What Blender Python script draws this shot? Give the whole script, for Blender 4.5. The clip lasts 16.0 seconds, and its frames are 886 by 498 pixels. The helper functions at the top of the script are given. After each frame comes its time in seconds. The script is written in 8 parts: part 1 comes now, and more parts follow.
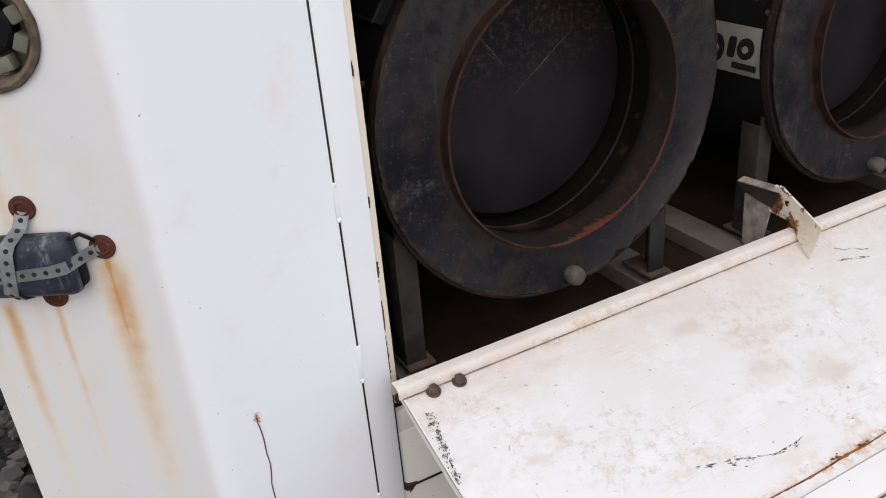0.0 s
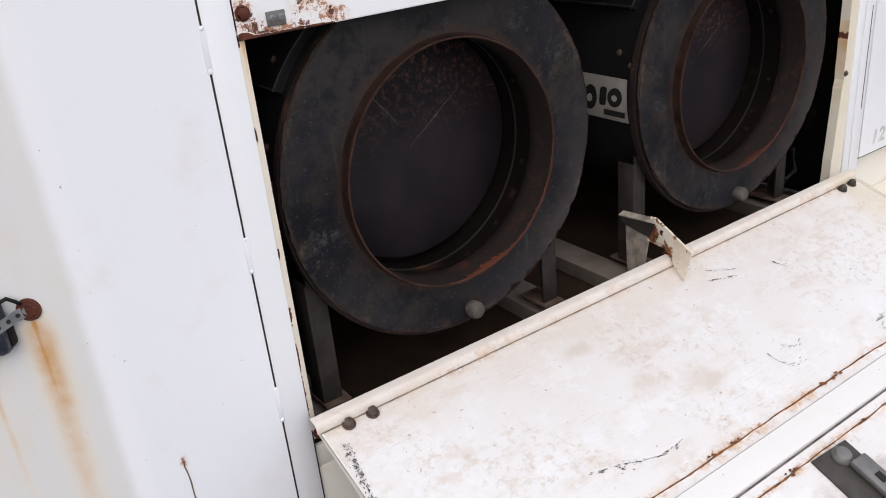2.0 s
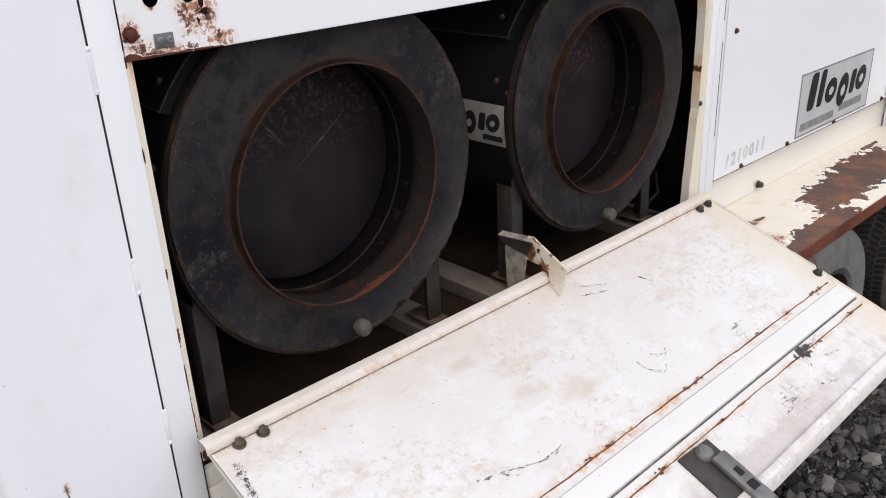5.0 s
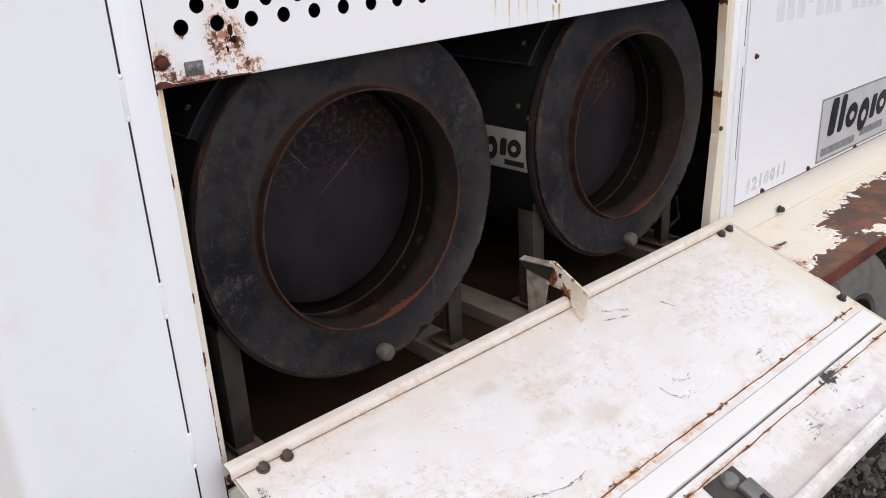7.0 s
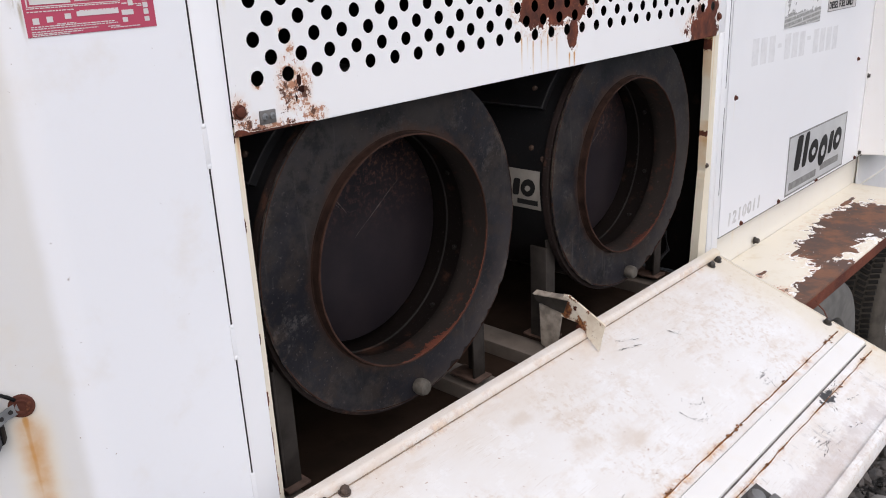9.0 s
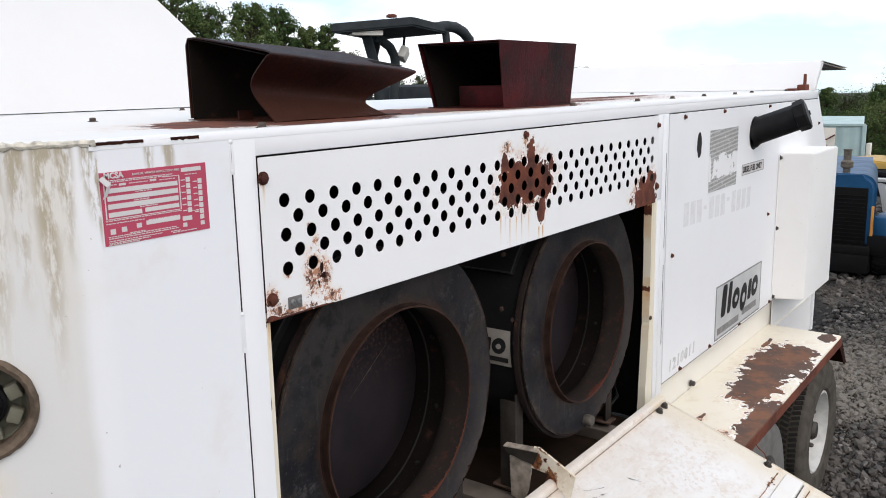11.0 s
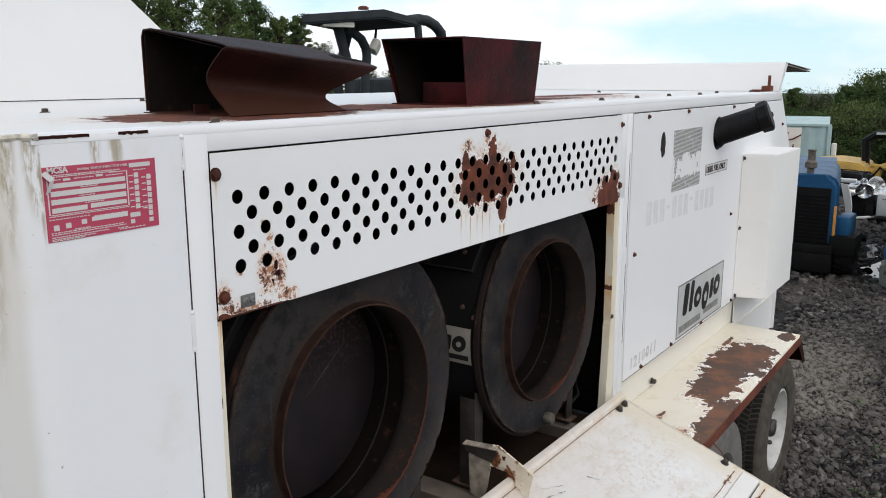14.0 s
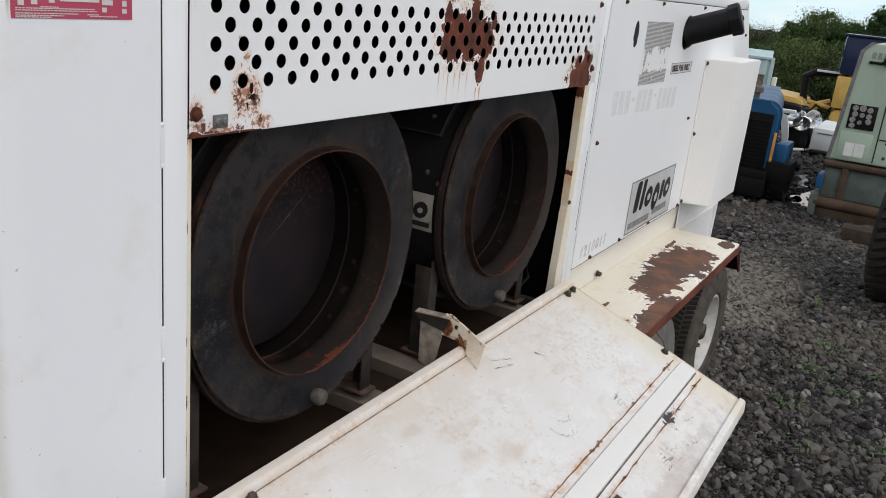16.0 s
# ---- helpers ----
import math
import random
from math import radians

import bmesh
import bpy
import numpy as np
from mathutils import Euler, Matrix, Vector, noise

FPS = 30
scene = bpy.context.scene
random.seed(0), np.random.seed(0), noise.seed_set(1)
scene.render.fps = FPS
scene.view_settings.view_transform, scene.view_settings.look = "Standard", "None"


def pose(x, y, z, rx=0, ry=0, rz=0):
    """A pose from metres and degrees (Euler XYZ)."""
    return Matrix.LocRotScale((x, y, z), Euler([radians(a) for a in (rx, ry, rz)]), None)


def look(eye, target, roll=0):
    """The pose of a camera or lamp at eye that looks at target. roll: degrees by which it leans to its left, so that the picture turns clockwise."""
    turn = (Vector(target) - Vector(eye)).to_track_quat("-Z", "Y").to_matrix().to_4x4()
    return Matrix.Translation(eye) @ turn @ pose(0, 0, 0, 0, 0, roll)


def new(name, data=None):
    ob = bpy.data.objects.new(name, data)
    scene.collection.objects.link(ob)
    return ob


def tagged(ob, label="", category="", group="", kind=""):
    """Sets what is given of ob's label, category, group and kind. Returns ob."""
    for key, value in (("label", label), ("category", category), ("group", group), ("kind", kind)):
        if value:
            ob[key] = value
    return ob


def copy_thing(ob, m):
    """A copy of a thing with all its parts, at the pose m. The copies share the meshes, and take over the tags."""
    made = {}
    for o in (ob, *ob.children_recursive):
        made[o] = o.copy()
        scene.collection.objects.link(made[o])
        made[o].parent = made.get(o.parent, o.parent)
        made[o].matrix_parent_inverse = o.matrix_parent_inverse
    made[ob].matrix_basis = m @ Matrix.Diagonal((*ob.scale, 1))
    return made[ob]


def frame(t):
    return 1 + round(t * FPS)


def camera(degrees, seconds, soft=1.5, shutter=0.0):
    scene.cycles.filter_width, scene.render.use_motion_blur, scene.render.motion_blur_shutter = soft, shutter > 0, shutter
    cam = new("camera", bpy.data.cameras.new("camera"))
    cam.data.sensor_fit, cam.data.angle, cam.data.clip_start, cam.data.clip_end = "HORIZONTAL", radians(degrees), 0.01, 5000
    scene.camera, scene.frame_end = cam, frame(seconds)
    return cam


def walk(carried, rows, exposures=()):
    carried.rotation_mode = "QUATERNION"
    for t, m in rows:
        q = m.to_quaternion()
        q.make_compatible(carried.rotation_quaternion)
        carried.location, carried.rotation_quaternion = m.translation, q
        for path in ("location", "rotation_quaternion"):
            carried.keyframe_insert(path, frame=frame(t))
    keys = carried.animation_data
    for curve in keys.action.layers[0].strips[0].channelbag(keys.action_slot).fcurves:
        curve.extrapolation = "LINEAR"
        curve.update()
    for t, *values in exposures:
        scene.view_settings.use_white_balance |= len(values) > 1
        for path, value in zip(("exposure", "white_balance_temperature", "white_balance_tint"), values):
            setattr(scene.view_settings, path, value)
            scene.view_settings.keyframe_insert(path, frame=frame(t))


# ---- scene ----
cam = camera(55.9, 16.0, 1.0)
PATH = [
    (0, (-0.046, -0.057, 1.502), (0.771, 1.524, 0.588), -4.8),
    (0.5, (-0.063, -0.13, 1.518), (0.857, 1.414, 0.641), -5.7),
    (1, (-0.07, -0.168, 1.529), (0.885, 1.374, 0.686), -6.2),
    (1.5, (-0.071, -0.194, 1.542), (0.929, 1.349, 0.755), -6.4),
    (2, (-0.078, -0.186, 1.552), (0.924, 1.334, 0.723), -5.7),
    (2.5, (-0.094, -0.191, 1.557), (1.04, 1.242, 0.742), -3.4),
    (3, (-0.114, -0.203, 1.556), (1.099, 1.173, 0.757), -3.1),
    (3.5, (-0.126, -0.214, 1.551), (1.109, 1.147, 0.761), -3.0),
    (3.7, (-0.127, -0.215, 1.547), (1.11, 1.136, 0.743), -3.0),
    (5.8, (-0.119, -0.218, 1.571), (1.12, 1.152, 0.803), -2.5),
    (6, (-0.121, -0.215, 1.571), (1.115, 1.164, 0.814), -2.5),
    (6.5, (-0.131, -0.21, 1.57), (1.104, 1.175, 0.824), -2.5),
    (7, (-0.136, -0.212, 1.566), (1.095, 1.181, 0.829), -3.1),
    (7.5, (-0.141, -0.205, 1.551), (1.079, 1.17, 0.763), -3.1),
    (8, (-0.159, -0.204, 1.543), (1.049, 1.166, 0.728), -2.7),
    (8.5, (-0.207, -0.182, 1.555), (0.969, 1.247, 0.798), -5.0),
    (9, (-0.331, -0.108, 1.599), (1.039, 1.192, 0.939), -2.7),
    (9.5, (-0.493, -0.031, 1.624), (1.009, 1.129, 0.992), -3.1),
    (9.7, (-0.531, -0.036, 1.655), (1.046, 1.052, 1.081), -0.6),
    (10, (-0.539, -0.05, 1.693), (1.049, 1.067, 1.212), 1.2),
    (10.2, (-0.537, -0.044, 1.712), (1.023, 1.126, 1.269), -0.2),
    (12.5, (-0.51, -0.053, 1.747), (1.082, 1.103, 1.386), -1.4),
    (13, (-0.505, -0.047, 1.747), (1.085, 1.098, 1.349), -0.2),
    (13.5, (-0.497, -0.055, 1.745), (1.101, 1.077, 1.339), -0.2),
    (14, (-0.5, -0.061, 1.745), (1.11, 1.055, 1.343), -0.1),
    (14.5, (-0.506, -0.063, 1.745), (1.123, 1.024, 1.339), 0.6),
    (15, (-0.513, -0.062, 1.724), (1.132, 0.987, 1.281), 1.9),
    (15.5, (-0.534, -0.032, 1.665), (1.136, 0.929, 1.129), 4.2),
    (16, (-0.519, 0.024, 1.62), (1.138, 0.963, 1.01), 5.9),
]
walk(cam, [(t, look(eye, target, roll)) for t, eye, target, roll in PATH], exposures=[(0.0, 0.26, 7150, 20), (2.5, 0.33, 7150, 20), (9.4, 0.33, 7150, 21), (10.0, 0.38, 7200, 20), (12.5, 0.17, 7150, 15), (14.5, 0.02, 7200, 15), (15.5, 0.01, 7250, 16), (16.0, 0.03, 7250, 16)])

# ---- light: open sky with broken cloud, a soft high sun ----
GROUND = -0.215
SUN_EL, SUN_AZ = radians(42), radians(205)

world = bpy.data.worlds.new("sky")
scene.world = world
world.use_nodes = True
wt = world.node_tree
wt.nodes.clear()
w_out = wt.nodes.new("ShaderNodeOutputWorld")
w_bg = wt.nodes.new("ShaderNodeBackground")
w_sky = wt.nodes.new("ShaderNodeTexSky")
w_sky.sky_type, w_sky.sun_disc = "NISHITA", False
w_sky.sun_elevation, w_sky.sun_rotation = SUN_EL, SUN_AZ
w_sky.air_density, w_sky.dust_density, w_sky.ozone_density = 1.0, 0.1, 3.0
w_co = wt.nodes.new("ShaderNodeTexCoord")
w_map = wt.nodes.new("ShaderNodeMapping")
w_map.inputs["Scale"].default_value = (1.0, 1.0, 2.6)
w_noise = wt.nodes.new("ShaderNodeTexNoise")
w_noise.inputs["Scale"].default_value = 2.3
w_noise.inputs["Detail"].default_value = 6.0
w_noise.inputs["Roughness"].default_value = 0.52
w_ramp = wt.nodes.new("ShaderNodeValToRGB")
w_ramp.color_ramp.elements[0].position = 0.425
w_ramp.color_ramp.elements[1].position = 0.57
w_mix = wt.nodes.new("ShaderNodeMix")
w_mix.data_type = "RGBA"
w_mix.inputs[7].default_value = (9.0, 9.6, 10.2, 1)
wt.links.new(w_co.outputs["Generated"], w_map.inputs["Vector"])
wt.links.new(w_map.outputs["Vector"], w_noise.inputs["Vector"])
wt.links.new(w_noise.outputs["Fac"], w_ramp.inputs["Fac"])
wt.links.new(w_ramp.outputs["Color"], w_mix.inputs[0])
w_tint = wt.nodes.new("ShaderNodeMix")
w_tint.data_type, w_tint.blend_type = "RGBA", "MULTIPLY"
w_tint.inputs[0].default_value, w_tint.inputs[7].default_value = 1.0, (0.80, 1.03, 1.20, 1)
wt.links.new(w_sky.outputs["Color"], w_tint.inputs[6])
w_even = wt.nodes.new("ShaderNodeMix")
w_even.data_type = "RGBA"
w_even.inputs[0].default_value, w_even.inputs[7].default_value = 0.6, (5.5, 8.3, 10.7, 1)
wt.links.new(w_tint.outputs[2], w_even.inputs[6])
wt.links.new(w_even.outputs[2], w_mix.inputs[6])
wt.links.new(w_mix.outputs[2], w_bg.inputs["Color"])
w_bg.inputs["Strength"].default_value = 0.115
wt.links.new(w_bg.outputs["Background"], w_out.inputs["Surface"])

sun_data = bpy.data.lights.new("sun", "SUN")
sun_data.energy, sun_data.angle, sun_data.color = 1.25, radians(60), (1.0, 0.96, 0.9)
sun = new("sun", sun_data)
sun_dir = Vector((math.sin(SUN_AZ) * math.cos(SUN_EL), math.cos(SUN_AZ) * math.cos(SUN_EL), math.sin(SUN_EL)))
sun.matrix_world = look(sun_dir * 50, (0, 0, 0))


# ---- node helpers ----
class Tree:
    """A small writer of material node trees."""

    def __init__(self, name):
        self.m = bpy.data.materials.new(name)
        self.m.use_nodes = True
        self.t = self.m.node_tree
        self.b = self.t.nodes["Principled BSDF"]
        self.geo = None

    def node(self, kind, **sets):
        n = self.t.nodes.new(kind)
        for k, v in sets.items():
            n.inputs[k].default_value = v
        return n

    def put(self, sock, v):
        if isinstance(v, bpy.types.NodeSocket):
            self.t.links.new(v, sock)
        elif isinstance(v, (tuple, list)) and len(v) == 3 and sock.type == "RGBA":
            sock.default_value = (*v, 1)
        else:
            sock.default_value = v

    def pos(self):
        if self.geo is None:
            self.geo = self.t.nodes.new("ShaderNodeNewGeometry")
        return self.geo.outputs["Position"]

    def stretch(self, sx, sy, sz, turn=(0, 0, 0)):
        n = self.t.nodes.new("ShaderNodeMapping")
        n.inputs["Scale"].default_value = (sx, sy, sz)
        n.inputs["Rotation"].default_value = turn
        self.put(n.inputs["Vector"], self.pos())
        return n.outputs["Vector"]

    def noise(self, scale, detail=4.0, rough=0.55, vec=None):
        n = self.node("ShaderNodeTexNoise", Scale=scale, Detail=detail, Roughness=rough)
        self.put(n.inputs["Vector"], vec if vec is not None else self.pos())
        return n.outputs["Fac"]

    def voronoi(self, scale, vec=None, out="Distance"):
        n = self.node("ShaderNodeTexVoronoi", Scale=scale)
        self.put(n.inputs["Vector"], vec if vec is not None else self.pos())
        return n.outputs[out]

    def math(self, op, a, b=0.0, c=0.0):
        n = self.t.nodes.new("ShaderNodeMath")
        n.operation = op
        for s, v in zip(n.inputs, (a, b, c)):
            self.put(s, v)
        return n.outputs[0]

    def step(self, v, lo, hi):
        n = self.t.nodes.new("ShaderNodeMapRange")
        n.interpolation_type = "SMOOTHSTEP"
        self.put(n.inputs[0], v)
        n.inputs[1].default_value, n.inputs[2].default_value = lo, hi
        return n.outputs[0]

    def mix(self, f, a, b, blend="MIX"):
        n = self.t.nodes.new("ShaderNodeMix")
        n.data_type, n.blend_type = "RGBA", blend
        self.put(n.inputs[0], f), self.put(n.inputs[6], a), self.put(n.inputs[7], b)
        return n.outputs[2]

    def lerp(self, f, a, b):
        n = self.t.nodes.new("ShaderNodeMix")
        self.put(n.inputs[0], f), self.put(n.inputs[2], a), self.put(n.inputs[3], b)
        return n.outputs[0]

    def dot(self, d, off=0.0):
        n = self.t.nodes.new("ShaderNodeVectorMath")
        n.operation = "DOT_PRODUCT"
        self.put(n.inputs[0], self.pos())
        n.inputs[1].default_value = d
        return self.math("SUBTRACT", n.outputs["Value"], off)

    def random(self):
        return self.t.nodes.new("ShaderNodeObjectInfo").outputs["Random"]

    def island(self):
        if self.geo is None:
            self.pos()
        return self.geo.outputs["Random Per Island"]

    def blob(self, u, v, cu, cv, ru, rv, ragged=0.5, scale=22.0):
        """1 inside an uneven patch about (cu, cv), 0 outside; u and v are sockets in metres."""
        du = self.math("DIVIDE", self.math("SUBTRACT", u, cu), ru)
        dv = self.math("DIVIDE", self.math("SUBTRACT", v, cv), rv)
        r = self.math("SQRT", self.math("ADD", self.math("MULTIPLY", du, du), self.math("MULTIPLY", dv, dv)))
        n = self.math("MULTIPLY", self.math("SUBTRACT", self.noise(scale, 9, 0.66), 0.5), ragged * 4)
        return self.math("SUBTRACT", self.math("ADD", 1.0, n), r)

    def streak(self, u, v, cu, top, length, width):
        """A run of rust water that starts at height top and fades downwards."""
        wob = self.math("MULTIPLY", self.math("SUBTRACT", self.noise(9, 2), 0.5), 0.007)
        d = self.math("DIVIDE", self.math("ADD", self.math("SUBTRACT", u, cu), wob), width)
        side = self.math("POWER", 2.718, self.math("MULTIPLY", -1.0, self.math("MULTIPLY", d, d)))
        n = self.t.nodes.new("ShaderNodeMapRange")
        self.put(n.inputs[0], v)
        n.inputs[1].default_value, n.inputs[2].default_value = top - length, top
        fade = n.outputs[0]
        cut = self.step(v, top + width * 1.4, top - width * 1.4)
        return self.math("MULTIPLY", self.math("MULTIPLY", side, fade), cut)

    def most(self, *vs):
        r = vs[0]
        for v in vs[1:]:
            r = self.math("MAXIMUM", r, v)
        return r

    def finish(self, color, rough=0.5, metal=0.0, height=None, bump=0.2, dist=0.002, spec=0.5):
        self.put(self.b.inputs["Base Color"], color)
        self.put(self.b.inputs["Roughness"], rough)
        self.put(self.b.inputs["Metallic"], metal)
        self.b.inputs["Specular IOR Level"].default_value = spec
        if height is not None:
            n = self.node("ShaderNodeBump", Strength=bump, Distance=dist)
            self.put(n.inputs["Height"], height)
            self.t.links.new(n.outputs["Normal"], self.b.inputs["Normal"])
        return self.m


def rust_color(k):
    a = k.noise(14, 7, 0.65)
    b = k.noise(90, 4, 0.6)
    c = k.mix(k.step(a, 0.35, 0.68), (0.048, 0.0125, 0.008), (0.165, 0.039, 0.016))
    return k.mix(k.math("MULTIPLY", k.step(b, 0.55, 0.75), 0.5), c, (0.24, 0.085, 0.034))


def white_paint(name, tint=(0.80, 0.80, 0.80), patches=(), streaks=(), dirt=0.35, plane="xz", specks=0.5, warm=(0.62, 0.52, 0.38), peel=True, zones=(), grain=22.0, grime=(), flaky=0.0):
    """Weathered white enamel. patches: rust (u, v, ru, rv, ragged); streaks: rust runs (u, top, length, width, strength)."""
    k = Tree(name)
    if plane == "xz":
        u, v = k.dot((1, 0, 0)), k.dot((0, 0, 1))
    elif plane == "nose":
        u, v = k.dot((-0.8575, 0.5145, 0), -0.8575 * 0.1 + 0.5145 * 1.012), k.dot((0, 0, 1))
    else:
        u, v = k.dot((1, 0, 0)), k.dot((0, 1, 0))
    big, mid, fine = k.noise(1.6, 3), k.noise(9, 6, 0.6), k.noise(240, 3)
    c = k.mix(k.step(big, 0.3, 0.75), tint, tuple(x * 0.955 for x in tint))
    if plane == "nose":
        # side-wall white turns to the shaded bevel's grey at the bend
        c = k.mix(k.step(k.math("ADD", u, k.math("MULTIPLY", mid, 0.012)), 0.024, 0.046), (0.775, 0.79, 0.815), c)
    film = k.math("MULTIPLY", k.step(mid, 0.52, 0.8), dirt * 0.5)
    c = k.mix(film, c, warm)
    sp = k.math("MULTIPLY", k.step(k.noise(170, 2, 0.4), 0.770, 0.785), specks)
    c = k.mix(k.math("MINIMUM", k.math("MULTIPLY", sp, 2.2), 1.0), c, (0.16, 0.09, 0.05))
    rough, height = 0.42, k.math("MULTIPLY", fine, 0.15)
    if streaks:
        runs = [k.math("MULTIPLY", k.streak(u, v, a, b, l, w), s) for a, b, l, w, s in streaks]
        run = k.most(*runs)
        run = k.math("MULTIPLY", run, k.lerp(k.noise(30, 3), 0.6, 1.2))
        c = k.mix(k.step(run, 0.0, 0.8), c, k.mix(k.step(run, 0.15, 0.75), (0.74, 0.635, 0.45), (0.54, 0.275, 0.095)))
    if grime:
        runs = k.most(*[k.math("MULTIPLY", k.streak(u, v, a, b, l, w), s) for a, b, l, w, s in grime])
        torn = k.step(k.noise(34, 7, 0.7, k.stretch(2.4, 2.4, 0.5)), 0.40, 0.56)
        c = k.mix(k.math("MULTIPLY", k.step(runs, 0.05, 0.7), k.math("MULTIPLY", torn, 0.85)), c, (0.36, 0.30, 0.20))
    if zones:
        near = k.most(*[k.step(k.blob(u, v, a, b, ru, rv, 0.3), -0.4, 0.9) for a, b, ru, rv in zones])
        stain = k.math("MULTIPLY", near, k.step(k.noise(55, 6, 0.7), 0.36, 0.58))
        c = k.mix(k.math("MULTIPLY", stain, 0.7), c, (0.68, 0.46, 0.32))
        tuft = k.step(k.math("ADD", k.noise(105, 7, 0.75), k.math("MULTIPLY", near, 0.20)), 0.65, 0.675)
        tuft = k.math("MULTIPLY", tuft, k.step(near, 0.02, 0.10))
        c = k.mix(k.math("MULTIPLY", tuft, 0.9), c, (0.38, 0.150, 0.072))
        flake = k.step(k.math("ADD", k.noise(48, 9, 0.75), k.math("MULTIPLY", near, 0.18)), 0.665, 0.68)
        flake = k.math("MULTIPLY", flake, k.step(near, 0.05, 0.2))
        c = k.mix(flake, c, (0.10, 0.038, 0.022))
    if patches:
        raw = k.most(*[k.blob(u, v, a, b, ru, rv, rg, grain) for a, b, ru, rv, rg in patches])
        if flaky:
            cell = k.t.nodes.new("ShaderNodeSeparateColor")
            bent = k.t.nodes.new("ShaderNodeVectorMath")
            bent.operation = "MULTIPLY_ADD"
            wob = k.node("ShaderNodeTexNoise", Scale=40.0, Detail=4.0)
            k.put(wob.inputs["Vector"], k.pos()), k.put(bent.inputs[0], wob.outputs["Color"]), k.put(bent.inputs[2], k.pos())
            bent.inputs[1].default_value = (0.03, 0.03, 0.03)
            k.put(cell.inputs[0], k.voronoi(26.0, bent.outputs[0], "Color"))
            raw = k.math("ADD", raw, k.math("MULTIPLY", k.math("SUBTRACT", cell.outputs[0], 0.5), flaky))
        halo = k.math("MULTIPLY", k.math("MULTIPLY", k.step(raw, -0.5, 0.1), k.step(k.noise(60, 5, 0.65), 0.45, 0.66)), 0.7)
        c = k.mix(halo, c, (0.55, 0.30, 0.13))
        core = k.step(raw, 0.0, 0.03)
        if peel:
            edge = k.math("MULTIPLY", k.step(k.math("ADD", raw, k.math("MULTIPLY", mid, 0.15)), -0.03, 0.0), k.math("SUBTRACT", 1.0, core))
            c = k.mix(k.math("MULTIPLY", edge, 0.95), c, (0.83, 0.82, 0.79))
        tone = rust_color(k)
        if flaky > 0.33:
            tone = k.mix(0.8, tone, k.mix(k.step(k.noise(7, 7, 0.65), 0.42, 0.62), (0.088, 0.060, 0.048), (0.185, 0.088, 0.050)))
        tone = k.mix(k.math("MULTIPLY", k.step(k.noise(33, 8, 0.75), 0.60, 0.66), 0.7), tone, (0.26, 0.09, 0.034))
        tone = k.mix(k.math("MULTIPLY", k.step(k.noise(70, 4, 0.6), 0.70, 0.73), 0.8), tone, (0.72, 0.69, 0.64))
        c = k.mix(core, c, tone)
        rough = k.lerp(core, 0.42, 0.85)
        height = k.math("ADD", height, k.math("MULTIPLY", core, k.lerp(mid, -1.4, -0.6)))
    return k.finish(c, rough, 0.0, height, 0.25, 0.0015, 0.4)


def dark_paint(name, base, edge=0.3, rough=0.5, rust=0.5, spec=0.4):
    k = Tree(name)
    a, b, f = k.noise(3.5, 5), k.noise(17, 7, 0.65), k.noise(160, 3)
    c = k.mix(k.step(a, 0.35, 0.7), base, tuple(x * 1.7 for x in base))
    c = k.mix(k.math("MULTIPLY", k.step(b, 0.56, 0.74), rust), c, (0.10, 0.045, 0.028))
    c = k.mix(k.math("MULTIPLY", k.step(f, 0.62, 0.72), edge), c, (0.16, 0.15, 0.15))
    return k.finish(c, k.lerp(b, rough - 0.12, rough + 0.2), 0.0, k.math("ADD", b, k.math("MULTIPLY", f, 0.4)), 0.25, 0.0015, spec)


def rusty(name, dark=1.0, red=0.0, spec=0.25):
    k = Tree(name)
    a, b = k.noise(6, 6, 0.6), k.noise(70, 6, 0.7)
    c = k.mix(k.step(a, 0.3, 0.7), (0.045 * dark, 0.014 * dark, 0.010 * dark), (0.115 * dark, 0.034 * dark, 0.019 * dark))
    c = k.mix(k.math("MULTIPLY", k.step(b, 0.56, 0.7), 0.45), c, (0.20 * dark, 0.075 * dark, 0.035 * dark))
    if red:
        c = k.mix(red, c, (0.060 * dark, 0.012 * dark, 0.011 * dark))
    return k.finish(c, 0.82, 0.0, k.math("ADD", a, b), 0.45, 0.003, spec)


def plain(name, base, rough=0.5, metal=0.0, vary=0.15, scale=12.0, bump=0.15):
    k = Tree(name)
    a, b = k.noise(scale, 5), k.noise(scale * 11, 3)
    c = k.mix(k.step(a, 0.3, 0.72), base, tuple(x * (1 - vary) for x in base))
    c = k.mix(k.math("MULTIPLY", k.step(b, 0.6, 0.75), vary), c, tuple(x * 0.45 for x in base))
    return k.finish(c, k.lerp(a, max(rough - 0.08, 0.03), min(rough + 0.12, 1.0)), metal, b, bump, 0.001, 0.5 if metal or max(base) > 0.3 else 0.12)


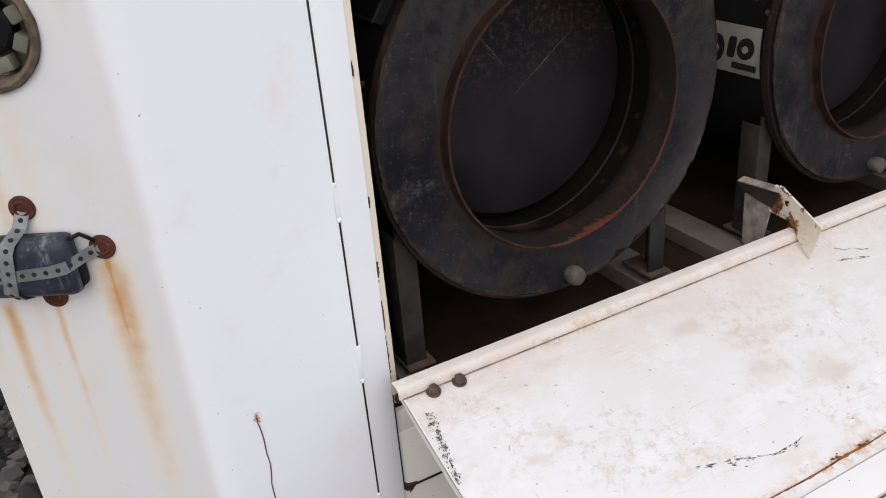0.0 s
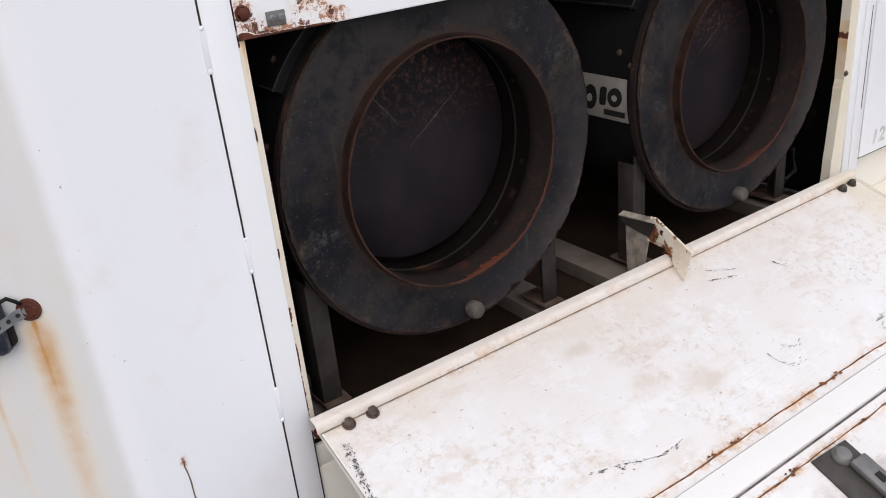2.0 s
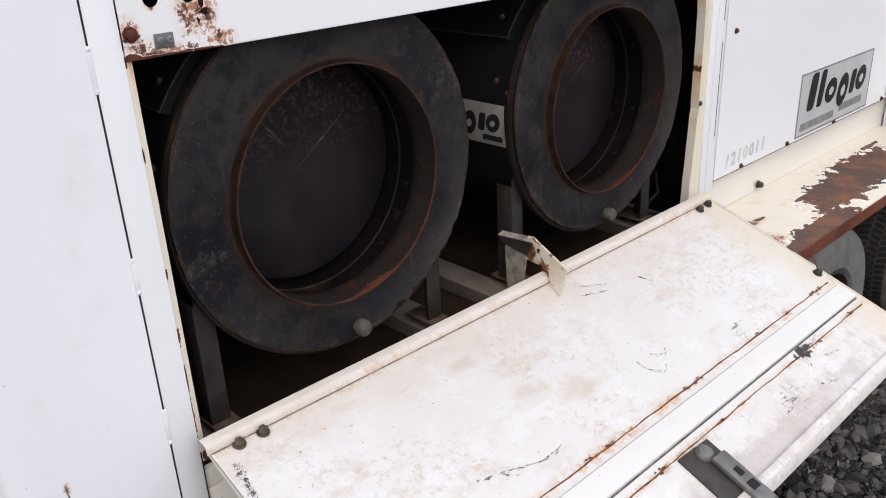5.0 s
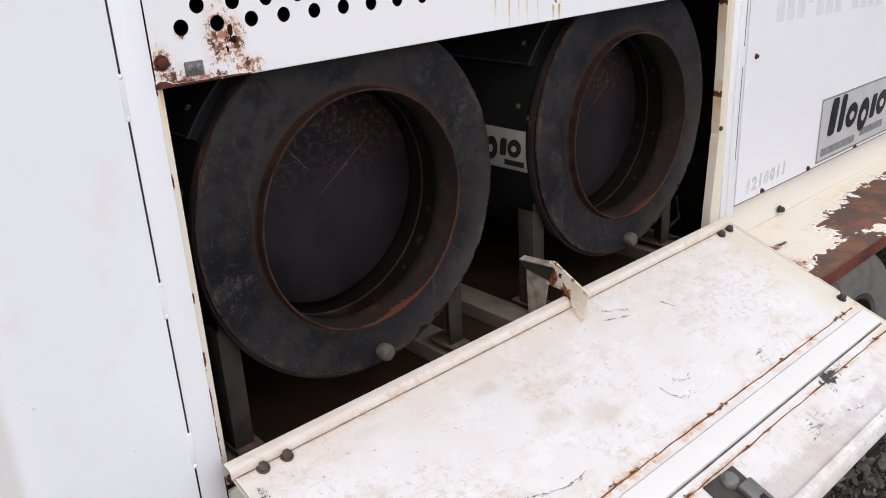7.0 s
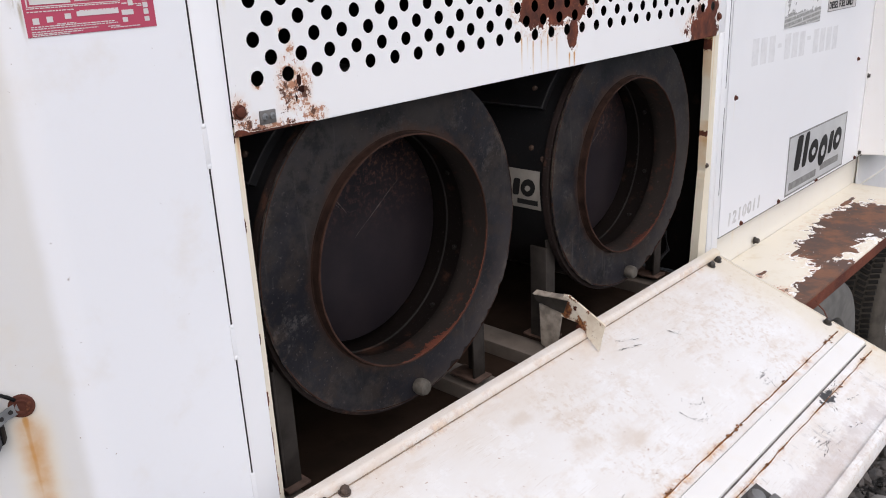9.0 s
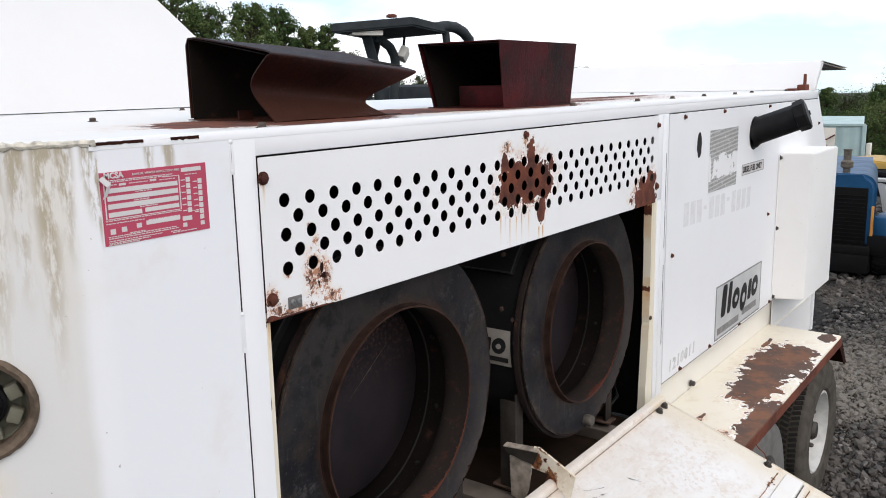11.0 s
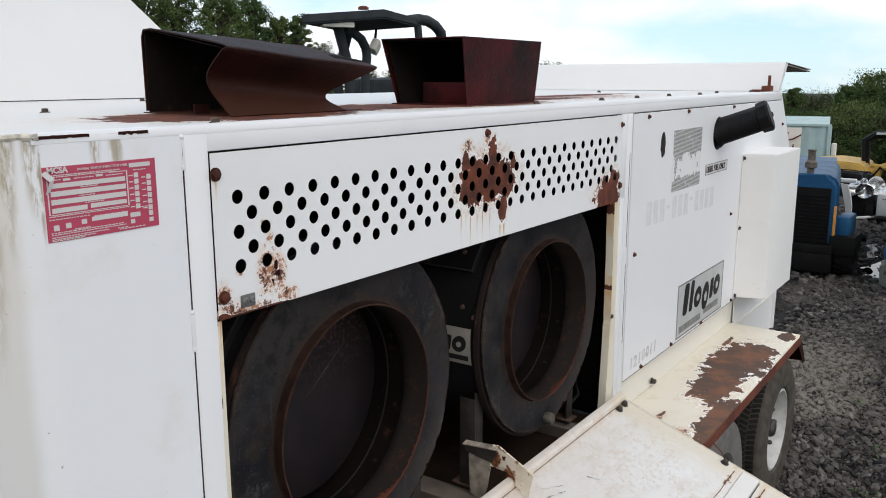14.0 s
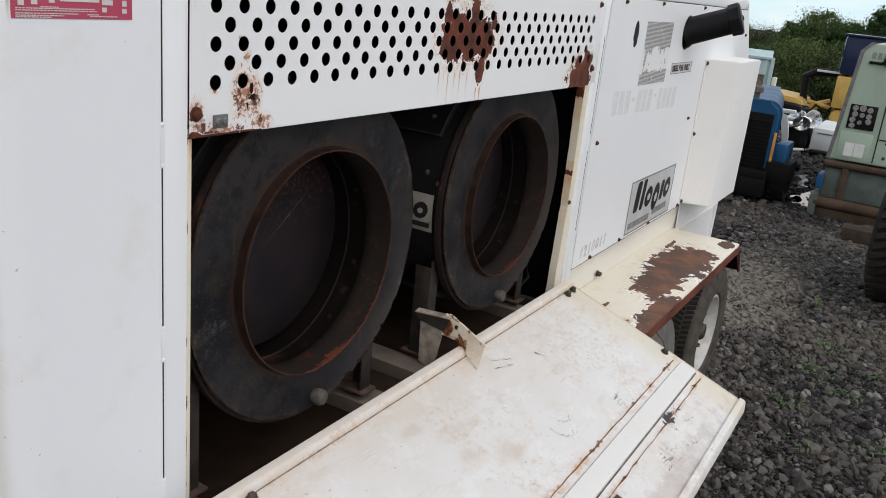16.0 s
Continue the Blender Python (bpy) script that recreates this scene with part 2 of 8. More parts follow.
# ---- materials ----
WHITE_SIDE = white_paint("white_enamel_side", (0.780, 0.790, 0.806), dirt=0.08, specks=0.08,
                         streaks=[(0.16, 0.70, 0.16, 0.004, 0.9), (2.30, 0.70, 0.10, 0.004, 0.5), (2.21, 1.13, 0.12, 0.003, 0.35)],
                         patches=[(0.16, 0.702, 0.007, 0.012, 0.2)])
# tint greyer than the side wall: the bevel's shade is in the colour
WHITE_NOSE_SHADED = white_paint("white_enamel_nose_shaded", (0.675, 0.675, 0.665), dirt=0.5, plane="nose", specks=0.3, zones=[(-0.0506, 0.697, 0.007, 0.014)],
                         streaks=[(0.097, 1.010, 0.46, 0.008, 0.9), (0.094, 1.02, 0.80, 0.030, 0.75), (0.187, 0.94, 0.5, 0.009, 0.6), (0.215, 1.20, 0.75, 0.018, 0.55),
                                  (0.172, 1.24, 0.7, 0.03, 0.38), (0.255, 0.95, 0.55, 0.016, 0.75), (0.295, 0.96, 0.5, 0.02, 0.45), (0.045, 1.66, 1.3, 0.03, 0.16), (0.05, 1.66, 0.5, 0.05, 0.3), (0.14, 1.66, 0.5, 0.04, 0.3)],
                         grime=[(-0.077, 1.69, 0.10, 0.007, 1.3), (-0.1055, 1.69, 0.11, 0.009, 1.3), (0.004, 1.69, 0.15, 0.010, 1.3), (-0.0045, 1.648, 0.14, 0.0026, 1.8), (0.0015, 1.62, 0.08, 0.006, 1.2), (0.036, 1.69, 0.22, 0.012, 1.1),
                                (0.062, 1.69, 0.42, 0.016, 1.0), (0.095, 1.69, 0.30, 0.014, 0.9), (0.13, 1.69, 0.40, 0.02, 0.9), (0.19, 1.69, 0.3, 0.02, 0.9), (-0.205, 1.69, 0.16, 0.003, 0.8), (-0.05, 1.69, 0.03, 0.03, 0.8)])
WHITE_PERF = white_paint("white_enamel_perforated", (0.79, 0.795, 0.80), dirt=0.06, specks=0.12, grain=30.0, flaky=0.3,
                         zones=[(0.508, 1.412, 0.036, 0.050), (0.53, 1.40, 0.02, 0.045), (0.545, 1.362, 0.030, 0.018), (0.400, 1.385, 0.020, 0.028), (0.511, 1.470, 0.010, 0.018), (0.455, 1.351, 0.09, 0.014), (0.41, 1.36, 0.03, 0.02), (0.442, 1.424, 0.012, 0.010),
                                (1.24, 1.500, 0.150, 0.085), (1.96, 1.40, 0.125, 0.060), (1.234, 1.606, 0.022, 0.022), (1.15, 1.585, 0.035, 0.022), (0.496, 1.50, 0.006, 0.006), (0.398, 1.590, 0.010, 0.012), (0.402, 1.385, 0.014, 0.016)],
                         patches=[(1.180, 1.500, 0.072, 0.056, 0.42), (1.300, 1.500, 0.078, 0.060, 0.42), (1.142, 1.548, 0.022, 0.032, 0.5), (1.262, 1.555, 0.022, 0.038, 0.5), (1.362, 1.535, 0.018, 0.026, 0.5), (1.312, 1.425, 0.022, 0.036, 0.4),
                                  (1.97, 1.375, 0.092, 0.038, 0.45), (2.005, 1.425, 0.045, 0.032, 0.5), (1.945, 1.415, 0.025, 0.030, 0.5), (0.45, 1.3475, 0.10, 0.0035, 0.5), (0.398, 1.351, 0.014, 0.006, 0.5)],
                         streaks=[(1.12, 1.43, 0.10, 0.003, 0.9), (1.16, 1.42, 0.12, 0.003, 0.9), (1.19, 1.42, 0.09, 0.003, 0.8), (1.215, 1.43, 0.12, 0.0035, 0.9), (1.25, 1.42, 0.11, 0.003, 0.7), (1.30, 1.38, 0.05, 0.004, 1.0), (1.32, 1.38, 0.06, 0.004, 1.0),
                                  (1.14, 1.43, 0.07, 0.003, 0.6), (0.398, 1.585, 0.06, 0.004, 0.7), (1.234, 1.61, 0.05, 0.006, 1.0)])
WHITE_ROOF = white_paint("white_enamel_roof", (0.69, 0.69, 0.685), dirt=0.45, plane="xy", specks=0.3, patches=[(0.66, 1.25, 0.30, 0.20, 0.3), (1.50, 1.25, 0.38, 0.17, 0.3), (1.10, 1.35, 0.35, 0.18, 0.4), (2.0, 1.35, 0.4, 0.10, 0.4), (2.7, 1.5, 0.5, 0.08, 0.5)], zones=[(0.50, 1.22, 0.16, 0.10), (1.2, 1.3, 0.8, 0.22), (2.4, 1.4, 0.8, 0.3)], peel=False)
WHITE_SKIRT = white_paint("cream_enamel_skirt", (0.72, 0.69, 0.62), dirt=0.6, specks=0.4, streaks=[(2.32, 0.69, 0.12, 0.012, 0.5), (2.6, 0.69, 0.12, 0.012, 0.35), (3.1, 0.69, 0.12, 0.01, 0.3)])
WHITE_BOX = white_paint("white_enamel_box", (0.80, 0.797, 0.785), dirt=0.15, specks=0.45)
WHITE_LID = white_paint("white_enamel_hood", (0.69, 0.69, 0.69), dirt=0.1, specks=0.1)


def flap_paint(name):
    """Off-white door skin, worn and scuffed by what is laid on it."""
    k = Tree(name)
    big, mid, fine = k.noise(2.4, 5, 0.6), k.noise(13, 7, 0.62), k.noise(130, 4)
    c = k.mix(k.step(big, 0.35, 0.7), (0.685, 0.675, 0.66), (0.65, 0.62, 0.585))
    wipe = k.noise(7, 8, 0.7, k.stretch(1.0, 2.6, 1.0, (0, 0, 0.6)))
    c = k.mix(k.math("MULTIPLY", k.step(wipe, 0.49, 0.68), 0.5), c, (0.575, 0.49, 0.415))
    c = k.mix(k.math("MULTIPLY", k.step(k.noise(9, 9, 0.75), 0.52, 0.60), 0.6), c, (0.725, 0.725, 0.72))
    c = k.mix(k.math("MULTIPLY", k.math("MULTIPLY", k.step(k.noise(55, 8, 0.78), 0.50, 0.60), k.step(k.noise(3.2, 3), 0.47, 0.60)), 0.42), c, (0.50, 0.38, 0.285))
    c = k.mix(k.math("MULTIPLY", k.step(k.noise(95, 2, 0.4), 0.735, 0.765), 0.55), c, (0.30, 0.15, 0.08))
    for turn, much, tone in ((0.4, 0.22, (0.42, 0.33, 0.26)), (-0.7, 0.5, (0.76, 0.76, 0.75)), (1.3, 0.3, (0.42, 0.33, 0.26))):
        hair = k.noise(22, 3, 0.5, k.stretch(1.0, 22.0, 1.0, (0, 0, turn)))
        patchy = k.step(k.noise(4.5, 4), 0.44, 0.56)
        c = k.mix(k.math("MULTIPLY", k.math("MULTIPLY", k.step(hair, 0.645, 0.675), patchy), much), c, tone)
    c = k.mix(k.math("MULTIPLY", k.step(k.noise(60, 3, 0.5), 0.735, 0.755), 0.75), c, (0.20, 0.11, 0.07))
    u, v = k.dot((1, 0, 0)), k.dot((0, 1, 0))
    scr = k.noise(30, 6, 0.7, k.stretch(1.0, 5.0, 1.0, (0, 0, 0.5)))
    here = k.most(k.step(k.blob(u, v, 1.59, 0.60, 0.05, 0.05, 0.4), 0.2, 0.8), k.step(k.blob(u, v, 1.54, 0.83, 0.03, 0.05, 0.4), 0.3, 0.9), k.step(k.blob(u, v, 1.50, 0.42, 0.14, 0.05, 0.4), 0.2, 0.9), k.step(k.blob(u, v, 0.395, 0.86, 0.008, 0.05, 0.3), 0.0, 0.4))
    c = k.mix(k.math("MULTIPLY", k.math("MULTIPLY", here, k.step(scr, 0.55, 0.62)), 0.85), c, (0.05, 0.05, 0.055))
    warm = k.step(k.math("ADD", v, k.math("MULTIPLY", k.math("SUBTRACT", k.noise(6, 6, 0.65), 0.5), 0.30)), 0.80, 0.98)
    c = k.mix(k.math("MULTIPLY", warm, 0.45), c, (0.60, 0.51, 0.42))
    brush = k.noise(60, 5, 0.7, k.stretch(1.0, 0.22, 1.0, (0, 0, -0.35)))
    outer = k.math("MULTIPLY", k.step(v, 0.470, 0.458), k.step(k.noise(8, 5), 0.46, 0.62))
    c = k.mix(k.math("MULTIPLY", k.math("MULTIPLY", outer, k.step(brush, 0.52, 0.64)), 0.7), c, (0.40, 0.385, 0.375))
    for line, wide, much in ((0.567, 0.012, 1.0), (0.473, 0.008, 0.9), (0.945, 0.010, 0.45)):
        q = k.math("DIVIDE", k.math("SUBTRACT", v, line), wide)
        band = k.math("POWER", 2.718, k.math("MULTIPLY", -1.0, k.math("MULTIPLY", q, q)))
        rag = k.math("MULTIPLY", k.step(k.noise(34, 9, 0.8), 0.44, 0.58), k.lerp(k.step(k.noise(5, 4), 0.42, 0.60), 0.25, 1.0))
        c = k.mix(k.math("MULTIPLY", k.math("MULTIPLY", band, rag), much), c, k.mix(k.step(k.noise(90, 4, 0.7), 0.45, 0.6), (0.60, 0.37, 0.19), (0.34, 0.13, 0.05)))
    cream = k.step(k.math("ADD", u, k.math("MULTIPLY", k.noise(7, 5), 0.25)), 1.97, 2.14)
    c = k.mix(k.math("MULTIPLY", cream, 0.6), c, (0.62, 0.54, 0.40))
    low = k.math("MULTIPLY", k.step(k.blob(u, v, 1.2, 0.375, 0.8, 0.045, 0.6), -0.1, 0.6), 0.5)
    c = k.mix(low, c, (0.42, 0.35, 0.33))
    tan = k.math("MULTIPLY", k.step(k.most(k.blob(u, v, 0.98, 0.745, 0.05, 0.035, 0.6), k.blob(u, v, 1.09, 0.70, 0.05, 0.04, 0.6), k.blob(u, v, 0.92, 0.87, 0.04, 0.02, 0.6)), -0.3, 0.8), 0.45)
    c = k.mix(tan, c, (0.52, 0.42, 0.33))
    ink = k.step(k.blob(u, v, 1.665, 0.475, 0.045, 0.020, 0.9, 40), 0.25, 0.4)
    c = k.mix(ink, c, (0.03, 0.028, 0.028))
    return k.finish(c, k.lerp(mid, 0.38, 0.6), 0.0, k.math("ADD", mid, k.math("MULTIPLY", fine, 0.3)), 0.18, 0.0015, 0.4)


FLAP = flap_paint("worn_white_door_skin")
CREAM = white_paint("cream_edge_paint", (0.70, 0.645, 0.53), dirt=1.6, specks=1.0, grain=120.0, patches=[(0.390, 1.0, 0.0025, 0.010, 0.6), (0.390, 0.88, 0.003, 0.016, 0.6), (0.390, 0.80, 0.002, 0.03, 0.6), (0.390, 1.2, 0.0025, 0.012, 0.6), (0.3885, 0.72, 0.003, 0.05, 0.6), (0.389, 1.345, 0.003, 0.010, 0.4)], streaks=[(0.396, 1.36, 0.16, 0.006, 0.8)], peel=False)
FENDER = white_paint("peeling_fender_paint", (0.74, 0.69, 0.585), dirt=1.5, plane="xy", specks=0.6, warm=(0.56, 0.45, 0.28), grain=24.0, flaky=0.36,
                     zones=[(2.22, 0.90, 0.05, 0.03), (2.15, 0.80, 0.05, 0.06)],
                     patches=[(2.99, 0.835, 0.30, 0.128, 0.40), (2.70, 0.832, 0.23, 0.088, 0.40), (2.55, 0.885, 0.07, 0.014, 0.35), (3.20, 0.800, 0.10, 0.070, 0.30), (2.36, 0.726, 0.21, 0.055, 0.35), (2.16, 0.715, 0.10, 0.03, 0.3),
                              (3.24, 0.952, 0.10, 0.012, 0.4), (3.48, 0.752, 0.075, 0.036, 0.35), (2.27, 0.90, 0.03, 0.008, 0.5)])
JAMB = white_paint("yellowed_jamb_paint", (0.71, 0.655, 0.535), dirt=1.2, specks=0.8, grain=160.0, peel=False,
                   patches=[(2.0165, 0.70, 0.0022, 0.035, 0.3), (2.0385, 1.06, 0.0022, 0.012, 0.3), (2.034, 1.325, 0.003, 0.022, 0.3)],
                   streaks=[(2.050, 1.36, 0.8, 0.006, 0.55), (2.038, 1.1, 0.5, 0.004, 0.7), (2.036, 1.36, 0.3, 0.004, 0.8)])
RUST = rusty("rusted_steel", 1.5)
RUST_DARK = rusty("rusted_cowl_steel", 0.35, 0.22, 0.12)
RUST_BOLT = rusty("rusted_bolt", 1.1)


def cowl_rust(name, red, low, grain):
    """Oxide-red steel, blotched near-black, with orange grain towards its foot; shade above the crease painted in."""
    k = Tree(name)
    a, b, f = k.noise(5, 6, 0.65), k.noise(26, 8, 0.72), k.noise(150, 4, 0.65)
    drip = k.noise(14, 5, 0.6, k.stretch(2.2, 2.2, 0.35))
    c = k.mix(k.step(a, 0.32, 0.68), (0.0075, 0.0030, 0.0029), red)
    c = k.mix(k.math("MULTIPLY", k.step(drip, 0.52, 0.68), 0.45), c, (0.0085, 0.0048, 0.0046))
    c = k.mix(k.math("MULTIPLY", k.step(b, 0.50, 0.68), 0.5), c, tuple(x * 1.5 for x in red))
    # redder rust at the foot; the overhang above stays darker, as in shade
    foot = k.step(k.math("ADD", k.dot((0, 0, 1)), k.math("MULTIPLY", a, 0.07)), 1.800, 1.715)
    c = k.mix(k.math("MULTIPLY", foot, low), c, (0.046, 0.0150, 0.0085))
    c = k.mix(k.math("MULTIPLY", k.step(f, 0.57, 0.68), grain), c, (0.085, 0.028, 0.016))
    return k.finish(c, k.lerp(b, 0.45, 0.75), 0.0, k.math("ADD", b, k.math("MULTIPLY", f, 0.8)), 0.5, 0.003, 0.12)


COWL_BENT = cowl_rust("blotched_cowl_rust", (0.028, 0.0072, 0.0052), 0.85, 0.5)
COWL_RED = cowl_rust("oxide_red_cowl_steel", (0.062, 0.0060, 0.0080), 0.1, 0.10)
BLACK_DRUM = dark_paint("black_drum_enamel", (0.0080, 0.0080, 0.0088), 0.10, 0.40, 0.22, 0.30)


def flange_paint():
    """Black enamel, smeared brown with soot and rust about its collar and its outer edge."""
    k = Tree("black_flange_enamel")
    oc = k.t.nodes.new("ShaderNodeTexCoord").outputs["Object"]
    xyz = k.t.nodes.new("ShaderNodeSeparateXYZ")
    k.put(xyz.inputs[0], oc)
    dz = k.math("SUBTRACT", xyz.outputs[2], 0.434)
    dc = k.math("SUBTRACT", xyz.outputs[2], 0.419)
    r = k.math("SQRT", k.math("ADD", k.math("MULTIPLY", xyz.outputs[0], xyz.outputs[0]), k.math("MULTIPLY", dz, dz)))
    a, b, f, g = k.noise(4, 6, 0.6), k.noise(15, 8, 0.7), k.noise(150, 4, 0.6), k.noise(38, 6, 0.7)
    c = k.mix(k.step(a, 0.38, 0.62), (0.0056, 0.0058, 0.0086), (0.0155, 0.0150, 0.0182))
    c = k.mix(k.math("MULTIPLY", k.step(b, 0.47, 0.60), 0.65), c, (0.024, 0.0178, 0.0148))
    c = k.mix(k.math("MULTIPLY", k.step(g, 0.56, 0.76), 0.5), c, (0.042, 0.028, 0.020))
    c = k.mix(k.math("MULTIPLY", k.step(f, 0.63, 0.70), 0.5), c, (0.085, 0.075, 0.068))
    worn = k.math("MULTIPLY", k.step(k.math("ADD", k.noise(2.6, 3), k.math("MULTIPLY", g, 0.35)), 0.66, 0.86), 0.7)
    c = k.mix(worn, c, (0.034, 0.030, 0.028))
    deep = k.math("MULTIPLY", k.step(k.noise(7, 8, 0.7), 0.54, 0.64), 0.7)
    c = k.mix(deep, c, (0.0045, 0.0050, 0.0062))
    wob = k.math("MULTIPLY", k.math("SUBTRACT", b, 0.5), 0.10)
    rc = k.math("SQRT", k.math("ADD", k.math("MULTIPLY", xyz.outputs[0], xyz.outputs[0]), k.math("MULTIPLY", dc, dc)))
    ring = k.step(k.math("ADD", rc, wob), 0.262, 0.240)
    c = k.mix(k.math("MULTIPLY", ring, 0.6), c, (0.050, 0.027, 0.018))
    pale = k.math("MULTIPLY", k.step(k.noise(11, 9, 0.78), 0.55, 0.66), k.step(k.noise(70, 6, 0.7), 0.42, 0.62))
    c = k.mix(k.math("MULTIPLY", pale, 0.75), c, (0.056, 0.052, 0.050))
    rim = k.step(k.math("ADD", r, wob), 0.345, 0.362)
    c = k.mix(k.math("MULTIPLY", k.math("MULTIPLY", rim, k.step(g, 0.40, 0.60)), 0.85), c, (0.068, 0.052, 0.042))
    low = k.math("SUBTRACT", k.math("MULTIPLY", xyz.outputs[0], 0.72), k.math("MULTIPLY", dz, 0.70))
    rub = k.math("MULTIPLY", k.step(k.math("ADD", low, k.math("MULTIPLY", wob, 1.5)), 0.20, 0.36), k.step(r, 0.27, 0.35))
    rub = k.math("MULTIPLY", rub, k.lerp(g, 0.25, 1.0))
    c = k.mix(k.math("MULTIPLY", rub, 0.75), c, (0.062, 0.052, 0.050))
    drip = k.noise(9, 4, 0.6, k.stretch(5, 5, 0.5))
    c = k.mix(k.math("MULTIPLY", k.step(drip, 0.62, 0.72), 0.35), c, (0.055, 0.052, 0.050))
    return k.finish(c, k.lerp(b, 0.36, 0.6), 0.0, k.math("ADD", b, k.math("MULTIPLY", f, 0.4)), 0.3, 0.0018, 0.14)


BLACK_FLANGE = flange_paint()
BLACK_INNER = dark_paint("near_black_inner_steel", (0.0040, 0.0028, 0.0025), 0.08, 0.6, 0.3, 0.10)


def collar_paint():
    """Near-black deeper inside, grey-brown with more rust towards the mouth."""
    k = Tree("brown_to_black_collar_steel")
    xyz = k.t.nodes.new("ShaderNodeSeparateXYZ")
    k.put(xyz.inputs[0], k.t.nodes.new("ShaderNodeTexCoord").outputs["Object"])
    a, b, f = k.noise(5, 6, 0.6), k.noise(24, 8, 0.7), k.noise(120, 4, 0.6)
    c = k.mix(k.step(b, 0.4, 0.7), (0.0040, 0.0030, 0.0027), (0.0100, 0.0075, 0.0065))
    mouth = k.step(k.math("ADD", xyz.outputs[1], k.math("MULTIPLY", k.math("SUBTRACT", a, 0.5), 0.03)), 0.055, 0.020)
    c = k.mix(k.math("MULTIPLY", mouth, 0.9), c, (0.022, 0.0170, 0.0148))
    spots = k.math("MULTIPLY", k.step(b, 0.54, 0.66), k.math("ADD", 0.18, k.math("MULTIPLY", mouth, 0.5)))
    c = k.mix(spots, c, (0.062, 0.021, 0.012))
    c = k.mix(k.math("MULTIPLY", k.step(f, 0.62, 0.72), 0.25), c, (0.10, 0.085, 0.075))
    return k.finish(c, 0.62, 0.0, k.math("ADD", b, f), 0.35, 0.0015, 0.14)


COLLAR_INNER = collar_paint()
RING_STEEL = dark_paint("dull_ring_steel", (0.008, 0.0070, 0.0063), 0.12, 0.6, 0.4, 0.12)
SCRATCH = plain("bare_scratch", (0.125, 0.105, 0.098), 0.6, 0, 0.5, 60)
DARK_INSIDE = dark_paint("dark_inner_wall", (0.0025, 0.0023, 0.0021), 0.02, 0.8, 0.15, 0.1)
DIRTY_FLOOR = plain("dirty_brown_floor_pan", (0.042, 0.026, 0.018), 0.85, 0, 0.5, 6)
STUD = plain("blunt_grey_stud", (0.105, 0.094, 0.080), 0.6, 0, 0.4, 60)
DULL_BAR = plain("dusty_grey_bar", (0.185, 0.157, 0.135), 0.7, 0, 0.35, 9)
RUSTED_RIM = dark_paint("rusted_black_rim", (0.016, 0.011, 0.010), 0.2, 0.6, 0.8, 0.15)
COLLAR_RUST = plain("rusted_collar_wall", (0.030, 0.0155, 0.011), 0.8, 0, 0.6, 22)
RIM_EDGE = plain("bare_rust_rim", (0.052, 0.025, 0.018), 0.75, 0, 0.6, 24)
SEAM_DARK = plain("dark_seam_gap", (0.03, 0.028, 0.028), 0.8)
RUST_LINE = plain("rust_seam", (0.25, 0.105, 0.045), 0.85, 0, 0.7, 60)
FLAKING = rusty("flaking_collar_rust", 1.05)
CRUST = plain("crusted_sealant", (0.69, 0.65, 0.56), 0.85, 0, 0.6, 70, 0.6)
WORN_BOLT = plain("worn_grey_brown_bolt", (0.115, 0.080, 0.062), 0.55, 0.2, 0.6, 60)
RIB_SHADE = plain("grey_rib_shadow", (0.15, 0.135, 0.13), 0.8, 0, 0.6, 30)
HINGE_STAIN_SHADE = plain("brown_hinge_stain_shade", (0.33, 0.25, 0.18), 0.85, 0, 0.6, 30)


def bracket_paint():
    """Cream paint, flecked with rust and eaten away at the foot."""
    k = Tree("rust_flecked_bracket_paint")
    a, b = k.noise(30, 7, 0.7), k.noise(90, 4, 0.6)
    c = k.mix(k.step(a, 0.3, 0.7), (0.80, 0.74, 0.63), (0.66, 0.56, 0.43))
    c = k.mix(k.step(k.noise(48, 5, 0.65), 0.585, 0.64), c, (0.20, 0.085, 0.042))
    foot = k.step(k.blob(k.dot((0, 1, 0)), k.dot((0, 0, 1)), 0.966, 0.706, 0.026, 0.026, 0.5, 60), 0.0, 0.3)
    edge = k.step(k.blob(k.dot((0, 1, 0)), k.dot((0, 0, 1)), 1.020, 0.735, 0.022, 0.034, 0.5, 60), 0.0, 0.3)
    foot = k.math("MAXIMUM", foot, edge)
    c = k.mix(foot, c, k.mix(k.step(b, 0.4, 0.6), (0.30, 0.12, 0.045), (0.10, 0.035, 0.018)))
    return k.finish(c, 0.6, 0.0, a, 0.2, 0.001, 0.3)


SPECKLED = bracket_paint()
DIRTY_TAB = plain("dirty_rusted_white_tab", (0.42, 0.36, 0.30), 0.7, 0, 0.6, 30)
STEEL = plain("galvanised_strap_steel", (0.23, 0.24, 0.245), 0.5, 0.35, 0.4, 40)
DULL_STEEL = plain("dull_grey_steel", (0.22, 0.21, 0.20), 0.5, 0.6, 0.35, 25)
GREASY = plain("greasy_dark_steel", (0.066, 0.058, 0.050), 0.5, 0.4, 0.4, 25)
RUBBER = plain("black_rubber", (0.009, 0.009, 0.010), 0.5, 0, 0.3, 30)
DUSTY_RUBBER = plain("dusty_tyre_rubber", (0.085, 0.075, 0.063), 0.85, 0, 0.4, 20)
GREY_TYRE = plain("grey_dusty_tyre", (0.17, 0.165, 0.155), 0.8, 0, 0.3, 12)


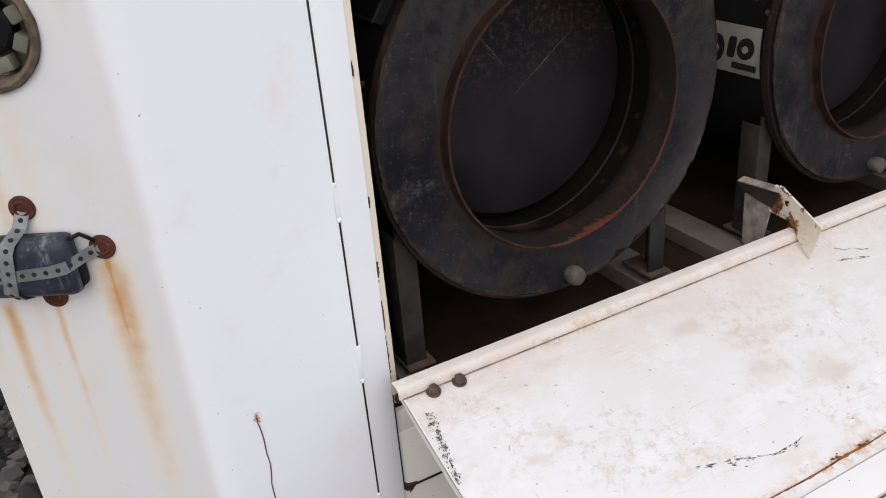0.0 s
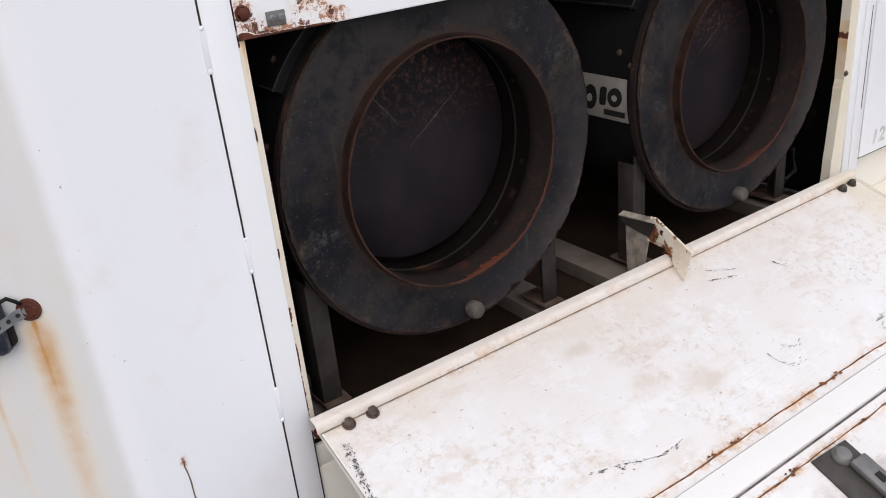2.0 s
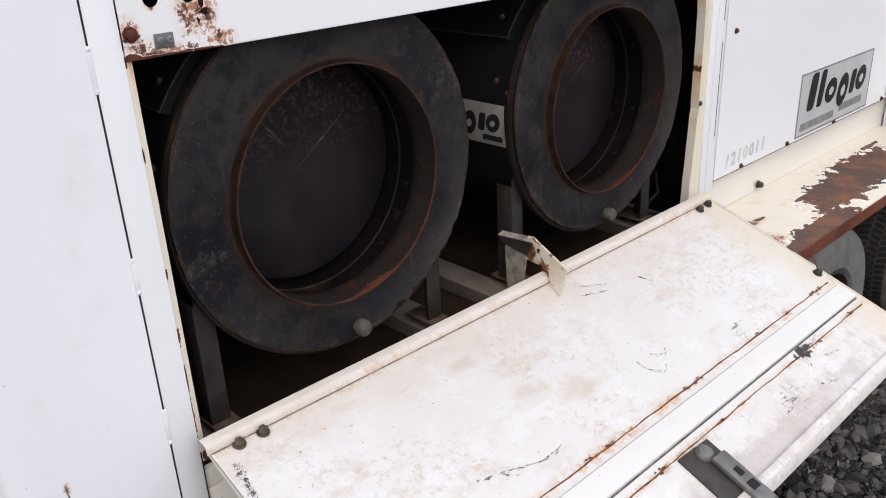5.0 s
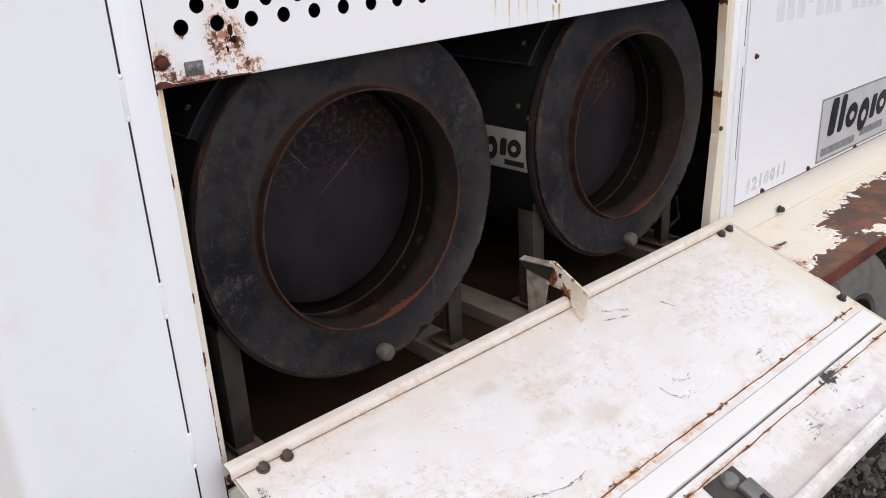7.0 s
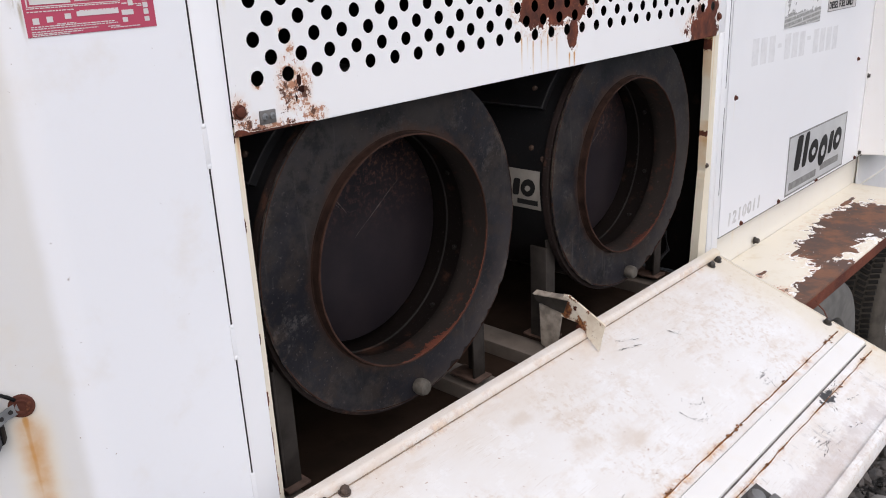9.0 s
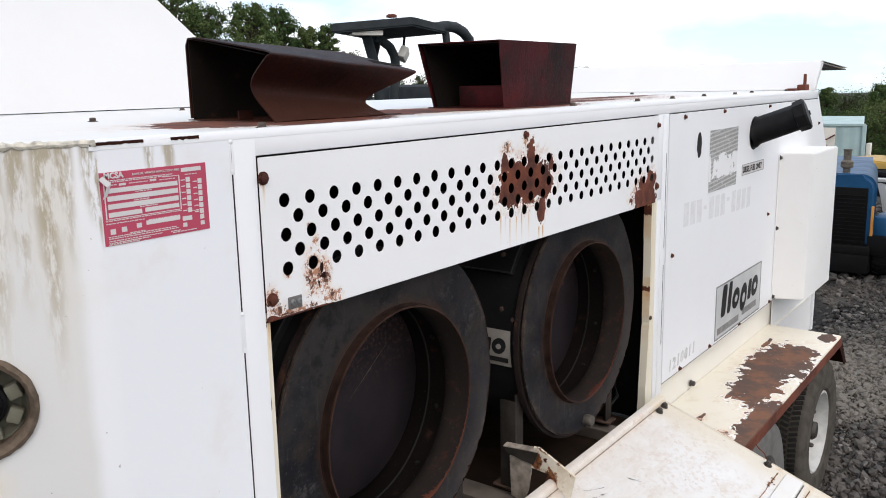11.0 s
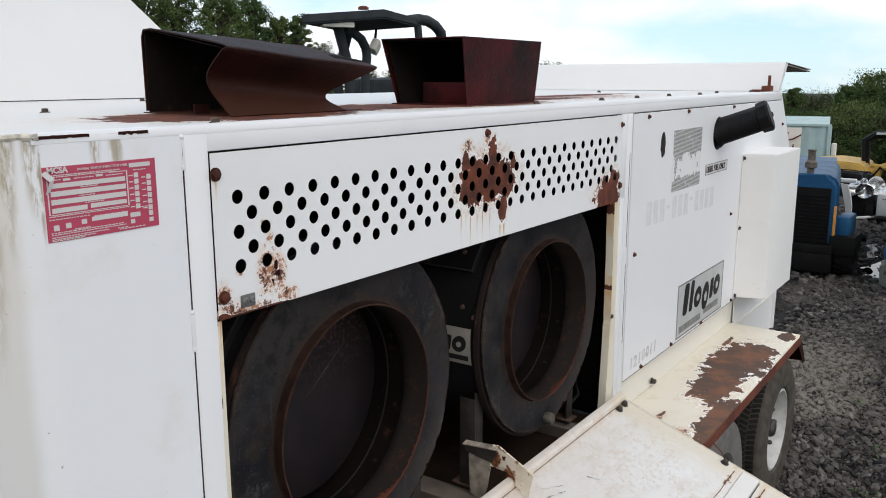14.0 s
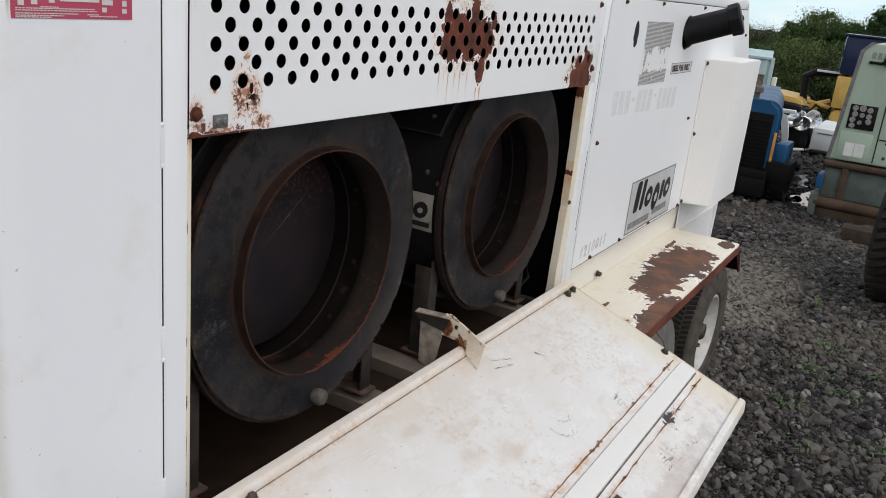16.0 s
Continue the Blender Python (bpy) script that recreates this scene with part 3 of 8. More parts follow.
def lamp_plastic():
    """Dark navy plastic, chalked and scuffed pale in streaks."""
    k = Tree("scuffed_navy_plastic")
    a, b = k.noise(9, 6, 0.65), k.noise(45, 7, 0.7, k.stretch(1, 1, 0.35))
    c = k.mix(k.step(a, 0.35, 0.7), (0.012, 0.015, 0.025), (0.034, 0.040, 0.058))
    c = k.mix(k.math("MULTIPLY", k.step(b, 0.52, 0.68), 0.7), c, (0.19, 0.20, 0.22))
    return k.finish(c, 0.5, 0.0, b, 0.2, 0.001, 0.3)


LAMP_CASE = lamp_plastic()
OLIVE = plain("olive_socket_plastic", (0.17, 0.165, 0.125), 0.55, 0, 0.3, 25)
FOAM = plain("crumbling_foam_gasket", (0.155, 0.115, 0.085), 0.95, 0, 0.5, 60, 0.6)
WHITE_RIM = plain("white_wheel_rim", (0.55, 0.55, 0.53), 0.45, 0, 0.3, 14)
RED = plain("red_label_ink", (0.47, 0.055, 0.105), 0.5, 0, 0.08, 8, 0.02)
PALE = plain("pale_label_paper", (0.60, 0.58, 0.57), 0.55, 0, 0.05, 8, 0.02)
NAMEPLATE = plain("dull_cream_name_plate", (0.36, 0.335, 0.30), 0.5, 0, 0.2, 20, 0.02)
SILVER = plain("silver_brand_plate", (0.50, 0.51, 0.51), 0.38, 0.0, 0.12, 10, 0.03)
INK = plain("black_ink", (0.022, 0.022, 0.022), 0.5, 0, 0.1, 8, 0.02)
FADED = plain("faded_grey_marking", (0.715, 0.72, 0.73), 0.5, 0, 0.1, 40, 0.02)
GREY_INK = plain("worn_grey_ink", (0.26, 0.26, 0.25), 0.6, 0, 0.3, 60, 0.02)


# ---- mesh helpers ----
def solid(bm, pts, vec):
    """A prism: the polygon pts, swept along vec."""
    vec = Vector(vec)
    lo = [bm.verts.new(p) for p in pts]
    hi = [bm.verts.new(Vector(p) + vec) for p in pts]
    n = len(pts)
    bm.faces.new(lo[::-1]), bm.faces.new(hi)
    for i in range(n):
        bm.faces.new((lo[i], lo[(i + 1) % n], hi[(i + 1) % n], hi[i]))
    return lo + hi


def box(bm, x0, x1, y0, y1, z0, z1, bevel=0.0):
    vs = solid(bm, [(x0, y0, z0), (x1, y0, z0), (x1, y1, z0), (x0, y1, z0)], (0, 0, z1 - z0))
    if bevel:
        es = list({e for v in vs for e in v.link_edges})
        bmesh.ops.bevel(bm, geom=es, offset=bevel, segments=2, affect="EDGES", profile=0.5)
    return vs


def lathe(bm, profile, m, seg=24, close=False):
    """Turn a profile of (radius, height) about m's z axis."""
    rows = []
    for r, h in profile:
        if r < 1e-6:
            rows.append([bm.verts.new(m @ Vector((0, 0, h)))] * seg)
        else:
            rows.append([bm.verts.new(m @ Vector((r * math.cos(a), r * math.sin(a), h))) for a in (2 * math.pi * i / seg for i in range(seg))])
    pairs = list(zip(rows, rows[1:])) + ([(rows[-1], rows[0])] if close else [])
    for a, b in pairs:
        for i in range(seg):
            j = (i + 1) % seg
            f = list(dict.fromkeys((a[i], a[j], b[j], b[i])))
            if len(f) > 2:
                bm.faces.new(f)


def tube(bm, pts, r, seg=10, caps=True, flat=1.0):
    """A round bar along a line of points."""
    pts = [Vector(p) for p in pts]
    rings = []
    for i, p in enumerate(pts):
        d = (pts[min(i + 1, len(pts) - 1)] - pts[max(i - 1, 0)]).normalized()
        up = Vector((0, 0, 1)) if abs(d.z) < 0.9 else Vector((1, 0, 0))
        s = d.cross(up).normalized()
        u = s.cross(d)
        rr = r[i] if isinstance(r, (list, tuple)) else r
        rings.append([bm.verts.new(p + rr * (math.cos(a) * s + flat * math.sin(a) * u)) for a in (2 * math.pi * k / seg for k in range(seg))])
    for a, b in zip(rings, rings[1:]):
        for i in range(seg):
            bm.faces.new((a[i], a[(i + 1) % seg], b[(i + 1) % seg], b[i]))
    if caps:
        bm.faces.new(rings[0][::-1]), bm.faces.new(rings[-1])


def ribbon(bm, pts, width_vec, thick_vec):
    """A bent strip of sheet: a line of points, swept over its width, with thickness."""
    w, h = Vector(width_vec), Vector(thick_vec)
    rows = [[bm.verts.new(Vector(p) + o) for o in (Vector(), w, w + h, h)] for p in pts]
    for a, b in zip(rows, rows[1:]):
        for i in range(4):
            bm.faces.new((a[i], a[(i + 1) % 4], b[(i + 1) % 4], b[i]))
    bm.faces.new(rows[0][::-1]), bm.faces.new(rows[-1])


def sheet(bm, pts, depth, z0, z1):
    """An upright bent sheet: a plan line of (x, y), with thickness depth to its left, from z0 to z1."""
    ps = [Vector((x, y, 0)) for x, y in pts]
    inner = []
    for i, p in enumerate(ps):
        ns = []
        for a, b in ((i - 1, i), (i, i + 1)):
            if a >= 0 and b < len(ps):
                d = (ps[b] - ps[a]).normalized()
                ns.append(Vector((-d.y, d.x, 0)))
        n = sum(ns, Vector()).normalized()
        inner.append(p + n * depth / max(n.dot(ns[0]), 0.3))
    rows = [[bm.verts.new((q.x, q.y, z)) for q, z in ((p, z0), (p, z1), (i, z1), (i, z0))] for p, i in zip(ps, inner)]
    for a, b in zip(rows, rows[1:]):
        for i in range(4):
            bm.faces.new((a[i], a[(i + 1) % 4], b[(i + 1) % 4], b[i]))
    bm.faces.new(rows[0][::-1]), bm.faces.new(rows[-1])


BASE = {}


def mesh_of(name, bm, material, smooth=40):
    bmesh.ops.recalc_face_normals(bm, faces=bm.faces)
    me = bpy.data.meshes.new(name)
    bm.to_mesh(me)
    bm.free()
    me.materials.append(material)
    if smooth:
        me.polygons.foreach_set("use_smooth", [True] * len(me.polygons))
        me.set_sharp_from_angle(angle=radians(smooth))
    return me


def thing(name, loc, label, category, group=""):
    ob = new(name)
    ob.empty_display_size = 0.1
    ob.location = loc
    BASE[ob.name] = Vector(loc)
    return tagged(ob, label, category, group)


def part(name, bm, material, parent, label="", smooth=40):
    """Links a bmesh, in world places, as one mesh under a thing or a part."""
    base = BASE[parent.name]
    bmesh.ops.translate(bm, verts=bm.verts, vec=-base)
    ob = new(name, mesh_of(name, bm, material, smooth))
    ob.parent = parent
    BASE[ob.name] = base
    return tagged(ob, label) if label else ob


def solo(name, bm, material, label, category, group="", kind="", smooth=40):
    ob = new(name, mesh_of(name, bm, material, smooth))
    BASE[ob.name] = Vector()
    return tagged(ob, label, category, group, kind)


def cut(ob, cutter_bm):
    """Cuts the cutter's volume out of ob's mesh, for good."""
    base = BASE[ob.name]
    bmesh.ops.translate(cutter_bm, verts=cutter_bm.verts, vec=-base)
    bmesh.ops.recalc_face_normals(cutter_bm, faces=cutter_bm.faces)
    me = bpy.data.meshes.new("cutter")
    cutter_bm.to_mesh(me)
    cutter_bm.free()
    tool = new("cutter", me)
    tool.location = base
    mod = ob.modifiers.new("cut", "BOOLEAN")
    mod.operation, mod.solver, mod.object = "DIFFERENCE", "EXACT", tool
    bpy.context.view_layer.update()
    done = bpy.data.meshes.new_from_object(ob.evaluated_get(bpy.context.evaluated_depsgraph_get()))
    ob.modifiers.clear()
    done.set_sharp_from_angle(angle=radians(35))
    ob.data = done
    bpy.data.objects.remove(tool)
    return ob


FACE_SIDE = pose(0, 0, 0, 90, 0, 0)


def bolt_bm(p, out, r=0.009, h=0.006, seg=6):
    """A hexagon head on a washer; out: the way that it sticks out."""
    bm = bmesh.new()
    m = Matrix.Translation(p) @ Vector(out).to_track_quat("Z", "Y").to_matrix().to_4x4()
    lathe(bm, [(0, 0), (r * 1.35, 0), (r * 1.35, r * 0.2), (r, r * 0.22)], m, 14)
    lathe(bm, [(r, r * 0.2), (r * 0.98, h * 0.8), (r * 0.75, h), (0, h * 1.05)], m, seg)
    return bm


def letters(text, size, m, shear=0.0, offset=0.0):
    """A bmesh of words in the built-in font, standing in the plane of m."""
    cu = bpy.data.curves.new("words", "FONT")
    cu.body, cu.size, cu.shear, cu.offset, cu.extrude = text, size, shear, offset, 0.0004
    cu.resolution_u = 2
    ob = new("words", cu)
    bpy.context.view_layer.update()
    me = bpy.data.meshes.new_from_object(ob.evaluated_get(bpy.context.evaluated_depsgraph_get()))
    bpy.data.objects.remove(ob)
    bm = bmesh.new()
    bm.from_mesh(me)
    bpy.data.meshes.remove(me)
    bmesh.ops.transform(bm, matrix=m, verts=bm.verts)
    return bm


def on_side(x, z, y):
    """The frame of writing on the side wall: x along the wall, read from outside."""
    return Matrix.Translation((x, y, z)) @ FACE_SIDE


# ---- the heater trailer ----
YS, YF, ROOF, FLOOR = 1.012, 2.62, 1.672, 0.56
NX, NY = -0.170, 1.174          # where the bevelled nose meets the front
trailer = thing("heater_trailer", (2.1, 1.8, GROUND), "white towable twin-drum heater trailer with rust-streaked panels, on gravel", "trailer")


def slope(s, z, out=0.0):
    """A place on the bevelled nose: s along it from the side wall, z up, out from its face."""
    return Vector((0.1 - 0.8575 * s - 0.5145 * out, 1.012 + 0.5145 * s - 0.8575 * out, z))


bm = bmesh.new()
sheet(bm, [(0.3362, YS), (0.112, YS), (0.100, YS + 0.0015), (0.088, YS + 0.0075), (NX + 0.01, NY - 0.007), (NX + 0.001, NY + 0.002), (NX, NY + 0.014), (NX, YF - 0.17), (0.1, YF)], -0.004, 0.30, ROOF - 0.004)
nose = part("nose_panel", bm, WHITE_NOSE_SHADED, trailer, "white bevelled nose panel, painted greyer for its shade, with rust runs and grime")
bm = bmesh.new()
ax_nose = (Vector((-0.5145, -0.8575, 0))).to_track_quat("Z", "Y").to_matrix().to_4x4()
lathe(bm, [(0, -0.05), (0.064, -0.05), (0.064, 0.05), (0, 0.05)], Matrix.Translation(slope(0.172, 1.317)) @ ax_nose, 40)
cut(nose, bm)

# the socket in the nose
bm = bmesh.new()
pm = Matrix.Translation(slope(0.172, 1.317)) @ ax_nose
lathe(bm, [(0.066, 0.0), (0.075, 0.001), (0.0745, 0.007), (0.069, 0.010), (0.064, 0.006), (0.061, -0.004), (0.0605, -0.045), (0.064, -0.045)], pm, 56, True)
for v in bm.verts:
    v.co += Vector((0.4, 0.2, 1)).normalized() * 0.0038 * noise.noise(v.co * 150)
port = part("socket_port", bm, FOAM, trailer, "round socket with a crumbling foam gasket")
bm = bmesh.new()
lathe(bm, [(0, -0.042), (0.05, -0.042), (0.06, -0.028), (0.062, -0.028), (0.062, -0.05), (0, -0.05)], pm, 40)
part("cup", bm, OLIVE, port, "olive plastic cup")
bm = bmesh.new()
lathe(bm, [(0, -0.040), (0.032, -0.040), (0.034, -0.015), (0.030, -0.012), (0.026, -0.03), (0, -0.03)], pm, 32)
part("core", bm, RUBBER, port, "black rubber core")
for a in (20, 75, 150, 215, 285, 335):
    bm = bmesh.new()
    box(bm, 0.036, 0.055, -0.011, 0.011, -0.032, -0.010, 0.003)
    bmesh.ops.transform(bm, matrix=pm @ pose(0, 0, 0, 0, 0, a), verts=bm.verts)
    part("clip", bm, OLIVE, port)

# side frame
def post(name, x0, x1, z0, z1, mat, label="", y0=None, y1=None):
    b = bmesh.new()
    box(b, x0, x1, YS if y0 is None else y0, YS + 0.03 if y1 is None else y1, z0, z1, 0.002)
    return part(name, b, mat, trailer, label)


post("front_post", 0.3395, 0.3882, 0.30, 1.668, WHITE_SIDE)
post("backing_strip", 0.3360, 0.3400, 0.30, 1.66, SEAM_DARK, "dark gap in the welded seam", YS - 0.0004, YS + 0.006)
post("header_rail", 0.3865, 4.165, 1.6295, 1.668, WHITE_SIDE)
post("jamb_front", 0.3868, 0.4005, 0.62, 1.36, CREAM, "chipped yellowed opening edge", YS + 0.004, YS + 0.03)
bm = bmesh.new()
edge = [(2.018 + 0.022 * min(1.0, (0.62 + 0.74 * i / 30 - 0.62) / 0.32) + 0.0035 * noise.noise((i * 0.8, 2, 6)) - (0.004 if i > 24 else 0.0), 0.62 + 0.74 * i / 30) for i in range(31)]
solid(bm, [(x, YS + 0.003, z) for x, z in edge] + [(2.079, YS + 0.003, 1.36), (2.074, YS + 0.003, 0.62)], (0, 0.026, 0))
part("jamb_rear", bm, JAMB, trailer, "yellowed, rust-edged opening edge", 0)
part("bolt", bolt_bm((2.047, YS + 0.003, 0.957), (0, -1, 0), 0.006, 0.006), WORN_BOLT, trailer)
post("middle_post", 2.0765, 2.108, 0.66, 1.352, WHITE_SIDE)
post("upper_post", 2.0625, 2.108, 1.352, 1.6295, WHITE_SIDE)
post("edge_post", 2.110, 2.155, 0.66, 1.6295, WHITE_SIDE)
post("seam_back", 2.10, 2.17, 0.66, 1.64, SEAM_DARK, "", YS + 0.008, YS + 0.02)
post("panel_back_rail", 0.385, 2.11, 1.60, 1.64, SEAM_DARK, "", YS + 0.016, YS + 0.024)
for za, zb in ((1.378, 1.308), (1.046, 0.982), (0.762, 0.690), (1.66, 1.604), (0.45, 0.40)):
    bm = bmesh.new()
    box(bm, 0.3335, 0.3425, YS - 0.0007, YS + 0.004, zb, za, 0.0006)
    lathe(bm, [(0, 0.0025), (0.004, 0.001), (0.0045, 0)], on_side(0.338, za - 0.004, YS) , 10)
    lathe(bm, [(0, 0.0025), (0.004, 0.001), (0.0045, 0)], on_side(0.338, zb + 0.004, YS), 10)
    for v in bm.verts:
        v.co.y += 0.0012 * noise.noise(v.co * 160)
    part("weld", bm, WHITE_SIDE, trailer)

# perforated panel over the opening
bm = bmesh.new()
box(bm, 0.3895, 2.062, YS - 0.002, YS - 0.0009, 1.3492, 1.6265)
perf = part("perforated_panel", bm, WHITE_PERF, trailer, "perforated white panel with flaking rust patches")
bm = bmesh.new()
for row in range(5):
    for i in range(27 - row % 2):
        x, z = 0.4425 + 0.0605 * i + 0.0305 * (row % 2), 1.5505 - 0.0297 * row
        lathe(bm, [(0, -0.01), (0.0123, -0.01), (0.0123, 0.01), (0, 0.01)], on_side(x, z, YS), 18)
cut(perf, bm)
torn = random.Random(5)
for x, z, rx, rz in ((0.5225, 1.417, 0.005, 0.013), (0.527, 1.403, 0.009, 0.006), (0.514, 1.392, 0.003, 0.007)):
    bm = bmesh.new()
    ring = [(x + rx * torn.uniform(0.45, 1.2) * math.cos(a), YS - 0.0024, z + rz * torn.uniform(0.45, 1.2) * math.sin(a)) for a in (2 * math.pi * i / 13 for i in range(13))]
    solid(bm, ring, (0, 0.0006, 0))
    part("rust_hole", bm, RUST_DARK, perf, "jagged hole rusted through the sheet", 0)
bm = bmesh.new()
ribbon(bm, [(0.3895, YS - 0.0020, 1.3491), (0.3895, YS - 0.0012, 1.3468), (0.3895, YS + 0.001, 1.3462), (0.3895, YS + 0.022, 1.3465)], (1.672, 0, 0), (0, 0.0022, 0.0016))
part("folded_edge", bm, WHITE_PERF, perf, "folded lower edge, rusted near its corner")
for x, z, r in ((0.398, 1.592, 0.0085), (0.402, 1.385, 0.0088), (1.234, 1.614, 0.0075), (2.058, 1.596, 0.007), (2.055, 1.40, 0.009)):
    part("bolt", bolt_bm((x, YS - 0.002, z), (0, -1, 0), r, 0.008), RUST_BOLT, perf, "rusted bolt")
bm = bmesh.new()
box(bm, 0.437, 0.468, YS - 0.006, YS - 0.002, 1.359, 1.381, 0.0015)
catch = part("catch_plate", bm, DULL_STEEL, trailer, "small grey catch plate")
for x in (0.4455, 0.4605):
    bm = bmesh.new()
    lathe(bm, [(0.0058, 0), (0.0052, 0.002), (0.0025, 0.003), (0.0022, 0.0015), (0, 0.0015)], on_side(x, 1.371, YS - 0.006), 14)
    part("screw", bm, STEEL, catch)

# service panel, skirt and rear end
bm = bmesh.new()
solid(bm, [(2.158, YS - 0.001, 0.692), (4.385, YS - 0.001, 0.692), (4.395, YS - 0.001, 1.372), (4.19, YS - 0.001, 1.6265), (2.158, YS - 0.001, 1.6265)], (0, 0.004, 0))
service = part("service_panel", bm, WHITE_SIDE, trailer, "white service panel with faded markings")
bm = bmesh.new()
solid(bm, [(4.165, YS, 1.668), (4.43, YS, 1.372), (4.40, YS, 0.33), (4.37, YS, 0.33), (4.40, YS, 1.366), (4.15, YS, 1.64)], (0, 0.03, 0))
part("rear_corner_post", bm, WHITE_SIDE, trailer)
for x, z in ((2.212, 1.141), (2.323, 0.700), (2.64, 0.70), (3.01, 0.70), (3.36, 1.131), (2.292, 1.612), (2.70, 1.617), (3.30, 1.617), (3.46, 0.70), (4.22, 1.50)):
    part("bolt", bolt_bm((x, YS - 0.001, z), (0, -1, 0), 0.0065, 0.008), RUST_BOLT, service)
bm = bmesh.new()
for x0, x1, z0, z1 in ((2.17, 4.17, 1.6262, 1.6285), (2.139, 2.1415, 0.84, 1.12), (2.139, 2.1415, 1.18, 1.5), (2.158, 4.385, 0.6890, 0.6918)):
    box(bm, x0, x1, YS - 0.0006, YS + 0.004, z0, z1)
part("seam_line", bm, SEAM_DARK, trailer)
bm = bmesh.new()
ribbon(bm, [(2.06, YS + 0.002, 0.695), (2.06, YS + 0.022, 0.688), (2.06, YS + 0.024, 0.545), (2.06, YS + 0.004, 0.54)], (2.32, 0, 0), (0, 0.003, 0))
part("skirt_panel", bm, WHITE_SKIRT, trailer, "cream stained skirt panel")
part("bolt", bolt_bm((2.50, YS + 0.018, 0.585), (0, -1, 0), 0.010, 0.018), GREASY, trailer)
bm = bmesh.new()
box(bm, 3.58, 4.372, YS + 0.012, YS + 0.016, 0.33, 0.69)
part("rear_skirt", bm, WHITE_BOX, trailer)
bm = bmesh.new()
sheet(bm, [(4.372, YS + 0.02), (4.372, YF)], 0.004, 0.33, 1.36)
part("rear_panel", bm, WHITE_SIDE, trailer)
bm = bmesh.new()
solid(bm, [(4.165, YS + 0.01, 1.667), (4.40, YS + 0.01, 1.370), (4.394, YS + 0.01, 1.366), (4.159, YS + 0.01, 1.663)], (0, YF - YS - 0.02, 0))
part("rear_slope", bm, WHITE_SIDE, trailer)
bm = bmesh.new()
box(bm, 0.1, 4.372, YF, YF + 0.004, 0.33, 1.668)
part("far_side_panel", bm, WHITE_SIDE, trailer)

# roof sheet with a turned-down edge
bm = bmesh.new()
plan = [(4.165, YS + 0.004), (4.165, YF), (0.1, YF), (NX + 0.004, YF - 0.165), (NX + 0.004, NY + 0.006), (0.092, YS + 0.010), (0.105, YS + 0.004)]
solid(bm, [(x, y, ROOF - 0.003) for x, y in plan], (0, 0, 0.003))
part("roof_sheet", bm, WHITE_ROOF, trailer, "white roof sheet stained with rust")
bm = bmesh.new()
ribbon(bm, [(0.098, YS - 0.0004, ROOF - 0.013), (0.098, YS - 0.0008, ROOF - 0.006), (0.098, YS + 0.0025, ROOF + 0.0008), (0.098, YS + 0.02, ROOF + 0.0015)], (4.067, 0, 0), (0, 0.002, -0.0015))
part("roof_edge", bm, WHITE_SIDE, trailer)
for x, w in ((0.099, 0.083), (0.228, 0.050)):
    bm = bmesh.new()
    n = 14
    up = [(x + w * i / n, YS - 0.0014, ROOF - 0.0022 + 0.0012 * noise.noise((i * 0.7, x * 9, 1))) for i in range(n + 1)]
    lo = [(x + w * i / n, YS - 0.0014, ROOF - 0.0068 + 0.0022 * noise.noise((i * 0.6, x * 9, 5))) for i in range(n + 1)]
    solid(bm, lo + up[::-1], (0, 0.001, 0))
    part("edge_slit", bm, RUST_DARK, trailer, "dark rusted slit under the roof edge", 0)
bm = bmesh.new()
bead, rads = [], []
for i in range(61):
    q = i / 60
    bead.append((NX + (0.108 - NX) * q, NY - 0.004 + (YS - 0.001 - NY + 0.004) * q, ROOF - 0.003 + 0.0022 * noise.noise((i * 0.35, 4, 4))))
    rads.append(0.0050 + 0.0028 * noise.noise((i * 0.55, 1, 7)))
tube(bm, bead, rads, 8)
part("crusted_edge", bm, CRUST, trailer, "crusted, cracking sealant along the roof edge")
CRACK = plain("rusted_crack", (0.20, 0.13, 0.085), 0.9, 0, 0.5, 60)
# a rusted crack in the side wall
bm = bmesh.new()
crack = [(0.159, 0.700), (0.1575, 0.690), (0.160, 0.676), (0.1615, 0.655), (0.161, 0.630), (0.1632, 0.606), (0.1615, 0.585), (0.1585, 0.567), (0.159, 0.54), (0.162, 0.50), (0.160, 0.46)]
for (xa, za), (xb, zb) in zip(crack, crack[1:]):
    solid(bm, [(xa - 0.0011, YS - 0.0010, za), (xb - 0.0011, YS - 0.0010, zb), (xb + 0.0010, YS - 0.0010, zb), (xa + 0.0010, YS - 0.0010, za)], (0, 0.001, 0))
part("crack", bm, CRACK, nose, "rusted crack in the paint", 0)
for x, y in ((0.52, 1.70), (0.438, 1.05), (1.60, 1.075), (0.30, 2.4), (2.05, 1.08), (2.4, 1.10), (2.78, 1.12), (3.1, 1.1), (3.5, 1.15), (3.9, 1.1), (2.3, 1.5), (2.35, 1.9), (1.2, 2.3), (1.22, 1.9), (2.9, 2.0), (3.4, 1.7)):
    part("roof_bolt", bolt_bm((x, y, ROOF), (0, 0, 1), 0.008, 0.009), WORN_BOLT, trailer)

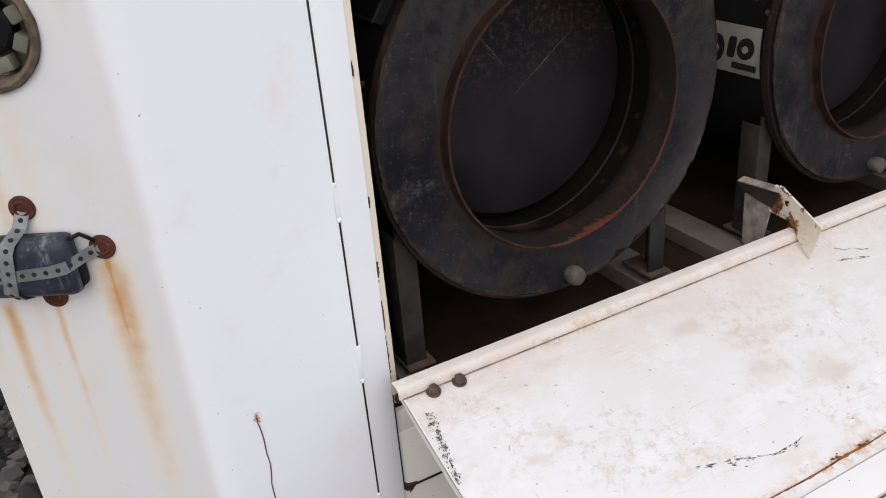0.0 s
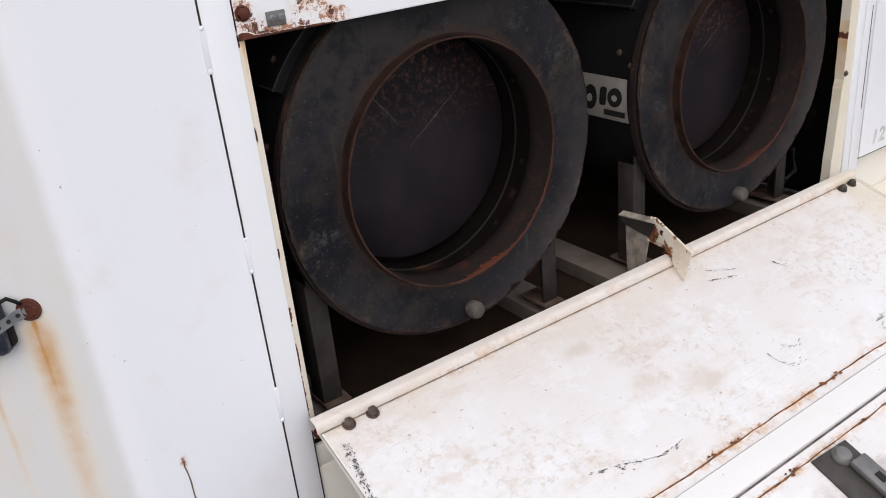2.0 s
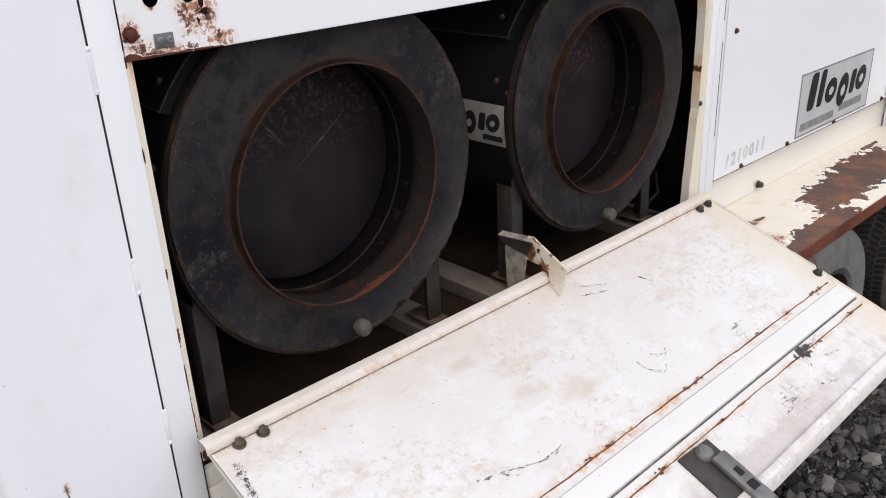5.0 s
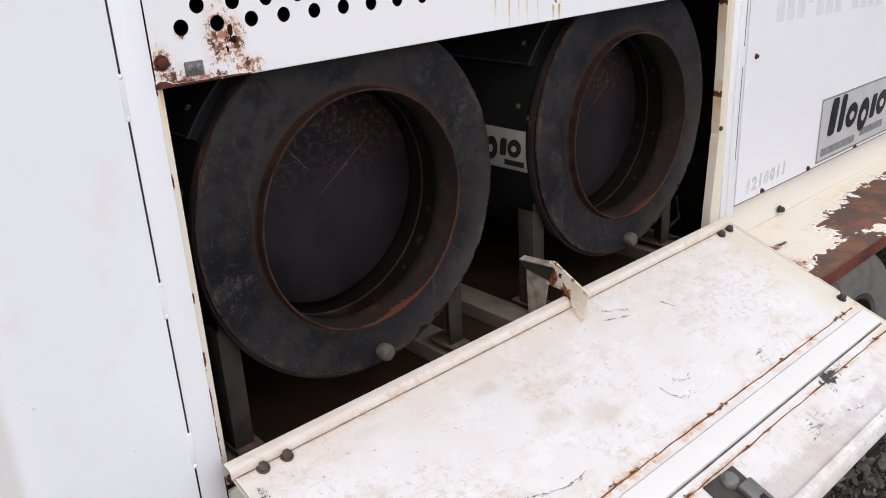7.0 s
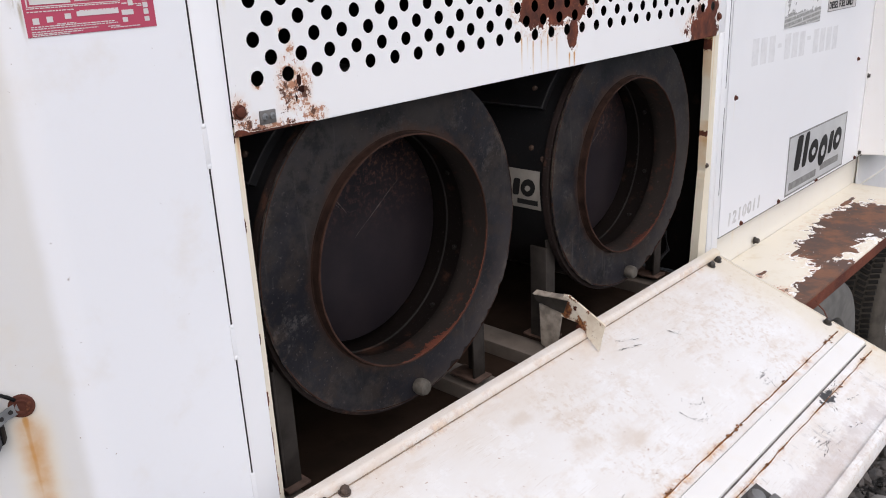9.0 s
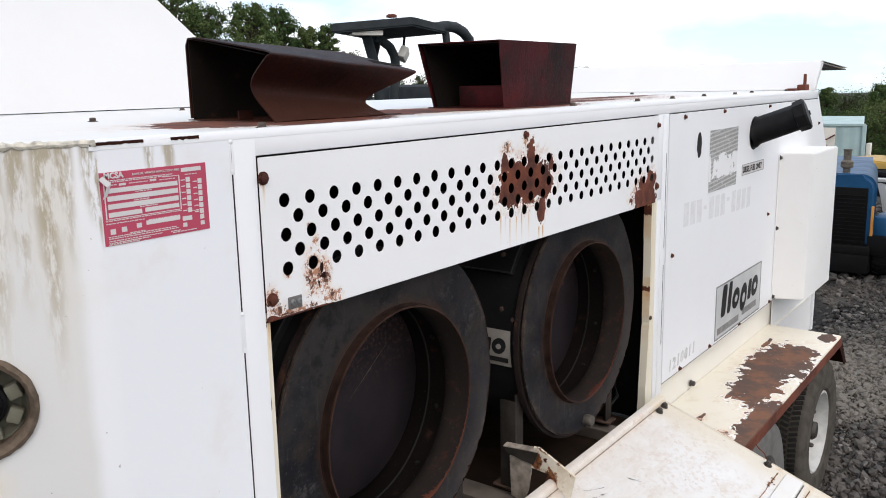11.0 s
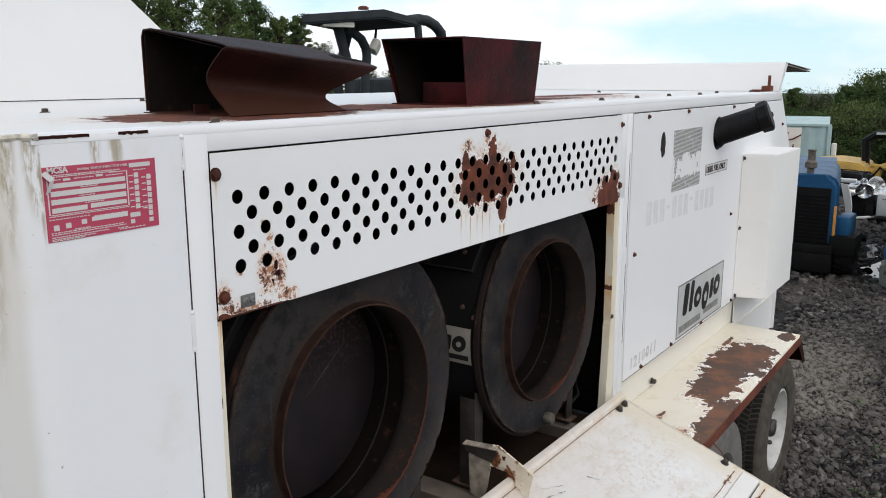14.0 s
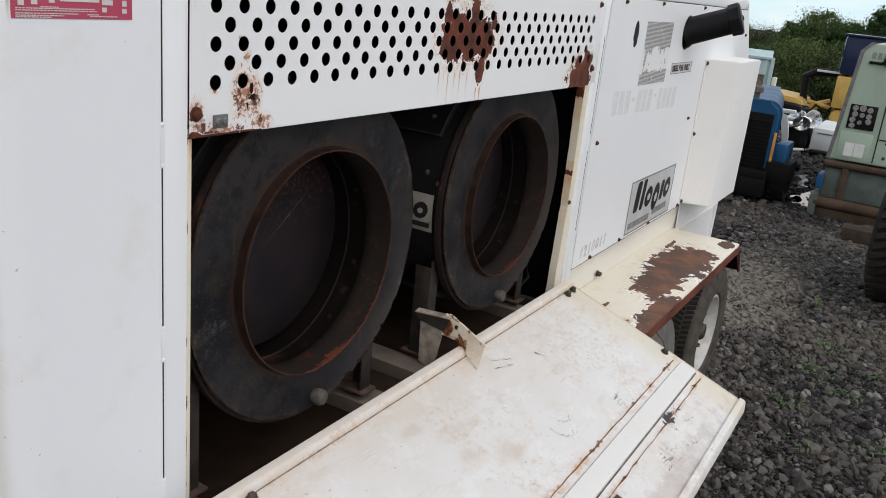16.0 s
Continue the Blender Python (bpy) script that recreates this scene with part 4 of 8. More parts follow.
# dark inside
bm = bmesh.new()
box(bm, 0.30, 2.10, 1.06, YF - 0.02, FLOOR - 0.01, FLOOR)
part("floor_pan", bm, DIRTY_FLOOR, trailer, "dirty brown floor pan")
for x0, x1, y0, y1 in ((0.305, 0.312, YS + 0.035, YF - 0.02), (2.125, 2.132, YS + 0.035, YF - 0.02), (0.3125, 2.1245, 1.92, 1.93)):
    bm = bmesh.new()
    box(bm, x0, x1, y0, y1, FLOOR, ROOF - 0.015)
    part("inner_wall", bm, DARK_INSIDE, trailer, "near-black inner wall")
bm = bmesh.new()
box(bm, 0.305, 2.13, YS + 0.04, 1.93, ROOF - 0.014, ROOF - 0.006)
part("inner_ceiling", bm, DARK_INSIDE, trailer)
bm = bmesh.new()
box(bm, 0.3865, 2.06, YS + 0.004, YS + 0.05, 0.30, 0.555, 0.003)
box(bm, 0.3865, 2.06, YS + 0.006, YS + 0.02, 0.555, 0.60, 0.003)
part("sill", bm, WHITE_SKIRT, trailer, "white sill below the opening")
bm = bmesh.new()
box(bm, 0.388, 0.66, YS + 0.001, YS + 0.0044, 0.4285, 0.4315)
box(bm, 0.3868, 0.3888, YS - 0.001, YS + 0.004, 0.4315, 0.66)
part("sill_seam", bm, SEAM_DARK, trailer, "dark seam round the sill")
bm = bmesh.new()
corner = [(0.389 + 0.030 * q * (0.8 + 0.5 * noise.noise((i * 0.9, 3, 1))), YS + 0.0028, 0.4285 - 0.010 * math.sin(math.pi * q) * (1 + 0.8 * noise.noise((i * 1.3, 1, 2)))) for i, q in enumerate([j / 9 for j in range(10)])]
solid(bm, corner + [(0.416, YS + 0.0028, 0.4345), (0.398, YS + 0.0028, 0.4375), (0.389, YS + 0.0028, 0.446)], (0, 0.001, 0))
part("sill_rust", bm, RUST, trailer, "rusted corner of the sill", 0)
for x, half in ((0.47, 0.028), (1.062, 0.044), (1.295, 0.040), (1.90, 0.030)):
    bm = bmesh.new()
    box(bm, x - half, x + half, 1.062, 1.85, 0.594, 0.600, 0.002)
    box(bm, x - half, x - half + 0.005, 1.062, 1.85, 0.562, 0.595)
    part("rail", bm, DULL_BAR, trailer, "dusty angle-iron rail")
bm = bmesh.new()
tube(bm, [(1.95, 1.12, 0.60), (1.96, 1.11, 0.66), (1.99, 1.10, 0.68), (2.0, 1.12, 0.74)], 0.006, 6)
part("cable", bm, RUBBER, trailer, "black cable")

# drop-down door


def flap_z(y):
    """Height of the open door's skin over its run."""
    return 0.682 - (0.955 - y) * 0.365


SIDE_BEIGE = white_paint("stained_door_edge", (0.56, 0.52, 0.45), dirt=1.2, plane="xy", specks=0.8, patches=[(2.05, 0.70, 0.012, 0.014, 0.5), (2.05, 0.45, 0.008, 0.02, 0.5)])
RIB = white_paint("rib_enamel", (0.69, 0.675, 0.65), dirt=0.5, plane="xy", specks=0.5)
bm = bmesh.new()
F0, F1 = 0.378, 2.036
prof = [(0.960, 0.682), (0.600, flap_z(0.600)), (0.585, flap_z(0.585)), (0.475, flap_z(0.475)), (0.352, flap_z(0.352)), (0.350, flap_z(0.350) + 0.009), (0.336, flap_z(0.336) + 0.010), (0.332, flap_z(0.332) + 0.007), (0.330, flap_z(0.33) - 0.022)]
ribbon(bm, [(F0, y, z) for y, z in prof], (F1 - F0, 0, 0), (0, -0.0008, -0.003))
door = part("drop_door", bm, FLAP, trailer, "open drop-down door, scuffed off-white, with rust seams")
for x, w in ((F0, 0.003), (F1 - 0.003, 0.003)):
    bm = bmesh.new()
    top = [(x, y, z + 0.002) for y, z in prof[:5]]
    low = [(x, y, z - (0.026 if i else 0.012)) for i, (y, z) in enumerate(prof[:5])]
    solid(bm, top + low[::-1], (w, 0, 0))
    part("end_flange", bm, CREAM if x > 1 else WHITE_SKIRT, door)
bm = bmesh.new()
solid(bm, [(F1, 0.955, 0.683), (F1 + 0.026, 0.945, 0.668), (F1 + 0.026, 0.340, flap_z(0.340) - 0.014), (F1, 0.335, flap_z(0.335))], (0, 0, -0.003))
part("rounded_side", bm, SIDE_BEIGE, door, "stained beige door edge")
bm = bmesh.new()
ribbon(bm, [(F0 - 0.006, 0.9470, 0.6800), (F0 - 0.006, 0.9500, 0.6915), (F0 - 0.006, 0.9525, 0.6955), (F0 - 0.006, 0.9570, 0.6975), (F0 - 0.006, 0.9720, 0.6995), (F0 - 0.006, 0.976, 0.696), (F0 - 0.006, 0.977, 0.672)], (F1 - F0 + 0.008, 0, 0), (0, 0.0006, -0.0018))
part("hinge_lip", bm, FLAP, door, "raised lip along the hinge")
# brown strip under the lip: its stain, with the lip's shadow painted in
bm = bmesh.new()
ribbon(bm, [(F0, 0.9475, flap_z(0.9475) + 0.0009), (F0, 0.9450, flap_z(0.9450) + 0.0009)], (F1 - F0, 0, 0), (0, 0, -0.001))
part("hinge_stain_shade", bm, HINGE_STAIN_SHADE, door, "brown stain and painted shadow along the hinge lip")
bm = bmesh.new()
ribbon(bm, [(F0 + 0.01, 0.549, flap_z(0.549)), (F0 + 0.01, 0.544, flap_z(0.544) + 0.006), (F0 + 0.01, 0.499, flap_z(0.499) + 0.009), (F0 + 0.01, 0.4955, flap_z(0.4955) + 0.007), (F0 + 0.01, 0.4950, flap_z(0.495) + 0.001)], (F1 - F0 - 0.03, 0, 0), (0, 0.0008, -0.002))
part("stiffening_rib", bm, RIB, door, "clean white stiffening rib")
# thin grey strip that paints the rib's shadow on the skin
bm = bmesh.new()
ribbon(bm, [(F0 + 0.012, 0.4945, flap_z(0.4945) + 0.0012), (F0 + 0.012, 0.4915, flap_z(0.4915) + 0.0012)], (F1 - F0 - 0.034, 0, 0), (0, 0, -0.001))
part("rib_shadow_line", bm, RIB_SHADE, door, "painted grey shadow line along the rib")
bm = bmesh.new()
for yy, a in ((0.567, 0.0015), (0.473, 0.0011)):
    n = 420
    cen = []
    for i in range(n + 1):
        x = F0 + 0.015 + (F1 - F0 - 0.05) * i / n
        wgt = a * (0.35 + 1.0 * abs(noise.noise((x * 9, yy * 40, 0))) + 1.5 * max(0, noise.noise((x * 60, yy * 9, 3))) + 3.0 * max(0, noise.noise((x * 7, yy * 5, 9)) - 0.2) * (1 + noise.noise((x * 150, 2, 2))))
        off = 0.0016 * noise.noise((x * 22, yy, 7))
        cen.append([bm.verts.new((x, yy + off + s * wgt, flap_z(yy + off + s * wgt) + h)) for s, h in ((-1, 0.0002), (-0.5, 0.0016), (0.5, 0.0018), (1, 0.0002))])
    for p, q in zip(cen, cen[1:]):
        for i in range(3):
            bm.faces.new((p[i], q[i], q[i + 1], p[i + 1]))
rscab = random.Random(8)
for yy, spots in ((0.567, (0.96, 1.02, 1.30, 1.345, 1.62, 1.76, 1.905, 1.925, 1.94)), (0.473, (1.05, 1.065, 1.30, 1.36, 1.74, 1.93))):
    for x in spots:
        for j in range(5):
            px, py, rr = x + rscab.gauss(0, 0.008), yy + rscab.gauss(0, 0.003), rscab.uniform(0.0015, 0.0042)
            bm.faces.new([bm.verts.new((px + rr * 1.5 * rscab.uniform(0.5, 1.2) * math.cos(q), py + rr * rscab.uniform(0.5, 1.2) * math.sin(q), flap_z(py) + 0.0022 + 0.0001 * j)) for q in (0, 0.9, 1.8, 2.7, 3.6, 4.5, 5.4)])
part("rust_seam", bm, RUST_LINE, door, "ragged rust along the seam")
for x, y in ((0.430, 0.940), (0.479, 0.940), (1.952, 0.935), (2.0, 0.938)):
    part("bolt", bolt_bm((x, y, flap_z(y)), (0, -0.34, 0.94), 0.0095, 0.013), WORN_BOLT if x < 1 else GREASY, door)
part("bolt", bolt_bm((0.392, 0.986, 0.655), (0, -1, 0), 0.0095, 0.008), RUST_BOLT, door)
part("stop", bolt_bm((2.012, 0.602, flap_z(0.602)), (0, -0.34, 0.94), 0.010, 0.014), GREASY, door)
bm = bmesh.new()
tube(bm, [(2.012, 0.602, flap_z(0.602) + 0.012), (2.004, 0.612, flap_z(0.6) + 0.040), (1.998, 0.628, flap_z(0.6) + 0.056), (2.012, 0.640, flap_z(0.6) + 0.060)], 0.0019, 5)
part("wire_tie", bm, RUST_BOLT, door)
# dark scuffs on the door skin
SCUFF = plain("dark_rubber_scuff", (0.13, 0.125, 0.12), 0.7, 0, 0.5, 120)
rscuff = random.Random(21)


def scuff(line, wide, keep, grain=1.0):
    """A broken dark mark over the door skin along (x, y) points: many fine slivers that thin out at their ends."""
    b = bmesh.new()
    for (xa, ya), (xb, yb) in zip(line, line[1:]):
        run = math.hypot(xb - xa, yb - ya)
        ux, uy = (xb - xa) / run, (yb - ya) / run
        for i in range(int(run / 0.0030 * keep * grain)):
            at_, off = rscuff.random() * run, rscuff.gauss(0, 0.8) * wide
            half = rscuff.uniform(0.002, 0.007) / grain
            w = rscuff.uniform(0.0003, 0.0011) * (1.2 if wide > 0.004 else 1.0)
            lean = rscuff.gauss(0, 0.12) * grain
            dx, dy = ux - uy * lean, uy + ux * lean
            cx, cy = xa + ux * at_ - uy * off, ya + uy * at_ + ux * off
            pts = [(cx - dx * half, cy - dy * half), (cx + dy * w, cy - dx * w), (cx + dx * half, cy + dy * half), (cx - dy * w, cy + dx * w)]
            b.faces.new([b.verts.new((x, y, flap_z(y) + 0.0005 + 0.000004 * (i % 60))) for x, y in pts])
    tagged(part("scuff_mark", b, SCUFF, door, "broken dark scuff mark", 0), kind="stuff")


scuff([(1.264, 0.672), (1.262, 0.655), (1.273, 0.638), (1.290, 0.628), (1.308, 0.625), (1.322, 0.628)], 0.0035, 0.75)
scuff([(1.312, 0.694), (1.304, 0.684), (1.312, 0.668), (1.330, 0.657), (1.346, 0.655), (1.368, 0.664)], 0.003, 0.6)
scuff([(0.735, 0.655), (0.78, 0.644), (0.82, 0.633), (0.85, 0.624), (0.885, 0.617), (0.915, 0.617), (0.94, 0.624)], 0.0022, 0.75)
scuff([(0.775, 0.645), (0.80, 0.638), (0.83, 0.630)], 0.006, 0.8)
scuff([(1.35, 0.90), (1.43, 0.864)], 0.0022, 0.5)
scuff([(1.315, 0.878), (1.40, 0.855)], 0.0018, 0.5)
scuff([(1.52, 0.85), (1.55, 0.80)], 0.002, 0.7)
scuff([(1.63, 0.445), (1.66, 0.475), (1.70, 0.478), (1.755, 0.482)], 0.006, 0.8)
scuff([(1.44, 0.40), (1.47, 0.405), (1.50, 0.415)], 0.003, 0.6)
scuff([(1.60, 0.40), (1.66, 0.385)], 0.0035, 0.6)
scuff([(1.70, 0.44), (1.76, 0.43)], 0.003, 0.6)
scuff([(1.575, 0.568), (1.595, 0.60), (1.60, 0.625)], 0.003, 0.5)
scuff([(0.403, 0.912), (0.397, 0.873), (0.392, 0.841), (0.384, 0.787)], 0.0045, 1.6, 2.4)
# hasp on the outer strip
hm = Matrix.Translation((1.155, 0.402, flap_z(0.402))) @ pose(0, 0, 0, 0, 0, -3) @ Matrix.Rotation(math.atan(0.365), 4, "X")
bm = bmesh.new()
box(bm, -0.050, 0.050, -0.078, 0.070, 0.0, 0.006, 0.002)
bmesh.ops.transform(bm, matrix=hm, verts=bm.verts)
hasp = part("hasp", bm, GREASY, door, "greasy dark steel hasp")
bm = bmesh.new()
box(bm, 0.004, 0.046, -0.098, 0.030, 0.006, 0.020, 0.004)
box(bm, 0.000, 0.050, -0.104, -0.086, -0.012, 0.014, 0.003)
bmesh.ops.transform(bm, matrix=hm, verts=bm.verts)
part("slide", bm, DULL_STEEL, hasp)
bm = bmesh.new()
box(bm, 0.014, 0.036, -0.065, -0.045, 0.019, 0.0225, 0.001)
box(bm, 0.018, 0.032, -0.03, -0.01, 0.019, 0.0225, 0.001)
bmesh.ops.transform(bm, matrix=hm, verts=bm.verts)
part("slot", bm, SEAM_DARK, hasp)
bm = bmesh.new()
lathe(bm, [(0.019, 0.006), (0.019, 0.014), (0.014, 0.02), (0, 0.021)], hm @ Matrix.Translation((0.008, 0.048, 0)), 18)
part("pivot", bm, DULL_STEEL, hasp)
# bent bracket on the hinge lip
bm = bmesh.new()
solid(bm, [(1.302, 1.026, 0.772), (1.302, 1.008, 0.774), (1.287, 0.892, 0.728), (1.270, 0.898, 0.6625), (1.294, 0.958, 0.690), (1.300, 0.980, 0.708), (1.302, 1.034, 0.712)], (0.004, 0.001, 0.002))
bracket = part("stay_bracket", bm, SPECKLED, door, "bent rust-flecked stay bracket")
bm = bmesh.new()
solid(bm, [(1.300, 1.012, 0.760), (1.298, 1.118, 0.752), (1.298, 1.110, 0.738), (1.300, 1.060, 0.726), (1.300, 1.026, 0.722)], (0.010, -0.002, 0.006))
arm = part("arm", bm, GREASY, bracket)
bm = bmesh.new()
solid(bm, [(1.297, 1.010, 0.7625), (1.295, 1.119, 0.7545), (1.311, 1.117, 0.7605), (1.313, 1.008, 0.7685)], (0, 0, 0.0025))
part("top_edge", bm, DIRTY_TAB, arm, "pale upper edge")
bm = bmesh.new()
solid(bm, [(1.305, 1.030, 0.735), (1.305, 1.105, 0.728), (1.305, 1.100, 0.612), (1.305, 1.060, 0.600), (1.305, 1.045, 0.640)], (0.004, 0, 0))
part("tab", bm, DIRTY_TAB, bracket)
part("bolt", bolt_bm((1.300, 0.985, 0.748), (-1, 0, 0), 0.007, 0.005), RUST_BOLT, bracket)
part("bolt", bolt_bm((1.300, 0.972, 0.694), (-1, 0, 0), 0.010, 0.006), RUST_BOLT, bracket)


# ---- running gear and fittings of the trailer ----
bm = bmesh.new()
FZ = 0.557
ribbon(bm, [(2.02, YS + 0.02, FZ + 0.004), (2.02, 0.712, FZ), (2.02, 0.704, FZ - 0.002), (2.02, 0.700, FZ - 0.010), (2.02, 0.700, FZ - 0.045)], (1.535, 0, 0), (0, 0.0035, -0.003))
fender = part("fender", bm, FENDER, trailer, "flat steel fender with peeling cream paint and rust")
bm = bmesh.new()
ribbon(bm, [(3.545, 0.700, FZ - 0.002), (3.552, 0.700, FZ - 0.012), (3.70, 0.700, FZ - 0.17)], (0, 0.30, 0), (-0.003, 0, -0.002))
solid(bm, [(3.545, 0.700, FZ - 0.003), (3.70, 0.700, FZ - 0.17), (3.66, 0.700, FZ - 0.17), (3.52, 0.700, FZ - 0.045)], (0, 0.004, 0))
part("rear_drop", bm, RUST_DARK, fender, "rusted drop of the fender")
bm = bmesh.new()
ribbon(bm, [(2.02, 0.6995, FZ - 0.006), (2.02, 0.6985, FZ - 0.012), (2.02, 0.6985, FZ - 0.046)], (1.535, 0, 0), (0, 0.001, 0.0))
part("rusted_lip", bm, RUST, fender, "rusted fender lip")


DUSTY_RUBBER_DARK = plain("dusty_black_tyre", (0.030, 0.027, 0.024), 0.8, 0, 0.5, 9)
TREAD = plain("worn_tread_rubber", (0.030, 0.028, 0.026), 0.8, 0, 0.4, 25)


def wheel(x, y, z, r, w, tyre_mat, rim_mat):
    """A road wheel: tyre with tread blocks, rim, hub."""
    m = Matrix.Translation((x, y, z)) @ pose(0, 0, 0, 90, 0, 0)
    b = bmesh.new()
    ri = r * 0.55
    lathe(b, [(ri, -w * 0.42), (ri * 1.08, -w * 0.5), (r * 0.83, -w * 0.53), (r * 0.95, -w * 0.46), (r * 0.985, -w * 0.38), (r * 0.99, 0), (r * 0.985, w * 0.38), (r * 0.95, w * 0.46), (r * 0.83, w * 0.53), (ri * 1.08, w * 0.5), (ri, w * 0.42)], m, 56, True)
    tyre = part("tyre", b, tyre_mat, trailer, "dusty treaded tyre")
    b = bmesh.new()
    n = 92
    for i in range(n):
        for j, s in enumerate((-0.33, -0.12, 0.10, 0.31)):
            a = 2 * math.pi * (i + 0.5 * (j % 2)) / n
            vs = box(b, r * 0.978, r * 1.003, -0.0075, 0.0065, (s - 0.085) * w, (s + 0.085) * w)
            bmesh.ops.transform(b, matrix=m @ Matrix.Rotation(a, 4, "Z") @ Matrix.Rotation(radians(16 if j % 2 else -16), 4, "X"), verts=vs)
    tagged(part("tread_block", b, TREAD, tyre, "dark tread blocks"), kind="stuff")
    b = bmesh.new()
    lathe(b, [(ri * 1.02, w * 0.46), (ri * 0.97, w * 0.47), (ri * 0.93, w * 0.36), (ri * 0.90, w * 0.12), (ri * 0.75, w * 0.10), (ri * 0.55, w * 0.22), (ri * 0.36, w * 0.20), (ri * 0.34, w * 0.10), (0, w * 0.10), (0, 0), (ri * 0.95, -w * 0.1), (ri * 1.02, -w * 0.4)], m, 40)
    rim = part("rim", b, rim_mat, tyre, "steel wheel rim")
    b = bmesh.new()
    lathe(b, [(ri * 0.22, w * 0.1), (ri * 0.22, w * 0.36), (ri * 0.16, w * 0.42), (0, w * 0.42)], m, 20)
    part("hub", b, GREASY, tyre, "dark greasy hub")
    for i in range(5):
        a = 2 * math.pi * i / 5
        b = bmesh.new()
        lathe(b, [(0.011, w * 0.18), (0.011, w * 0.32), (0.006, w * 0.35), (0, w * 0.35)], m @ Matrix.Translation((ri * 0.46 * math.cos(a), ri * 0.46 * math.sin(a), 0)), 6)
        part("wheel_nut", b, GREASY, tyre)
    return tyre


wheel(3.40, 0.835, GROUND + 0.343, 0.345, 0.205, DUSTY_RUBBER, WHITE_RIM)
wheel(2.53, 0.845, GROUND + 0.343, 0.345, 0.195, GREY_TYRE, GREASY)
wheel(3.40, 2.80, GROUND + 0.343, 0.345, 0.205, DUSTY_RUBBER, WHITE_RIM)
wheel(2.58, 2.80, GROUND + 0.343, 0.345, 0.205, DUSTY_RUBBER, WHITE_RIM)
for x in (2.58, 3.40):
    bm = bmesh.new()
    tube(bm, [(x, 0.90, 0.128), (x, 2.74, 0.128)], 0.035, 12)
    part("axle", bm, GREASY, trailer)
for y in (1.10, 2.45):
    bm = bmesh.new()
    box(bm, -0.15, 4.36, y, y + 0.06, 0.20, 0.33, 0.004)
    part("chassis_beam", bm, GREASY, trailer, "dark chassis beam")
for x in (0.1, 1.2, 2.2, 3.0, 3.8, 4.3):
    bm = bmesh.new()
    box(bm, x, x + 0.05, 1.16, 2.45, 0.24, 0.33)
    part("cross_member", bm, GREASY, trailer)
for x in (2.6, 3.42):
    bm = bmesh.new()
    tube(bm, [(x - 0.36, 1.13, 0.20), (x, 1.12, 0.115), (x + 0.36, 1.13, 0.20)], 0.025, 8)
    part("leaf_spring", bm, GREASY, trailer)

# cabinet on the side wall
bm = bmesh.new()
cab_pts = [(3.50, YS - 0.002), (3.545, 0.875), (3.57, 0.868), (4.02, 0.868), (4.02, YS - 0.002)]
solid(bm, [(x, y, 0.705) for x, y in cab_pts], (0, 0, 0.69))
bmesh.ops.bevel(bm, geom=[e for e in bm.edges if abs(e.verts[0].co.z - e.verts[1].co.z) < 0.01], offset=0.004, segments=2, affect="EDGES")
cabinet = part("side_cabinet", bm, WHITE_BOX, trailer, "white folded-sheet cabinet")
bm = bmesh.new()
solid(bm, [(3.49, YS - 0.006, 0.70), (3.512, YS - 0.006, 0.70), (3.512, YS - 0.006, 1.392), (3.49, YS - 0.006, 1.392)], (0, 0.004, 0))
part("cabinet_flange", bm, WHITE_BOX, cabinet)
for z in (0.715, 1.045, 1.375):
    part("bolt", bolt_bm((3.502, YS - 0.006, z), (0, -1, 0), 0.0085, 0.009), GREASY, cabinet)

# filler pipe
bm = bmesh.new()
pa, pb = Vector((3.10, YS + 0.01, 1.512)), Vector((3.131, 0.822, 1.589))
fm = Matrix.Translation(pa) @ (pb - pa).to_track_quat("Z", "Y").to_matrix().to_4x4()
ln = (pb - pa).length
lathe(bm, [(0.066, 0), (0.060, 0.012), (0.056, 0.02), (0.054, ln - 0.03), (0.054, ln - 0.03)], fm, 36)
filler = part("filler_pipe", bm, RUBBER, trailer, "black rubber filler pipe")
bm = bmesh.new()
lathe(bm, [(0.054, ln - 0.036), (0.063, ln - 0.034), (0.065, ln + 0.004), (0.058, ln + 0.012), (0.03, ln + 0.014), (0, ln + 0.012)], fm, 8)
cap = part("cap", bm, RUBBER, filler, "black filler cap")
bm = bmesh.new()
box(bm, 0.050, 0.072, -0.010, 0.010, ln - 0.012, ln + 0.016, 0.003)
bmesh.ops.transform(bm, matrix=fm, verts=bm.verts)
part("cap_latch", bm, RUBBER, filler)
bm = bmesh.new()
lathe(bm, [(0.0, 0.0008), (0.067, 0.0008), (0.070, 0.0)], on_side(3.10, 1.512, YS - 0.0012), 30)
part("seal", bm, RUBBER, filler)
bm = bmesh.new()
lathe(bm, [(0, 0.0012), (0.016, 0.0012), (0.018, 0)], Matrix.Translation((2.444, YS - 0.0012, 1.506)) @ FACE_SIDE @ Matrix.Diagonal((1.35, 2.6, 1, 1)), 20)
for v in bm.verts:
    v.co.x += 0.006 * noise.noise((v.co.z * 60, 0, 0))
part("slot_hole", bm, SEAM_DARK, service, "torn slot in the panel")

# grey-brown of the shaded hood underside, for a sheet added below the lip
UNDERSIDE_SHADE = plain("dark_hood_underside_shade", (0.26, 0.24, 0.22), 0.85, 0, 0.4, 20)
